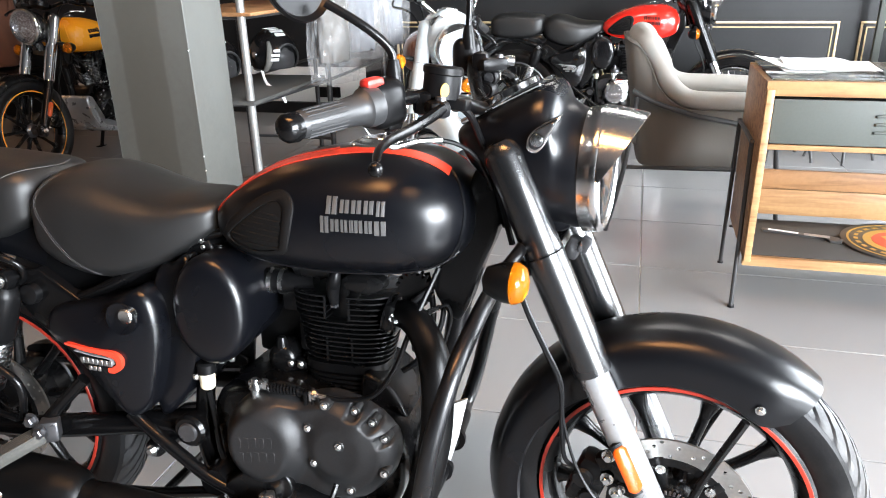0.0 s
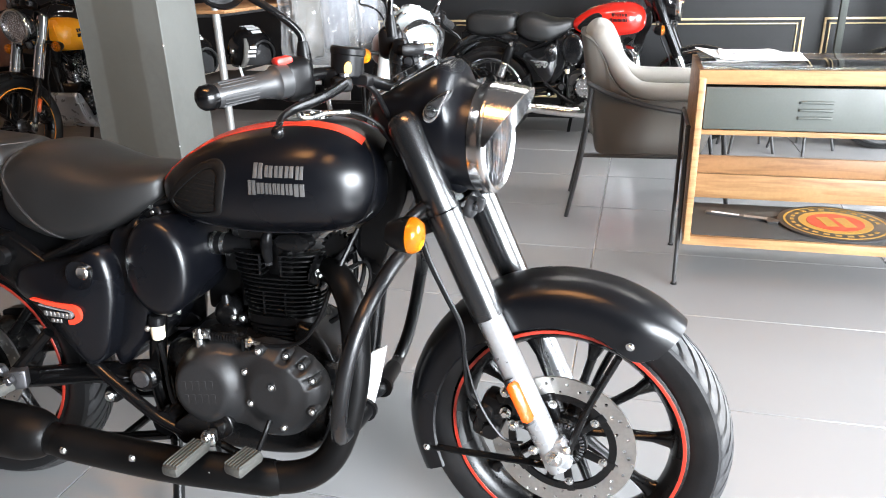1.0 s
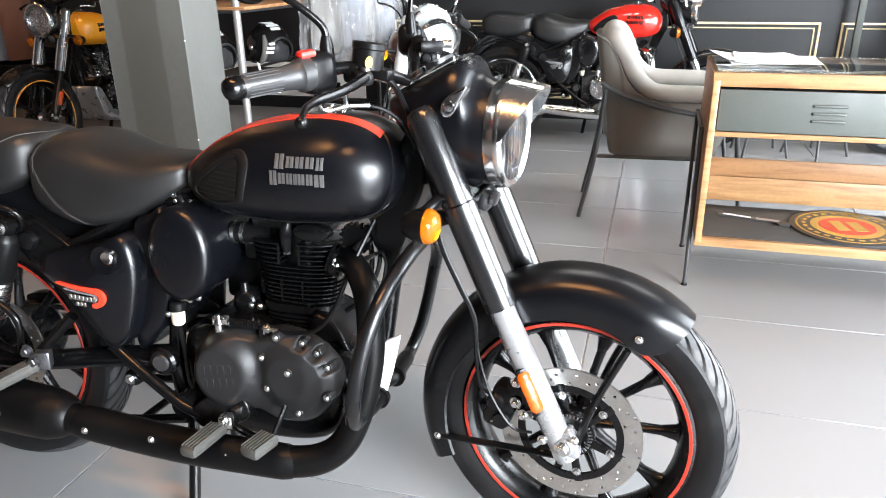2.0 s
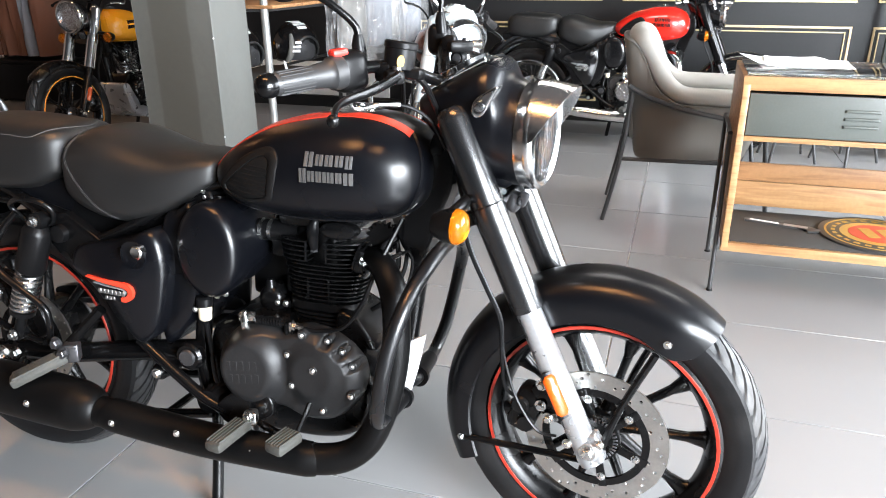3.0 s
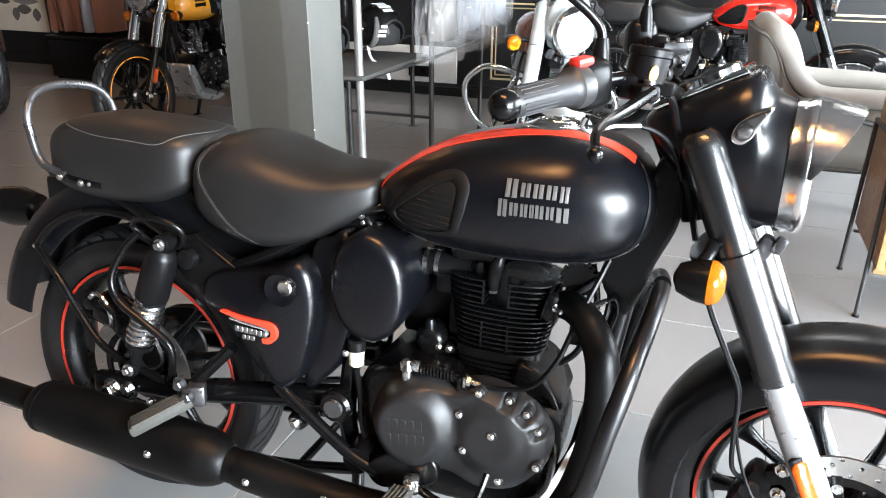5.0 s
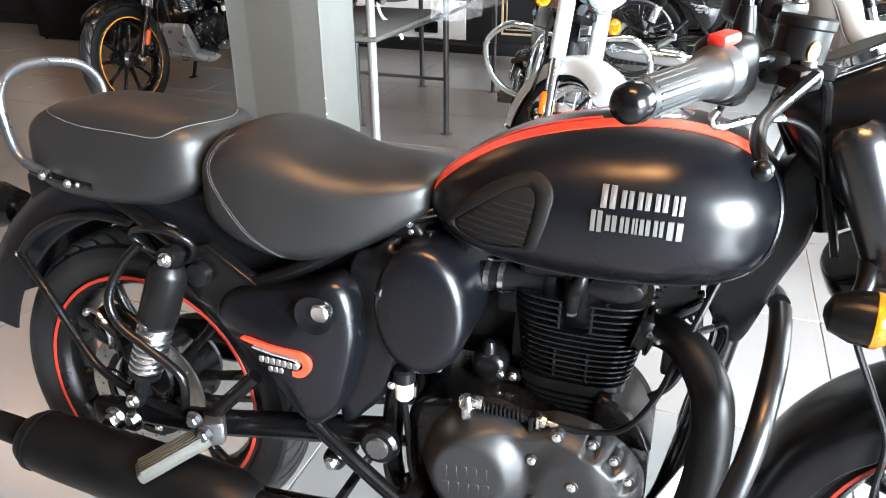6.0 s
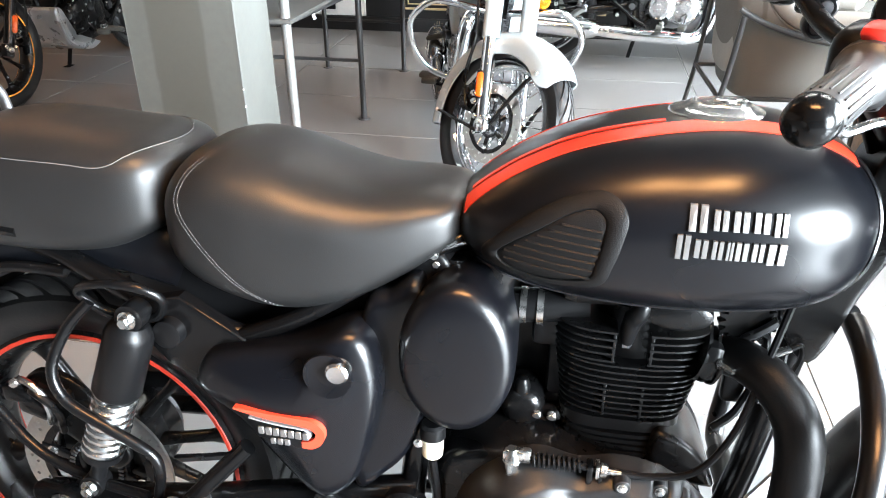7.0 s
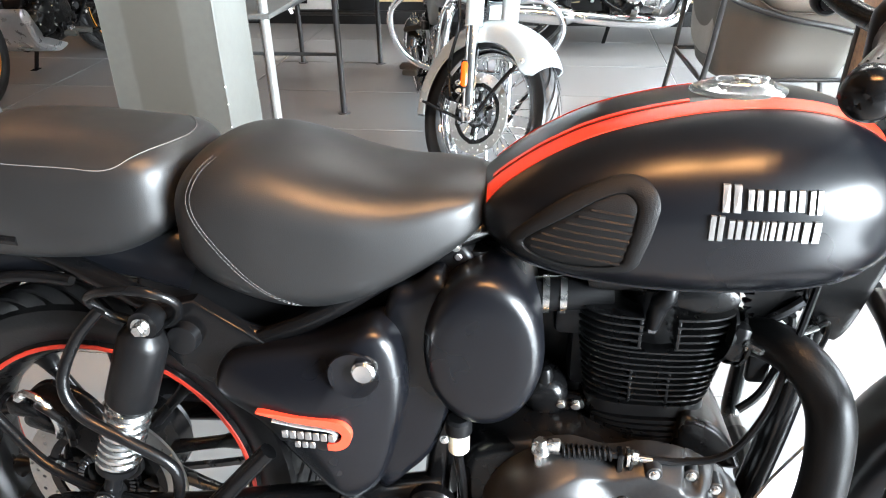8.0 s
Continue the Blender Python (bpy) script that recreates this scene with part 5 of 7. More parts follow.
        for p, w in zip(rows, wide):
            ring = []
            zc, hz = (p.y + p.z) / 2, (p.z - p.y) / 2
            for j in range(48):
                a = 2 * math.pi * j / 48
                c, d = math.cos(a), math.sin(a)
                e = 0.8 + 0.2 * min(1.0, max(0.0, (p.x - 1.075) / 0.045))
                hw = w.x * (1 - 0.16 * max(0.0, d) ** 2 * (0.4 if p.x > 1.12 else 1.0))
                if d > 0:
                    e = 0.55 + 0.45 * min(1.0, max(0.0, (p.x - 1.085) / 0.045))  # a crisp edge round the flat instrument deck
                ring.append(Vector((p.x - hz * d * 0.03, hw * abs(c) ** e * (1 if c > 0 else -1), zc + hz * abs(d) ** e * (1 if d > 0 else -1))))
            secs.append(ring)
        nc = part("headlamp_nacelle", rings(secs), opt["shell"], B, m=S)
        part("nacelle_chin", slab([(1.045, 0.93), (1.125, 0.90), (1.142, 0.850), (1.120, 0.826), (1.098, 0.838), (1.07, 0.87)], 0.060, -0.060, 0.02), opt["shell"], nc, m=S)
        dash = part("instrument", merged(lathe([(0, 0.052), (0.012, 0.052), (0.014, 0.046)], 36, "z"), ), "chrome", nc, m=S @ pose(1.020, 0, 1.044, 0, -27, 0))
        part("dial", lathe([(0.0135, 0.044), (0.0145, 0.043)], 36, "z"), "plastic", dash, m=S @ pose(1.020, 0, 1.044, 0, -27, 0))
        part("dash_plate", rbox(0.150, 0.112, 0.010, (0, 0, 0), 0.004), "chrome", nc, m=S @ pose(1.012, 0, 1.037, 0, -27, 0))
        for s in (-1, 1):
            drop = [(1.072, 0.978), (1.086, 0.970), (1.100, 0.981), (1.109, 1.001), (1.124, 1.029), (1.096, 1.016), (1.077, 1.000)]
            pl = part("pilot_lamp", slab(drop, s * 0.085, s * 0.109, 0.004), "dull_chrome", nc, m=S)
            part("pilot_inset", slab([(1.092 + (x - 1.092) * 0.74, 0.995 + (z - 0.995) * 0.74) for x, z in drop], s * 0.100, s * 0.1105, 0.002), "gunmetal", pl, m=S)
            part("pilot_lens", lathe([(s * 0.106, 0.0125), (s * 0.113, 0.012), (s * 0.118, 0.007), (s * 0.119, 0.002)], 20, at=(1.090, 0, 0.992)), "lens", pl, m=S)
            part("pilot_bulb", lathe([(s * 0.110, 0.010), (s * 0.1125, 0.006)], 16, at=(1.090, 0, 0.992)), "lamp_head", pl, m=S)
    else:
        nc = part("headlamp_shell", lathe([(1.155, 0.094), (1.13, 0.098), (1.09, 0.088), (1.05, 0.060), (1.035, 0.02)], 36, "x", (0, 0, 0.92)), opt["shell"], B, m=S)
        part("instrument", lathe([(0, 0.050), (0.03, 0.054), (0.04, 0.048)], 30, "z"), "plastic", B, m=S @ pose(1.03, 0, 1.03, 0, -20, 0))
    rim_x = 1.148
    part("headlamp_rim", lathe([(rim_x + 0.002, 0.0990), (rim_x + 0.004, 0.1015), (rim_x + 0.018, 0.1025), (rim_x + 0.022, 0.1050), (rim_x + 0.030, 0.1060), (rim_x + 0.036, 0.1035), (rim_x + 0.040, 0.097), (rim_x + 0.036, 0.090), (rim_x + 0.010, 0.088), (rim_x + 0.004, 0.095)], 64, "x", (0, 0, 0.928), closed=True), "dull_chrome", nc, m=S)
    part("reflector_bowl", lathe([(rim_x + 0.010, 0.089), (rim_x - 0.02, 0.075), (rim_x - 0.045, 0.045), (rim_x - 0.055, 0.012)], 40, "x", (0, 0, 0.928)), "lamp_head", nc, m=S)
    part("bulb", lathe([(rim_x - 0.05, 0.009), (rim_x - 0.01, 0.010), (rim_x - 0.002, 0.006)], 16, "x", (0, 0, 0.928)), "dull_chrome", nc, m=S)
    gl = part("headlamp_glass", lathe([(rim_x + 0.034, 0.090), (rim_x + 0.038, 0.080), (rim_x + 0.042, 0.055), (rim_x + 0.044, 0.020), (rim_x + 0.0445, 0.004)], 40, "x", (0, 0, 0.928)), "lens", nc, m=S)
    gl.visible_shadow = False
    part("glass_flutes", merged(*[tube([(rim_x + 0.029 + 0.008 * (1 - (y / 0.08) ** 2), y, 0.928 - 0.075 * math.sqrt(max(0.02, 1 - (y / 0.085) ** 2))), (rim_x + 0.031 + 0.008 * (1 - (y / 0.08) ** 2), y, 0.928), (rim_x + 0.029 + 0.008 * (1 - (y / 0.08) ** 2), y, 0.928 + 0.075 * math.sqrt(max(0.02, 1 - (y / 0.085) ** 2)))], 0.0016, 5, per=5) for y in np.linspace(-0.072, 0.072, 11)]), "lens", nc, m=S).visible_shadow = False
    part("rim_screw", moved(rbox(0.02, 0.02, 0.016, (rim_x + 0.008, 0, 0.826), 0.004), Matrix()), "chrome", nc, m=S)
    if opt["peak"]:
        secs = []
        for i in range(33):
            a = radians(-88 + 176 * i / 32)
            ln = 0.062 * max(0.0, math.cos(a)) ** 0.9 + 0.001
            y0, z0 = math.sin(a), math.cos(a)
            base_p = Vector((rim_x + 0.034, 0.1050 * y0, 0.928 + 0.1050 * z0))
            tip_p = Vector((rim_x + 0.034 + ln, 0.106 * y0, 0.928 + 0.104 * z0 - 0.010 * max(0, math.cos(a))))
            n = Vector((0, y0, z0)) * 0.0011
            mid = (base_p + tip_p) / 2 + n * 0.6
            secs.append([base_p - n, tip_p - n, tip_p + n, mid + n, base_p + n])
        part("headlamp_peak", rings(secs), "dull_chrome", nc, "chrome peak over the headlamp", m=S)

    # handlebar
    for s in (-1, 1):
        G = S @ pose(-0.030, 0.020, 0.028) if s > 0 and main else S  # the left half stands higher and further back
        if s > 0 and main:
            bar, thick = [(1.015, -0.02, 0.992), (0.978, 0.04, 0.990), (0.938, 0.12, 1.006), (0.905, 0.19, 1.044), (0.888, 0.235, 1.058), (0.832, 0.350, 1.046)], 0.0130
        else:
            bar, thick = [(0.985, 0, 1.020), (0.978, s * 0.06, 1.030), (0.955, s * 0.12, 1.050), (0.925, s * 0.17, 1.062), (0.888, s * 0.235, 1.058), (0.832, s * 0.350, 1.046)], 0.0112
        hb = part("handlebar", tube(bar, thick, 16), opt["bars"], B, m=G)
        e0, e1 = Vector((0.826, s * 0.362, 1.045)), Vector((0.882, s * 0.248, 1.057))
        d = (e1 - e0).normalized()
        part("grip", merged(tube([e0, e0 + d * 0.004, e1 - d * 0.055, e1 - d * 0.030, e1 - d * 0.022, e1 - d * 0.018, e1 - d * 0.006, e1 + d * 0.004], [0.0180, 0.0190, 0.0200, 0.0225, 0.0245, 0.0285, 0.0295, 0.0280], 28, smooth=False)), "soft_rubber", hb, m=G)
        tagged(part("grip_ribs", merged(*[moved(tube([e0 + d * 0.008, e1 - d * 0.058], 0.0012, 4, smooth=False), Matrix.Translation((Matrix.Rotation(2 * math.pi * k / 18, 3, d) @ d.orthogonal().normalized()) * 0.0195)) for k in range(18)]), "soft_rubber", hb, m=G), kind="stuff")
        part("bar_end", tube([e0 - d * 0.030, e0 - d * 0.0295, e0 - d * 0.029, e0 - d * 0.031, e0 - d * 0.027, e0 - d * 0.020, e0 - d * 0.006, e0 + d * 0.002], [0.001, 0.003, 0.0035, 0.006, 0.0145, 0.0195, 0.0208, 0.018], 24, smooth=False), opt["black"], hb, m=G)
        f0 = Vector((0.888, s * 0.232, 1.060))
        q = Matrix.Translation(f0 - d * 0.004) @ d.to_track_quat("X", "Z").to_matrix().to_4x4()
        part("switch_box", merged(moved(rbox(0.066, 0.056, 0.072, (0.012, -s * 0.010, -0.004), 0.020, seg=4), q), moved(rbox(0.03, 0.03, 0.03, (0.018, -s * 0.004, -0.030), 0.008), q)), "plastic", hb, m=G)
        part("kill_switch", moved(rbox(0.032, 0.024, 0.014, (-0.010, 0, 0.031), 0.006), q), "red_button" if s < 0 else "plastic", hb, "red kill switch" if s < 0 else "", m=G)
        pv = Vector((0.962, s * 0.186, 1.046))
        part("lever_perch", merged(rbox(0.060, 0.034, 0.026, (0.950, s * 0.178, 1.046), 0.009, (0, 0, s * 50)), rbox(0.034, 0.030, 0.036, (0.930, s * 0.172, 1.052), 0.010)), "plastic", hb, m=G)
        part("lever", merged(tube([(0.967, s * 0.192, 1.048), (0.950, s * 0.225, 1.033), (0.938, s * 0.262, 1.024), (0.931, s * 0.304, 1.019), (0.933, s * 0.342, 1.012), (0.941, s * 0.366, 0.999)], [0.0125, 0.0115, 0.0105, 0.0092, 0.0078, 0.0062], 12, flat=0.75)), "frame_black", hb, m=G)
        bm = bmesh.new()
        bmesh.ops.create_uvsphere(bm, u_segments=14, v_segments=10, radius=0.0105)
        part("lever_ball", moved(bm, Matrix.Translation((0.942, s * 0.370, 0.995))), "frame_black", hb, m=G)
        part("pivot_bolt", lathe([(0.012, 0.009), (0.018, 0.008)], 12, "z"), "gunmetal", hb, m=G @ Matrix.Translation(pv))
        if s < 0:
            mc = part("master_cylinder", merged(lathe([(0, 0.026), (0.002, 0.0285), (0.036, 0.0290), (0.038, 0.0310), (0.047, 0.0310), (0.050, 0.028)], 30, "z"), rbox(0.05, 0.03, 0.02, (0.02, 0.01, -0.004), 0.006)), "plastic", hb, m=G @ pose(0.948, -0.153, 1.056, -6, 6, 0))
            part("sight_label", lathe([(0.0262, 0.009), (0.0275, 0.0085)], 20, "x", (0, -0.004, 0.018), stretch=(0.8, 1.3)), "plaque_gold", mc, m=G @ pose(0.948, -0.153, 1.056, -6, 6, -50))
            for k in (-1, 1):
                part("bolt", lathe([(0.048, 0.004), (0.050, 0.004)], 8, "z", (0.016 * k, 0, 0)), "bolt", mc, m=G @ pose(0.948, -0.153, 1.056, -6, 6, 0))
            part("brake_hose", tube([(0.965, -0.145, 1.050), (0.985, -0.125, 1.030), (0.992, -0.095, 0.990), (1.000, -0.070, 0.94), (1.020, -0.060, 0.87), (1.040, -0.060, 0.80)], 0.0058, 8), "plastic", hb, m=G)
            part("banjo_bolt", merged(lathe([(0.0, 0.010), (0.014, 0.010), (0.016, 0.007)], 14, "y"), lathe([(-0.005, 0.006), (0.022, 0.006)], 6, "y")), "bolt", hb, m=G @ pose(0.972, -0.150, 1.046))
            part("throttle_cable", tube([(0.885, -0.205, 1.012), (0.880, -0.20, 0.992), (0.892, -0.185, 0.985), (0.925, -0.165, 0.994), (0.965, -0.135, 0.985), (0.992, -0.105, 0.955), (1.008, -0.075, 0.90)], 0.0038, 8), "plastic", hb, m=G)
            part("cable_elbow", tube([(0.882, -0.205, 1.008), (0.877, -0.202, 0.995), (0.886, -0.192, 0.986), (0.915, -0.172, 0.9925), (0.948, -0.148, 0.992)], 0.0050, 8), "bolt", hb, m=G)
        elif main:
            pod = part("switch_pod", merged(lathe([(0.200, 0.017), (0.180, 0.017), (0.176, 0.014), (0.176, 0.011), (0.178, 0.010)], 24, at=(0.944, 0, 1.020)), lathe([(0.200, 0.019), (0.172, 0.019), (0.168, 0.016), (0.168, 0.012), (0.170, 0.011)], 24, at=(0.938, 0, 0.996))), "plastic", hb, m=G)
            part("switch_button", lathe([(0.178, 0.0105), (0.173, 0.0095), (0.172, 0.003)], 20, at=(0.944, 0, 1.020)), "gunmetal", pod, m=G)
            part("switch_button", lathe([(0.170, 0.0115), (0.165, 0.0105), (0.164, 0.003)], 20, at=(0.938, 0, 0.996)), "plastic", pod, m=G)
            part("cable_elbow", tube([(0.944, 0.232, 1.010), (0.944, 0.236, 1.034), (0.954, 0.244, 1.046), (0.972, 0.255, 1.046)], [0.008, 0.009, 0.009, 0.0105], 12), "bolt", hb, m=G)
        rise = 0.070 if s > 0 and main else 0.0  # the left stem is straighter and taller
        mi = part("mirror", tube([(0.895, s * 0.200, 1.075), (0.894, s * 0.200, 1.112), (0.888 + 0.1 * rise, s * 0.204, 1.136 + 0.5 * rise), (0.858 + 0.3 * rise, s * 0.223, 1.167 + rise), (0.810, s * 0.24, 1.198 + rise)], 0.0068, 10), opt["bars"], B, m=G)
        part("stem_boot", tube([(0.896, s * 0.200, 1.072), (0.894, s * 0.200, 1.100), (0.894, s * 0.200, 1.118)], [0.0135, 0.0125, 0.0085], 14, smooth=False), "plastic", mi, m=G)
        part("mirror_head", merged(lathe([(0.0, 0.048), (0.010, 0.056), (0.004, 0.058), (-0.012, 0.050), (-0.026, 0.025), (-0.028, 0.004)], 32, "x")), opt["mirror"], mi, m=G @ pose(0.775, s * 0.255, 1.228 + rise, 0, -8, s * 20))
        # indicators
        ind = part("indicator", merged(lathe([(-0.045, 0.006), (-0.038, 0.022), (-0.015, 0.031), (0.006, 0.033)], 28, "x", (1.076, s * 0.195, 0.786)), tube([(1.072, s * 0.105, 0.818), (1.070, s * 0.150, 0.812), (1.062, s * 0.190, 0.800)], 0.0105, 12)), "plastic", B, m=S)
        part("lamp_bowl", lathe([(0.0065, 0.031), (0.0075, 0.031), (0.0070, 0.015), (0.0068, 0.003)], 24, "x", (1.076, s * 0.195, 0.786)), "lamp_head", ind, m=S)
        part("indicator_lens", lathe([(0.005, 0.0335), (0.012, 0.0325), (0.022, 0.026), (0.027, 0.012), (0.0275, 0.003)], 28, "x", (1.076, s * 0.195, 0.786)), "amber", ind, "amber ribbed lens", m=S)
    if opt["bar_guard"]:
        for s in (-1, 1):
            gd = part("crash_guard", tube([(0.990, s * 0.010, 0.690), (0.986, s * 0.070, 0.682), (0.979, s * 0.130, 0.663), (0.968, s * 0.190, 0.630), (0.957, s * 0.228, 0.585), (0.943, s * 0.246, 0.530), (0.930, s * 0.248, 0.465), (0.917, s * 0.235, 0.400), (0.904, s * 0.200, 0.350), (0.903, s * 0.155, 0.340), (0.905, s * 0.050, 0.336), (0.890, s * 0.015, 0.336)], 0.0155, 14), opt["bar_guard"], B)
            part("rubber_slider", merged(tube([(0.903, s * 0.150, 0.340), (0.905, s * 0.060, 0.336)], 0.0195, 16, smooth=False), tube([(0.905, s * 0.062, 0.336), (0.905, s * 0.050, 0.336)], 0.026, 18, smooth=False)), "plastic", gd)
    if opt.get("wide_guard"):
        for s in (-1, 1):
            part("crash_guard", tube([(0.93, s * 0.04, 0.66), (0.95, s * 0.20, 0.685), (0.95, s * 0.275, 0.68), (0.94, s * 0.345, 0.61), (0.93, s * 0.345, 0.53), (0.92, s * 0.30, 0.44), (0.90, s * 0.22, 0.385), (0.88, s * 0.10, 0.36), (0.87, s * 0.02, 0.36)], 0.014, 12, per=3), "chrome", B)
    if main:
        part("protective_sheet", slab([(x - 0.012, z) for x, z in ((0.968, 0.490), (0.937, 0.475), (0.905, 0.420), (0.875, 0.352), (0.845, 0.270), (0.790, 0.185), (0.830, 0.190), (0.866, 0.230), (0.905, 0.285), (0.932, 0.338), (0.951, 0.405))], -0.048, -0.054, 0.002, smooth=False), "white_plastic", B, "loose white plastic sheet under the engine")
    if main:
        cs = part("centre_stand", merged(tube([(0.440, -0.075, 0.240), (0.452, -0.105, 0.110), (0.462, -0.135, 0.006)], 0.0135, 14), tube([(0.440, 0.06, 0.240), (0.452, 0.08, 0.10), (0.46, 0.09, 0.03)], 0.0135, 14)), opt["black"], B)
        part("stand_foot", rbox(0.05, 0.035, 0.008, (0.464, -0.137, 0.002), 0.003), opt["black"], cs)
    if opt["bash"]:
        bs = part("sump_guard", slab([(0.90, 0.46), (0.955, 0.455), (0.93, 0.33), (0.87, 0.245), (0.70, 0.19), (0.60, 0.20), (0.60, 0.215), (0.76, 0.235), (0.86, 0.30), (0.89, 0.38)], 0.14, -0.14, 0.01), "silver", B)
        for k in range(3):
            part("guard_rib", tube([(0.945 - 0.018 * k, -0.143, 0.40), (0.915 - 0.018 * k, -0.143, 0.315), (0.86 - 0.018 * k, -0.143, 0.255), (0.74 - 0.018 * k, -0.143, 0.215)], 0.008, 8), "silver", bs)
    return B


DARK = dict(main=True, steer=-8, tank="tank_black", cover="tank_black", guard="guard_black", shell="tank_black", stripe="red", flash="red", line="rim_red", rim="engine_black", hub="engine_black",
            spokes="cast", black="frame_black", engine="engine_black", fins="engine_black", case="case_black", pipe="matte_black", slider="silver", fork="fork_black", bars="frame_black", badge="letter",
            mirror="plastic", nacelle=True, peak=True, bar_guard="guard_tube", bash=False)
BRIGHT = dict(DARK, main=False, steer=0, stripe=None, flash=None, line=None, rim="chrome", hub="gunmetal", spokes="wire", slider="chrome", fork="frame_black", engine="gunmetal", fins="gunmetal", pipe="chrome",
              bars="chrome", bar_guard=None, case="dull_chrome", mirror="chrome", cover="helmet_black", guard="helmet_black", shell="helmet_black", badge="plastic")

# ---- the room ----
X0, X1, Y0, Y1, TOP = -6.2, 5.2, -6.4, 4.76, 3.2


def structure(name, bm, mat, label=""):
    return tagged(part(name, bm, mat), label, kind="structure")


XM, YM = (X0 + X1) / 2, (Y0 + Y1) / 2
floor = structure("floor", rbox(X1 - X0 + 0.4, Y1 - Y0 + 0.4, 0.10, (XM, YM, -0.054), 0), "grout", "grey tiled showroom floor with pale joints")
structure("ceiling", rbox(X1 - X0 + 0.4, Y1 - Y0 + 0.4, 0.1, (XM, YM, TOP + 0.05), 0), "ceiling", "dark grey painted ceiling")
structure("wall_north", rbox(X1 - X0 + 0.4, 0.2, TOP, (XM, Y1 + 0.1, TOP / 2), 0), "wall_dark", "charcoal painted wall with gold mouldings")
structure("wall_west", rbox(0.2, Y1 - Y0, TOP, (X0 - 0.1, YM, TOP / 2), 0), "wall_brown", "brown panelled wall")
# the east wall holds the shop window
WZ0, WZ1 = 0.4, 3.0
WINDOWS = ((-4.25, -1.25), (0.2, 3.7))
solid = [Y0] + [y for w in WINDOWS for y in w] + [Y1]
structure("wall_east", merged(*[rbox(0.2, b - a, TOP, (X1 + 0.1, (a + b) / 2, TOP / 2), 0) for a, b in zip(solid[::2], solid[1::2])],
                              *[rbox(0.2, b - a, WZ0, (X1 + 0.1, (a + b) / 2, WZ0 / 2), 0) for a, b in WINDOWS],
                              *[rbox(0.2, b - a, TOP - WZ1, (X1 + 0.1, (a + b) / 2, (TOP + WZ1) / 2), 0) for a, b in WINDOWS]), "wall_pale", "off-white wall round two wide shop windows")
for k, (a, b) in enumerate(WINDOWS):
    structure("window_%d" % (k + 1), merged(*[rbox(0.07, 0.07, WZ1 - WZ0, (X1 + 0.06, y, (WZ0 + WZ1) / 2), 0.006) for y in np.linspace(a + 0.035, b - 0.035, 4)],
                                            rbox(0.07, b - a, 0.07, (X1 + 0.06, (a + b) / 2, WZ0 + 0.035), 0.006), rbox(0.07, b - a, 0.07, (X1 + 0.06, (a + b) / 2, WZ1 - 0.035), 0.006)), "iron", "dark metal shop window frame")
structure("wall_south", rbox(X1 - X0 + 0.4, 0.2, TOP, (XM, Y0 - 0.1, TOP / 2), 0), "wall_dark", "plain charcoal painted wall")
structure("baseboard", rbox(X1 - X0, 0.03, 0.10, (XM, Y1 - 0.018, 0.05), 0.004), "wall_dark", "dark skirting along the wall")
low = structure("trim", rbox(1.5, 0.02, 0.30, (-1.80, Y1 - 0.012, 0.255), 0.003), "wall_pale", "pale lower wall panel with a black socket plate")
part("socket_plate", rbox(0.20, 0.02, 0.09, (-1.385, Y1 - 0.028, 0.195), 0.006), "plastic", low)


def moulding(x0, x1, z0, z1):
    """A double gold bead round a wall panel."""
    bars = []
    for inset, w in ((0.0, 0.016), (0.034, 0.009)):
        a, b, c, d = x0 + inset, x1 - inset, z0 + inset, z1 - inset
        for cx, cz, sx, sz in (((a + b) / 2, d, b - a + w, w), ((a + b) / 2, c, b - a + w, w), (a, (c + d) / 2, w, d - c - w), (b, (c + d) / 2, w, d - c - w)):
            bars.append(rbox(sx, 0.014, sz, (cx, Y1 - 0.006, cz), 0.003, seg=1))
    return merged(*bars)


for x0, x1 in ((-0.75, 0.75), (0.92, 2.535), (2.685, 4.95)):
    structure("trim", moulding(x0, x1, 0.17, 0.77), "gold", "double gold moulding round a dark wall panel")
    structure("trim", moulding(x0, x1, 0.95, 2.6), "gold", "double gold moulding round a dark wall panel")
structure("post", rbox(0.045, 0.045, TOP, (2.745, 4.55, TOP / 2), 0.004), "drawer", "slim grey steel post before the wall")

def worn_column():
    """A square column whose arrises waver a little."""
    secs = []
    for i in range(81):
        z = TOP * i / 80
        w = [0.0025 * noise.noise((c, z * 5, 0)) + 0.0012 * noise.noise((c, z * 23, 4)) for c in (1.3, 5.7, 9.1, 13.9)]
        ring = []
        for k, (sx, sy) in enumerate(((-1, -1), (1, -1), (1, 1), (-1, 1))):
            x, y, e = -0.735 + sx * (0.20 + w[k]), 1.595 + sy * (0.14 + w[k]), 0.0022
            a, b = Vector((x - sx * e, y, z)), Vector((x, y - sy * e, z))
            ring += [a, b] if sx * sy > 0 else [b, a]
        secs.append(ring)
    return rings(secs)


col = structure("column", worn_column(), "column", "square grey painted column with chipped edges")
for k, z in enumerate((0.31, 0.335, 0.36, 0.44, 0.50, 0.93, 1.22, 1.47, 1.66)):
    s = 0.003 + 0.006 * abs(noise.noise((k * 1.7, 2, 0)))
    b = bmesh.new()
    bmesh.ops.create_icosphere(b, subdivisions=2, radius=1)
    for v in b.verts:
        v.co *= 0.75 + 0.5 * noise.noise(v.co * 1.8 + Vector((k, 0, 0)))
    part("plaster_chip", moved(b, Matrix.Translation((-0.5365, 1.4565, z)) @ Matrix.Diagonal((0.0035, 0.0035, s * 1.3, 1))), "chip", col)


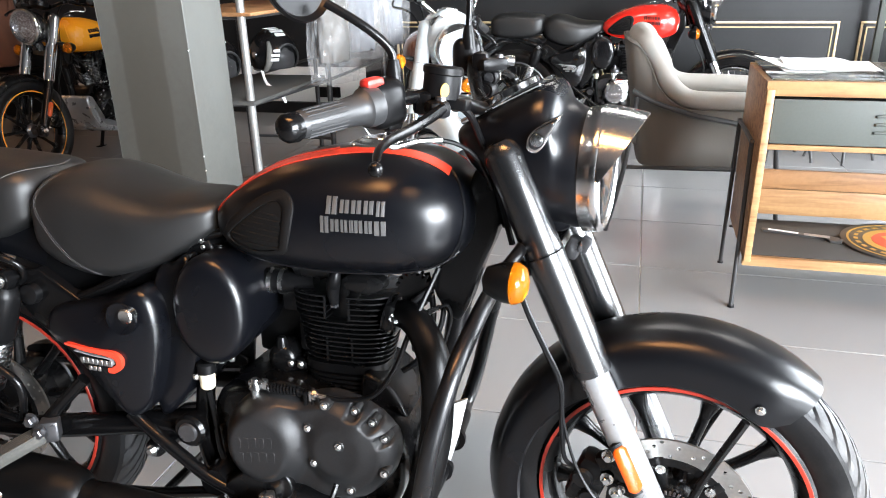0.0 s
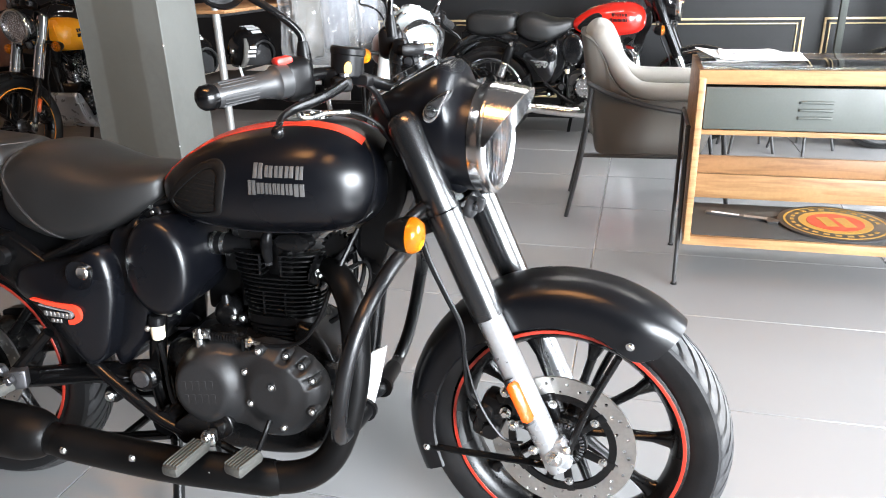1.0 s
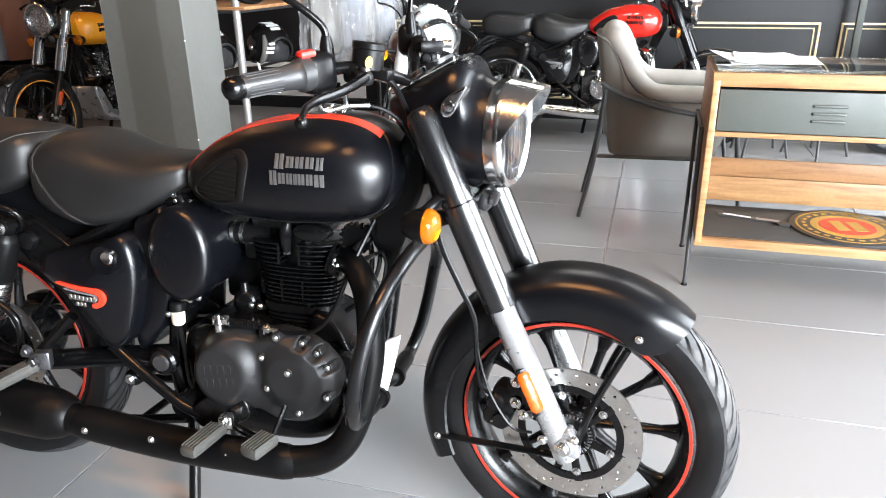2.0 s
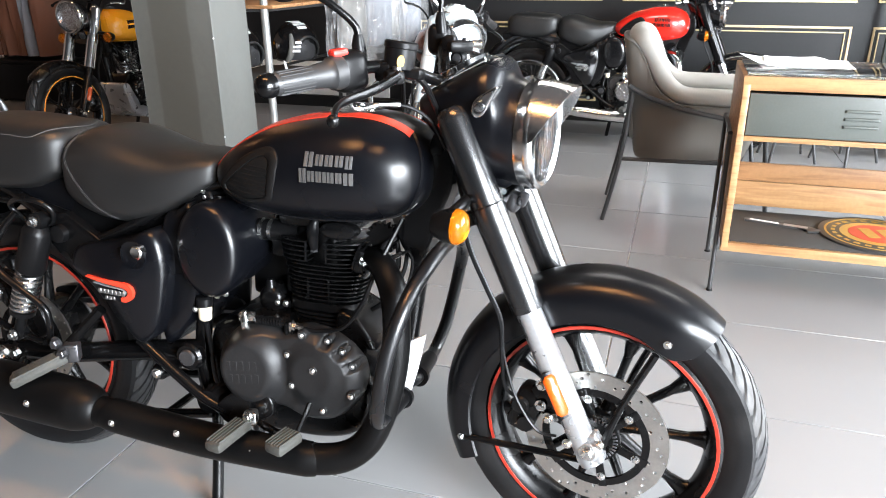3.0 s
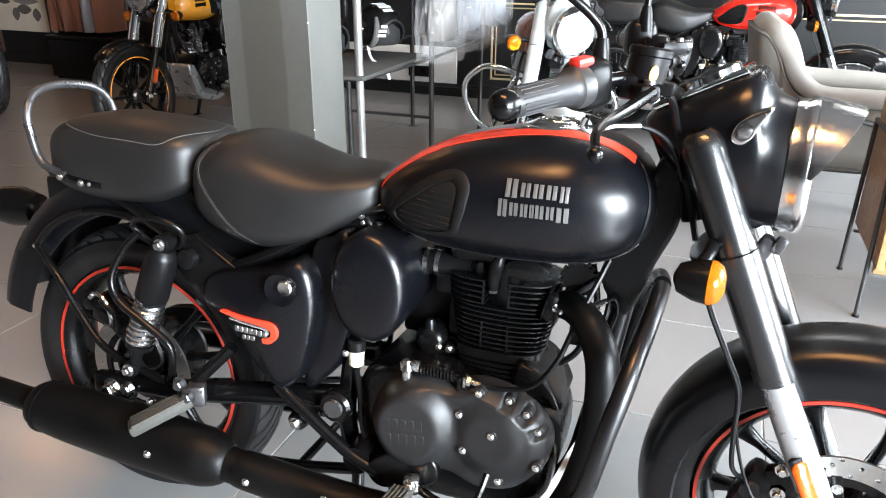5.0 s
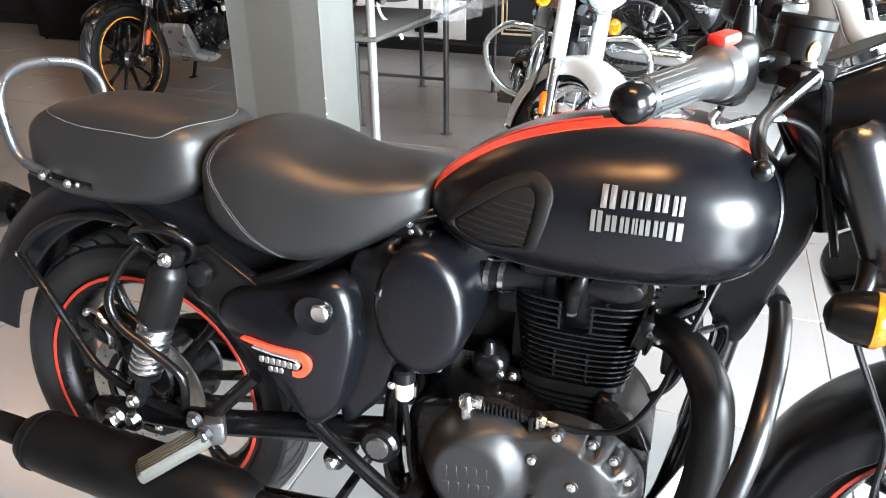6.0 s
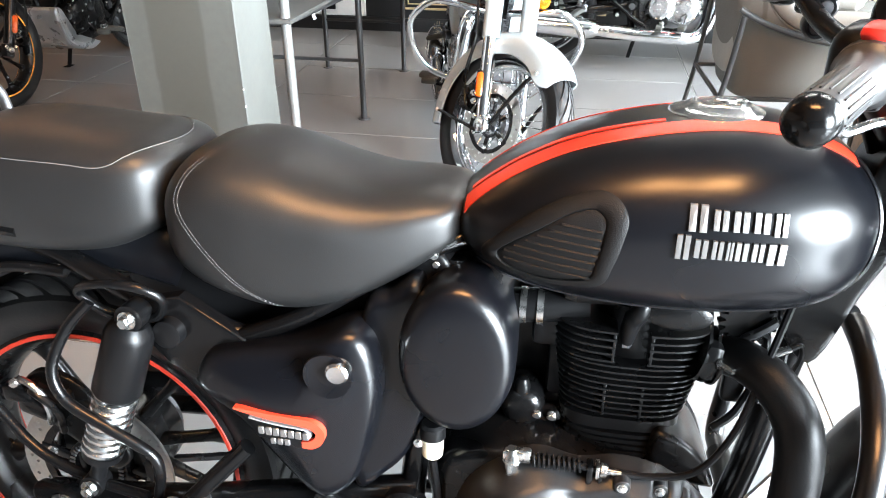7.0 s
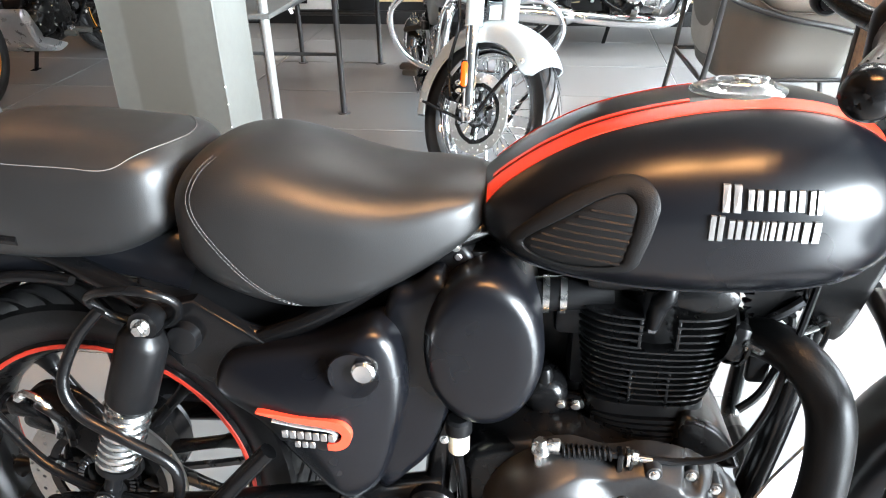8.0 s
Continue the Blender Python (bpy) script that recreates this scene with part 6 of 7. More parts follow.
def ceiling_light(x, y, group):
    c = thing("ceiling_light", pose(x, y, TOP), "round warm downlight under the ceiling", "lamp", group)
    part("housing", lathe([(0, 0.16), (-0.06, 0.16), (-0.062, 0.145), (-0.03, 0.14)], 32, "z"), "plastic", c)
    part("diffuser", lathe([(-0.031, 0.14), (-0.040, 0.138)], 32, "z"), "lamp_dim", c)


def linear_light(x, y, glow_name, tone):
    c = thing("linear_light", pose(x, y, TOP), "long %s panel lamp under the ceiling" % tone, "lamp", "linear ceiling lamps")
    part("housing", rbox(1.3, 0.46, 0.06, (0, 0, -0.03), 0.006), "plastic", c)
    part("diffuser", rbox(1.22, 0.40, 0.008, (0, 0, -0.064), 0.003), glow_name, c)


linear_light(0.80, -0.85, "lamp_warm", "warm")
# unseen fill panels, added to brighten the back of the showroom
for x in (1.0, 2.8):
    linear_light(x, 2.9, "lamp_fill", "added soft white")
for x in (-4.2, -2.4):
    ceiling_light(x, 2.6, "warm ceiling downlights")


# ---- desk, chairs and what lies on them ----
def desk():
    d = thing("display_desk", pose(1.61, 1.50, 0), "oiled wood display desk with grey-green steel drawer and glass top", "desk")
    L, D = 1.35, 0.47  # length and depth
    for y in (0.012, D - 0.012):
        part("top_rail", rbox(L, 0.024, 0.050, (L / 2, y, 0.820), 0.003), "wood_light", d)
    part("end_panel", rbox(0.022, D - 0.004, 0.64, (0.011, D / 2, 0.522), 0.003), "wood", d)
    part("end_panel", rbox(0.022, D - 0.004, 0.64, (L - 0.011, D / 2, 0.522), 0.003), "wood", d)
    part("front_stile", rbox(0.024, 0.020, 0.62, (0.014, -0.004, 0.508), 0.002), "wood_light", d)
    part("under_top", rbox(L - 0.05, D - 0.05, 0.012, (L / 2, D / 2, 0.803), 0.002), "wood", d)
    part("glass_top", rbox(L - 0.03, D - 0.03, 0.006, (L / 2, D / 2, 0.8495), 0.001), "glass", d)
    for k in range(2):
        x = 0.030 + k * 0.655
        dr = part("drawer", merged(rbox(0.645, 0.012, 0.152, (x + 0.3225, 0.006, 0.710), 0.003), rbox(0.62, D - 0.08, 0.12, (x + 0.3225, D / 2 + 0.01, 0.702), 0.002)), "drawer", d)
        for j in range(3):
            part("louvre", tube([(x + 0.318, -0.001, 0.735 - 0.027 * j), (x + 0.326, -0.0055, 0.737 - 0.027 * j), (x + 0.412, -0.0055, 0.737 - 0.027 * j), (x + 0.420, -0.001, 0.735 - 0.027 * j)], 0.0055, 8, per=3), "drawer", dr)
    part("mid_rail", rbox(L - 0.05, 0.022, 0.018, (L / 2, 0.010, 0.622), 0.002), "wood_light", d)
    part("mid_shelf", rbox(L - 0.05, D - 0.06, 0.014, (L / 2, D / 2 + 0.01, 0.617), 0.002), "wood", d)
    part("back_plank", rbox(L - 0.046, 0.018, 0.078, (L / 2, D - 0.012, 0.384), 0.002), "wood", d)
    part("back_plank", rbox(L - 0.046, 0.018, 0.108, (L / 2, D - 0.012, 0.288), 0.002), "wood_light", d)
    part("bottom_rail", rbox(L, 0.022, 0.036, (L / 2, 0.010, 0.196), 0.002), "wood_light", d)
    part("bottom_shelf", rbox(L - 0.05, D - 0.03, 0.018, (L / 2, D / 2 + 0.008, 0.196), 0.002), "wood", d)
    part("shelf_mat", rbox(L - 0.07, D - 0.06, 0.004, (L / 2, D / 2 + 0.008, 0.2085), 0.001), "mat", d)
    for x in (-0.016, L + 0.016):
        part("leg_frame", merged(tube([(x, 0.015, 0.0), (x, 0.030, 0.30), (x, 0.050, 0.60), (x, 0.075, 0.625), (x, D - 0.075, 0.625), (x, D - 0.050, 0.60), (x, D - 0.03, 0.30), (x, D - 0.015, 0.0)], 0.0085, 10, per=5)), "iron", d)
        for y in (0.015, D - 0.015):
            part("foot", lathe([(0, 0.013), (0.008, 0.012)], 14, "z", (x, y, 0)), "plastic", d)
    part("under_bar", rbox(L, 0.018, 0.010, (L / 2, D - 0.02, 0.172), 0.002), "iron", d)


desk()


def papers():
    p = thing("paper_sheet", pose(1.625, 1.60, 0.854), "loose white papers with print on the glass desk top", "paper")
    for k, (dx, dy, rz) in enumerate(((0.19, 0.17, 6), (0.22, 0.16, -3), (0.16, 0.20, 14))):
        bm = bmesh.new()
        bmesh.ops.create_grid(bm, x_segments=14, y_segments=10, size=0.5)
        for v in bm.verts:
            u, w = v.co.x, v.co.y
            v.co = Vector((u * 0.30, w * 0.24, 0.0015 * k + 0.030 * max(0, -u - 0.32 + 0.2 * w) ** 1.2 * 2 + 0.003 * noise.noise((u * 3, w * 3, k))))
        bmesh.ops.solidify(bm, geom=bm.faces[:], thickness=0.0006)
        part("sheet", bm, "paper", p, m=pose(dx, dy, 0.004 + 0.004 * k, 0, 0, rz))
    for k in range(6):
        part("print_bar", rbox(0.045 + 0.02 * (k % 3), 0.006, 0.0008, (0.13 + 0.055 * (k % 3), 0.10 + 0.05 * (k // 3), 0.0185), 0), "ink", p)


papers()


def plaque():
    p = thing("paddle_sign", pose(1.60, 1.50, 0.2115), "black paddle-shaped sign with gold and red round emblem on the shelf", "sign")
    H = 0.008
    handle = [(0.115, 0.318), (0.24, 0.285), (0.36, 0.268), (0.40, 0.235), (0.38, 0.205), (0.345, 0.212), (0.34, 0.235), (0.24, 0.262), (0.115, 0.296)]
    part("handle", moved(slab([(x, -y) for x, y in handle], 0, H, 0.002, smooth=False), pose(0, 0, 0, 90, 0, 0)), "plaque_black", p)
    part("handle_label", rbox(0.11, 0.014, 0.001, (0.19, 0.289, H + 0.0005), 0, (0, 0, -15)), "paper", p)
    part("handle_label", rbox(0.09, 0.024, 0.001, (0.305, 0.258, H + 0.0005), 0, (0, 0, -12)), "silver", p)
    c = (0.60, 0.245)
    part("disc", lathe([(0, 0.212), (H - 0.001, 0.212), (H, 0.209)], 56, "z", (c[0], c[1], 0)), "plaque_black", p)
    part("gold_ring", lathe([(H, 0.190), (H + 0.0008, 0.190), (H + 0.0008, 0.182), (H, 0.182)], 56, "z", (c[0], c[1], 0), closed=True), "plaque_gold", p)
    part("gold_field", lathe([(H, 0.135), (H + 0.0008, 0.134)], 56, "z", (c[0], c[1], 0)), "plaque_gold", p)
    part("red_field", lathe([(H + 0.0008, 0.105), (H + 0.0016, 0.104)], 48, "z", (c[0], c[1], 0)), "plaque_red", p)
    part("emblem_bar", rbox(0.045, 0.11, 0.001, (c[0] - 0.03, c[1], H + 0.0021), 0.0002, (0, 0, 12), 1), "plaque_gold", p)
    part("emblem_bar", rbox(0.045, 0.11, 0.001, (c[0] + 0.035, c[1], H + 0.0021), 0.0002, (0, 0, 12), 1), "plaque_gold", p)
    for k in range(22):
        a = 2 * math.pi * (k + 0.5) / 24
        part("letter_bar", rbox(0.022, 0.014, 0.001, (c[0] + 0.158 * math.cos(a), c[1] + 0.158 * math.sin(a), H + 0.0005), 0, (0, 0, math.degrees(a) + 90), 1), "plaque_gold", p)


plaque()


def armchair(m, group):
    """An upholstered shell chair on a dark tube frame; its own x points the way it faces."""
    c = thing("armchair", m, "grey felt armchair with curved shell on dark metal legs", "chair", group)
    # the shell: a wall that stands high at the back and falls to the arms
    half = [(0.620, 0.250, 0.600), (0.560, 0.278, 0.604), (0.450, 0.290, 0.607), (0.250, 0.296, 0.612), (0.160, 0.296, 0.648), (0.100, 0.294, 0.713), (0.060, 0.290, 0.800), (0.015, 0.278, 0.872), (-0.028, 0.240, 0.895), (-0.044, 0.165, 0.900), (-0.050, 0.060, 0.902)]
    line = spline([(x, -y, z) for x, y, z in half] + [(x, y, z) for x, y, z in half[::-1]], 5)
    secs, rim = [], []
    mid = Vector((0.30, 0, 0))
    for i, p in enumerate(line):
        t = line[min(len(line) - 1, i + 1)] - line[max(0, i - 1)]
        d = Vector((-t.y, t.x, 0)).normalized()
        o, top, th = Vector((p.x, p.y, 0)), p.z, 0.045
        foot = mid + (o - mid) * 0.76

        def up(v, z):
            return v + Vector((0, 0, z))

        secs.append([up(foot - d * 0.06, 0.322), up(foot - d * 0.020, 0.324), up(foot - d * 0.005, 0.332), up(foot, 0.350), up(foot.lerp(o, 0.30), 0.35 + 0.30 * (top - 0.35)), up(foot.lerp(o, 0.65), 0.35 + 0.62 * (top - 0.35)), up(o, top - 0.012), up(o - d * 0.006, top), up(o - d * th, top),
                     up(foot.lerp(o, 0.75) - d * th, 0.52), up(foot - d * 0.06, 0.42)])
        rim.append(up(o + d * 0.001, top - 0.004))
    part("shell", rings(secs), "fabric_tub", c, sharp=70)
    part("seam", tube(rim, 0.0032, 6, smooth=False), "fabric_dark", c)
    roll = [(0.625, 0.235, 0.628), (0.600, 0.250, 0.636), (0.450, 0.264, 0.643), (0.260, 0.268, 0.648), (0.185, 0.268, 0.680), (0.135, 0.266, 0.735), (0.098, 0.262, 0.815), (0.060, 0.245, 0.872), (0.034, 0.185, 0.886), (0.026, 0.06, 0.888)]
    part("rolled_rim", tube([(x, -y, z) for x, y, z in roll] + [(x, y, z) for x, y, z in roll[::-1]], [0.030, 0.041, 0.041, 0.041, 0.041, 0.042, 0.045, 0.052, 0.056, 0.056, 0.056, 0.056, 0.052, 0.045, 0.042, 0.041, 0.041, 0.041, 0.041, 0.030], 18, per=6), "fabric", c, "padded rolled rim of back and arms")
    part("inner_back", slab([(-0.15, 0.42), (0.15, 0.42), (0.19, 0.66), (0.20, 0.87), (-0.20, 0.87), (-0.19, 0.66)], 0, 0.05, 0.02), "fabric", c, m=pose(0.06, 0, 0, 0, 0, 90))
    part("seat_base", lathe([(0.321, 0.13), (0.323, 0.17), (0.345, 0.185), (0.36, 0.175)], 40, "z", (0.31, 0, 0), stretch=(1.10, 1.0)), "fabric_dark", c)
    part("seat_cushion", lathe([(0.36, 0.165), (0.38, 0.185), (0.45, 0.195), (0.475, 0.185), (0.485, 0.13)], 40, "z", (0.34, 0, 0), stretch=(1.12, 1.0)), "fabric", c)
    for s in (-1, 1):
        part("leg", tube([(-0.085, s * 0.215, 0.004), (-0.020, s * 0.275, 0.345), (0.012, s * 0.298, 0.665)], 0.0115, 10), "iron", c)
        part("leg", tube([(0.690, s * 0.215, 0.004), (0.635, s * 0.262, 0.345), (0.615, s * 0.272, 0.500)], 0.0115, 10), "iron", c)
        part("arm_tube", tube([(-0.008, s * 0.296, 0.690), (0.09, s * 0.304, 0.640), (0.25, s * 0.304, 0.590), (0.445, s * 0.298, 0.552), (0.615, s * 0.272, 0.500)], 0.0115, 10), "iron", c)
        part("stretcher", tube([(-0.020, s * 0.272, 0.338), (0.635, s * 0.260, 0.338)], 0.010, 8, smooth=False), "iron", c)
    part("stretcher", tube([(-0.022, -0.272, 0.336), (-0.022, 0.272, 0.336)], 0.010, 8, smooth=False), "iron", c)
    return c


armchair(pose(1.165, 2.475, 0, 0, 0, 3), "armchairs round the desk")


def stool(m):
    c = thing("low_stool", m, "low stool with thin splayed dark metal legs", "stool", "low stools behind the desk")
    part("stool_seat", lathe([(0.40, 0.15), (0.41, 0.165), (0.44, 0.165), (0.45, 0.15)], 32, "z"), "fabric_dark", c)
    for k in range(4):
        a = math.pi / 4 + k * math.pi / 2
        part("leg", tube([(0.10 * math.cos(a), 0.10 * math.sin(a), 0.40), (0.20 * math.cos(a), 0.20 * math.sin(a), 0.0)], 0.009, 8, smooth=False), "iron", c)
    return c


first_stool = stool(pose(2.12, 3.86, 0, 0, 0, 10))
copy_thing(first_stool, pose(2.47, 3.90, 0, 0, 0, 40))


# ---- helmet rack ----
def rack():
    r = thing("display_rack", pose(0, 0, 0), "grey steel tube rack with dark shelves for riding gear", "rack")
    posts = [(-0.54, 1.90), (-0.48, 2.67), (-0.49, 3.62), (-1.03, 1.92), (-1.00, 2.67), (-0.99, 3.62)]
    for i, (x, y) in enumerate(posts):
        p = part("post", tube([(x, y, 0.0), (x, y, 1.75)], 0.019 if i == 0 else 0.015, 14, smooth=False), "grey_post" if i == 0 else "iron", r)
        part("foot_plate", lathe([(0, 0.032), (0.006, 0.030)], 20, "z", (x, y, 0)), "iron", p)
    for a, b in ((0, 1), (1, 2), (3, 4), (4, 5), (0, 3), (1, 4), (2, 5)):
        for z in (0.63, 1.02) if b - a == 1 else (0.10, 0.63, 1.02) if a == 0 else (0.30, 0.63, 1.02):
            part("rail", tube([(*posts[a], z), (*posts[b], z)], 0.009, 8, smooth=False), "iron", r)
    part("shelf", rbox(0.52, 0.82, 0.018, (-0.765, 2.27, 0.645), 0.003), "mat", r)
    part("shelf", rbox(0.56, 1.75, 0.016, (-0.76, 2.75, 1.035), 0.003), "wood", r)


rack()


def helmet(m, label):
    h = thing("helmet", m, label, "helmet", "open face helmets on the rack")
    R = 0.128
    secs = []
    for i in range(21):
        a = radians(-34 + 124 * i / 20)
        ring = []
        for j in range(40):
            b = 2 * math.pi * j / 40
            x, y = math.cos(b), math.sin(b)
            cut = max(0.0, x - 0.45) * 1.9
            el = max(a, min(radians(60), radians(-34 + 124 * 0.0) + cut)) if a < radians(30) else a
            rr = R * math.cos(el)
            ring.append(Vector((rr * x * 1.12, rr * y * 0.95, 0.145 + R * 1.02 * math.sin(el))))
        secs.append(ring)
    part("shell", rings(secs), "helmet_black", h, sharp=70)
    part("lining", lathe([(0.075, 0.095), (0.09, 0.108), (0.15, 0.112), (0.20, 0.085)], 32, "z", (0.006, 0, 0), stretch=(1.05, 0.93)), "helmet_inner", h)
    part("edge_trim", tube(secs[0], 0.006, 8, closed=True, smooth=False), "soft_rubber", h)
    vs = []
    for i in range(13):
        a = radians(-8 + 62 * i / 12)
        vs.append([Vector((1.20 * R * math.cos(a) * math.cos(b), 1.02 * R * math.cos(a * 0.6) * math.sin(b), 0.135 + R * 1.10 * math.sin(a))) for b in [radians(-78 + 156 * j / 24) for j in range(25)]])
    bm = bmesh.new()
    g = [[bm.verts.new(p) for p in row] for row in vs]
    for i in range(12):
        for j in range(24):
            bm.faces.new((g[i][j], g[i][j + 1], g[i + 1][j + 1], g[i + 1][j]))
    bmesh.ops.solidify(bm, geom=bm.faces[:], thickness=0.002)
    part("visor", bm, "visor", h).visible_shadow = False
    for k in range(3):
        a, b = radians(-2 + 9 * k), radians(-38 + 4 * k)
        part("visor_label", moved(rbox(0.003, 0.05 - 0.008 * k, 0.014, (0, 0, 0), 0.001, seg=1), Matrix.Translation((1.215 * R * math.cos(a) * math.cos(b), 1.035 * R * math.cos(a * 0.6) * math.sin(b), 0.135 + R * 1.10 * math.sin(a))) @ Matrix.Rotation(b, 4, "Z")), "white_plastic", h)
    part("cheek_pad", tube([(0.075, -0.075, 0.215), (0.098, -0.088, 0.170), (0.092, -0.094, 0.115), (0.060, -0.098, 0.075)], [0.010, 0.016, 0.018, 0.012], 12), "fabric_dark", h)
    part("pivot", lathe([(-0.126, 0.015), (-0.134, 0.014)], 18, at=(0.02, 0, 0.155)), "dull_chrome", h)
    for k in range(4):
        a = radians(52 + 13 * k)
        part("graphic_bar", moved(rbox(0.020, 0.075 if k % 2 else 0.06, 0.004, (0, 0, 0), 0.001, seg=1), Matrix.Translation((R * 1.12 * math.cos(a) + 0.002, -0.01, 0.145 + R * 1.03 * math.sin(a))) @ Matrix.Rotation(math.pi / 2 - a, 4, "Y")), "white_plastic", h)
    part("chin_strap", tube([(0.03, -0.10, 0.075), (0.06, -0.11, 0.03), (0.11, -0.12, 0.004), (0.17, -0.10, -0.02), (0.20, -0.09, -0.08)], 0.007, 8, flat=0.3), "paper", h)


helmet(pose(-0.70, 2.47, 0.650, 0, 0, -28), "black open face helmet with white stripes and clear visor")
helmet(pose(-0.84, 2.10, 0.650, 0, 0, -20), "black open face helmet with clear visor on the shelf")


def film_bag(x, y, z0, z1, w, seed, cloth):
    """A garment on a hanger under a crumpled clear film."""
    g = thing("garment_bag", pose(x, y, 0), "hanging riding jacket under crumpled clear plastic film", "clothing", "bagged jackets on the rack")
    for name, mat, k, rows, cols in (("jacket", cloth, 0.62, 30, 40), ("film", "clear", 1.0, 44, 64)):
        secs = []
        for i in range(rows + 1):
            t = i / rows
            z = z0 + (z1 - z0) * t + (0.10 * (1 - t) if name == "jacket" else 0)
            ring = []
            for j in range(cols):
                a = 2 * math.pi * j / cols
                q = Vector((math.cos(a) * 2.2, math.sin(a) * 2.2 + seed, t * 5 + seed))
                r = 1 + 0.10 * noise.noise(q)
                if name == "film":
                    r += 0.16 * abs(noise.noise(Vector((math.cos(a) * 4 + seed, math.sin(a) * 6, t * 3.5)))) + 0.10 * abs(noise.noise(q * 2.7)) - 0.06
                ww = w * k * (1.0 if t < 0.8 else 1 - (t - 0.8) * 2.5)
                ring.append(Vector((0.11 * k * r * math.cos(a), ww / 2 * r * math.sin(a), z + 0.02 * noise.noise(q * 1.3))))
            secs.append(ring)
        o = part(name, rings(secs), mat, g, sharp=12 if name == "film" else 40)
        if name == "film":
            o.visible_shadow = False
    part("hanger", merged(tube([(0, -w * 0.35, z1 - 0.05), (0, 0, z1 + 0.05), (0, w * 0.35, z1 - 0.05)], 0.006, 8, smooth=False), tube([(0, 0, z1 + 0.05), (0, 0, z1 + 0.12)], 0.003, 6, smooth=False)), "dull_chrome", g)


for k in range(4):
    film_bag(-0.36 + 0.05 * (k % 2), 2.50 + 0.26 * k, 0.66 + 0.03 * (k % 3), 1.55, 0.40, k * 7.3, "cloth_blue" if k % 2 else "fabric_dark")
rail = thing("garment_rail", pose(0, 0, 0), "dark steel clothes rail beside the rack", "rail")
part("rail_bar", tube([(-0.34, 2.30, 1.68), (-0.34, 3.50, 1.68)], 0.011, 10, smooth=False), "iron", rail)
for y in (2.30, 3.50):
    part("rail_arm", tube([(-0.34, y, 1.68), (-0.50, y + (0.37 if y < 3 else 0.12), 1.68)], 0.009, 8, smooth=False), "iron", rail)

# ---- left end of the room: poster, hanging clothes and a dark crate ----
pb = thing("wall_poster", pose(-5.865, Y1 - 0.03, 0), "large cream poster with a dim grey picture", "poster")
part("board", rbox(0.95, 0.03, 1.6, (0, 0, 1.13), 0.004), "poster", pb)
for x, z, w, h, tone in ((0.14, 0.63, 0.34, 0.07, "grey_post"), (0.10, 0.55, 0.20, 0.10, "fabric_dark"), (-0.02, 0.50, 0.10, 0.13, "fabric_tub"), (0.26, 0.50, 0.11, 0.13, "fabric_tub"), (0.12, 0.72, 0.06, 0.14, "cloth_brown"), (-0.15, 0.62, 0.16, 0.05, "drawer")):
    part("picture_patch", slab([(x - w / 2, z), (x, z - h / 2), (x + w / 2, z), (x, z + h / 2)], -0.014, -0.018, 0.001), tone, pb)


def hung_cloth(x, y, mat, w, seed):
    c = thing("hanging_jacket", pose(x, y, 0), "brown jacket hanging on a low rail" if mat == "cloth_brown" else "grey jacket hanging on a low rail", "clothing", "jackets on the low rail")
    secs = []
    for i in range(22):
        t = i / 21
        ring = []
        for j in range(32):
            a = 2 * math.pi * j / 32
            r = 1 + 0.22 * noise.noise((math.cos(a) * 2, math.sin(a) * 2 + seed, t * 2))
            k = 1 - 0.5 * max(0, t - 0.8) * 5 * 0.6
            ring.append(Vector((w / 2 * k * r * math.cos(a), 0.20 * k * r * math.sin(a), 0.43 + 0.75 * t)))
        secs.append(ring)
    part("jacket", rings(secs), mat, c, sharp=60)
    part("hanger", tube([(0, 0, 1.16), (0, 0, 1.30)], 0.004, 6, smooth=False), "dull_chrome", c)


for k in range(5):
    hung_cloth(-4.84 + 0.125 * k, 4.40, ("cloth_brown", "cloth_brown", "cloth_brown", "cloth_blue", "cloth_brown")[k], 0.15, k * 3.1)
hr = thing("clothes_rail", pose(0, 0, 0), "dark steel clothes rail on two legs", "rail")
part("rail_bar", tube([(-5.10, 4.40, 1.30), (-4.15, 4.40, 1.30)], 0.014, 10, smooth=False), "iron", hr)
for x in (-5.10, -4.15):
    part("rail_leg", tube([(x, 4.40, 0.0), (x, 4.40, 1.30)], 0.014, 10, smooth=False), "iron", hr)
cr = thing("storage_chest", pose(-4.50, 4.33, 0), "low black storage chest under the hanging jackets", "chest")
part("chest_body", rbox(0.80, 0.38, 0.34, (0, 0, 0.19), 0.01), "plastic", cr)
part("chest_lid", rbox(0.82, 0.40, 0.035, (0, 0, 0.378), 0.008), "plastic", cr)
for x in (-0.36, 0.36):
    for y in (-0.15, 0.15):
        part("chest_foot", lathe([(0, 0.02), (0.022, 0.022)], 14, "z", (x, y, 0)), "plastic", cr)

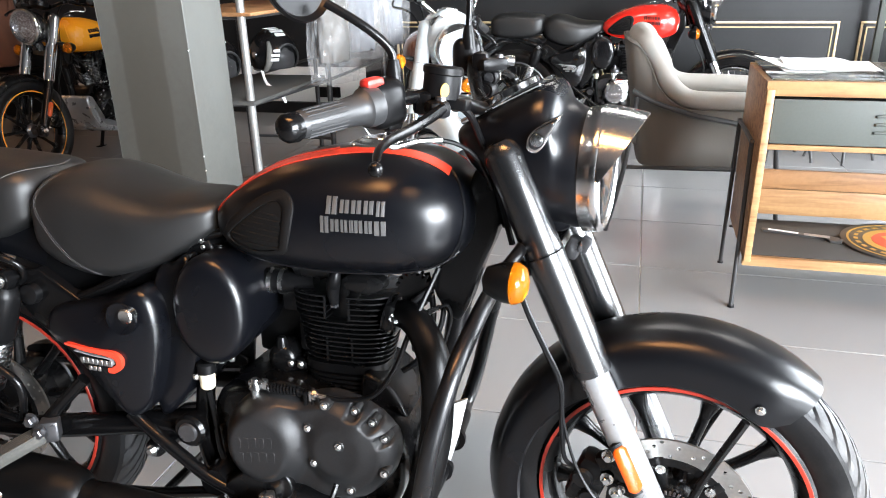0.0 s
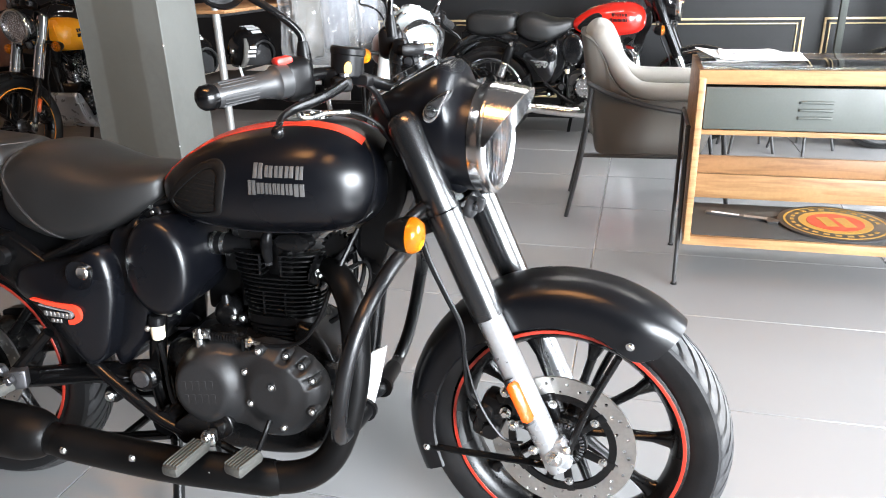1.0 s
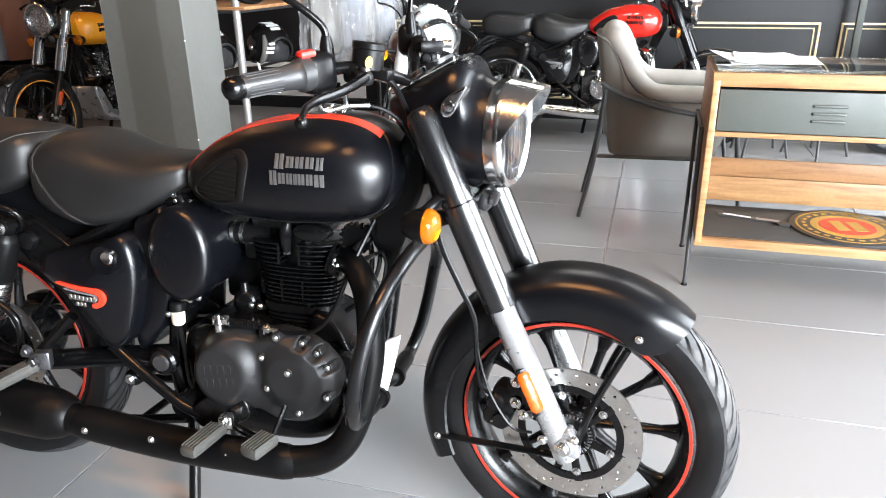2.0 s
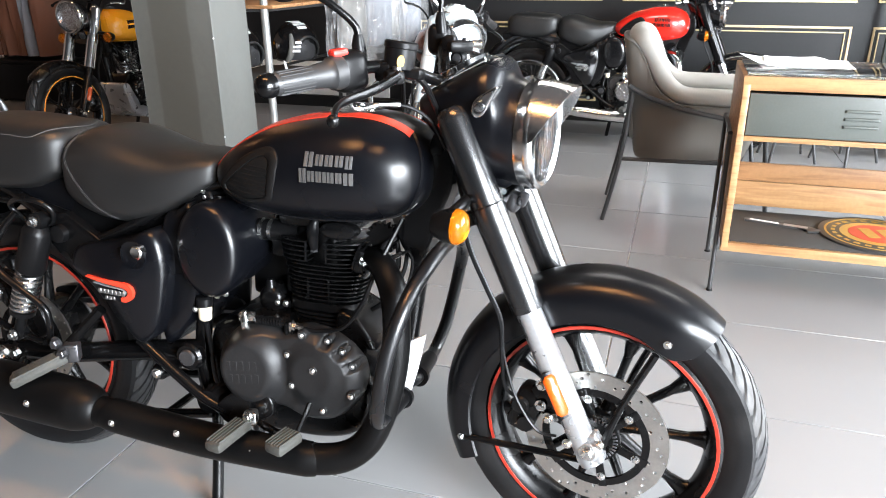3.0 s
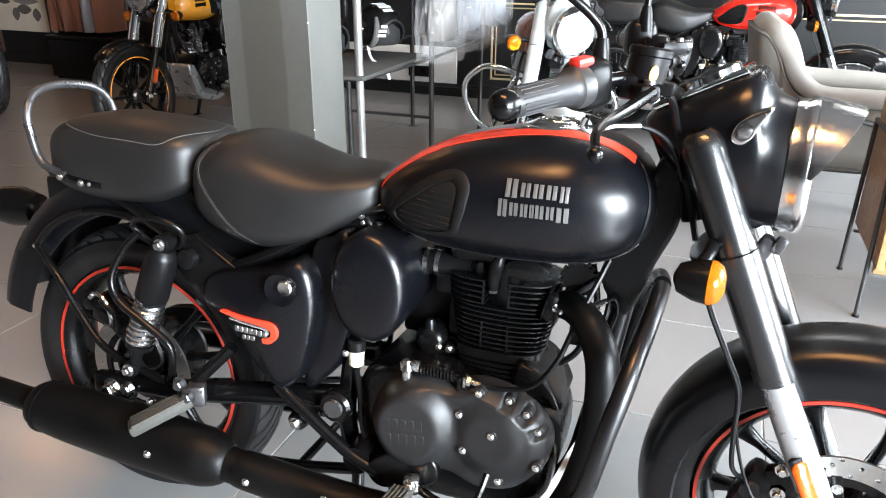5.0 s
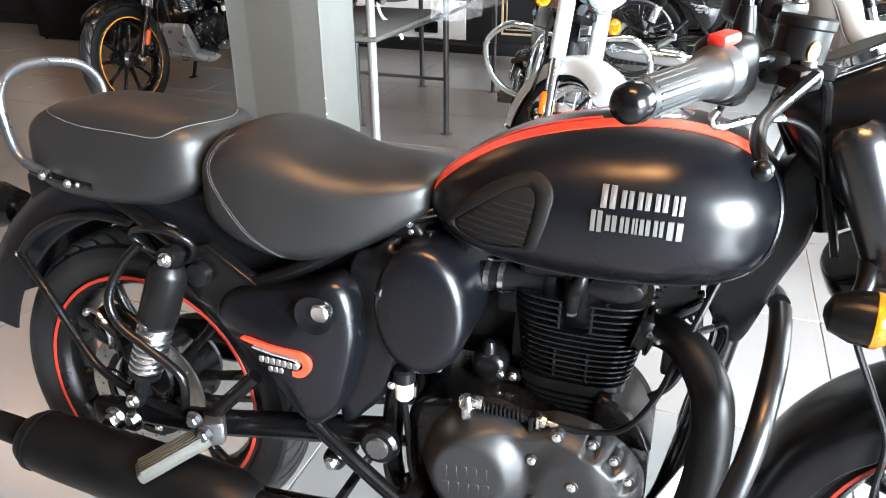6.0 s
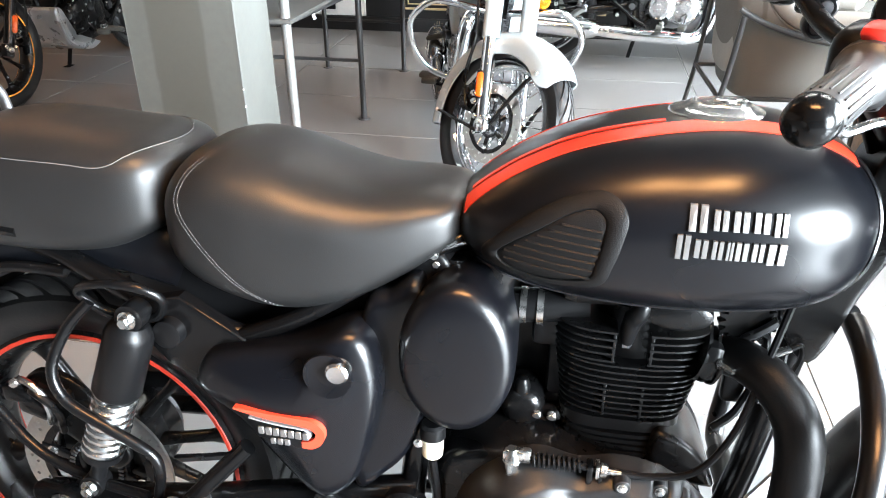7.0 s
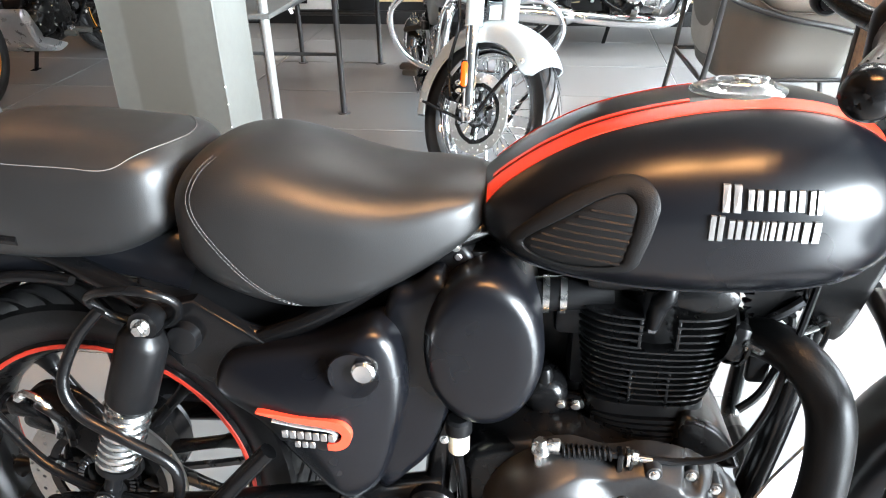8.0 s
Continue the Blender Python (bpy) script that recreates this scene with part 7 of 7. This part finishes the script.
motorcycle("satin black roadster with red tank stripe and red rim lines", pose(-0.027, -0.030, -0.010, -5.5, 0, 0.8), DARK)
motorcycle("glossy red and black roadster with wire wheels and chrome pipe", pose(0.46, 4.02, -0.010, -1.5, 0, 0), dict(BRIGHT, tank="red_glossy", steer=-6, flash="silver"))
motorcycle("white roadster with chrome guard, wire wheels and maroon tank", pose(0.025, 3.084, -0.010, -6, 0, -80), dict(BRIGHT, tank="maroon", cover="white_glossy", guard="white_glossy", shell="white_glossy", fork="white_glossy", steer=40, wide_guard=True))
motorcycle("yellow tank roadster with orange rim lines and silver sump guard", pose(-2.470, 3.815, -0.010, 0, 0, -87) @ Matrix.Diagonal((1, -1, 1, 1)), dict(BRIGHT, tank="yellow_glossy", line="orange", rim="engine_black", spokes="cast", pipe="matte_black", bars="frame_black", nacelle=False, peak=False, bash=True, slider="frame_black", fork="chrome", mirror="plastic", steer=6, guard="engine_black", engine="engine_black", case="engine_black", fins="dull_chrome", wide_guard=False, exhaust=False, disc=False, short_guard=True))
motorcycle("black roadster with wire wheels parked by the far wall", pose(-5.30, 3.20, -0.010, -5, 0, -20), dict(BRIGHT, tank="helmet_black", steer=0))
motorcycle("black roadster with wire wheels parked behind the desk", pose(4.32, 4.02, -0.010, 0, 0, 180), dict(BRIGHT, tank="helmet_black", steer=0))

# ---- floor tiles ----
tile_me = None
random.seed(4)
TX, TY = 1.2, 0.6
nx0, nx1 = math.floor((X0 - 0.06) / TX), math.ceil((X1 - 0.06) / TX)
ny0, ny1 = math.floor((Y0 - 0.04) / TY), math.ceil((Y1 - 0.04) / TY)
for i in range(nx0, nx1):
    for j in range(ny0, ny1):
        ax, bx = max(X0, 0.06 + i * TX) + 0.0022, min(X1, 0.06 + (i + 1) * TX) - 0.0022
        ay, by = max(Y0, 0.04 + j * TY) + 0.0022, min(Y1, 0.04 + (j + 1) * TY) - 0.0022
        if bx - ax < 0.02 or by - ay < 0.02:
            continue
        whole = abs(bx - ax - TX + 0.0044) < 1e-6 and abs(by - ay - TY + 0.0044) < 1e-6
        at = ((ax + bx) / 2, (ay + by) / 2, 0)
        if whole and tile_me:
            twin("tile", tile_me, Matrix.Translation(at), floor)
            continue
        t = part("tile", rbox(bx - ax, by - ay, 0.008, (0, 0, -0.004), 0.0012, seg=1), "floor_tile", floor)
        t.matrix_basis = Matrix.Translation(at)
        if whole:
            tile_me = t
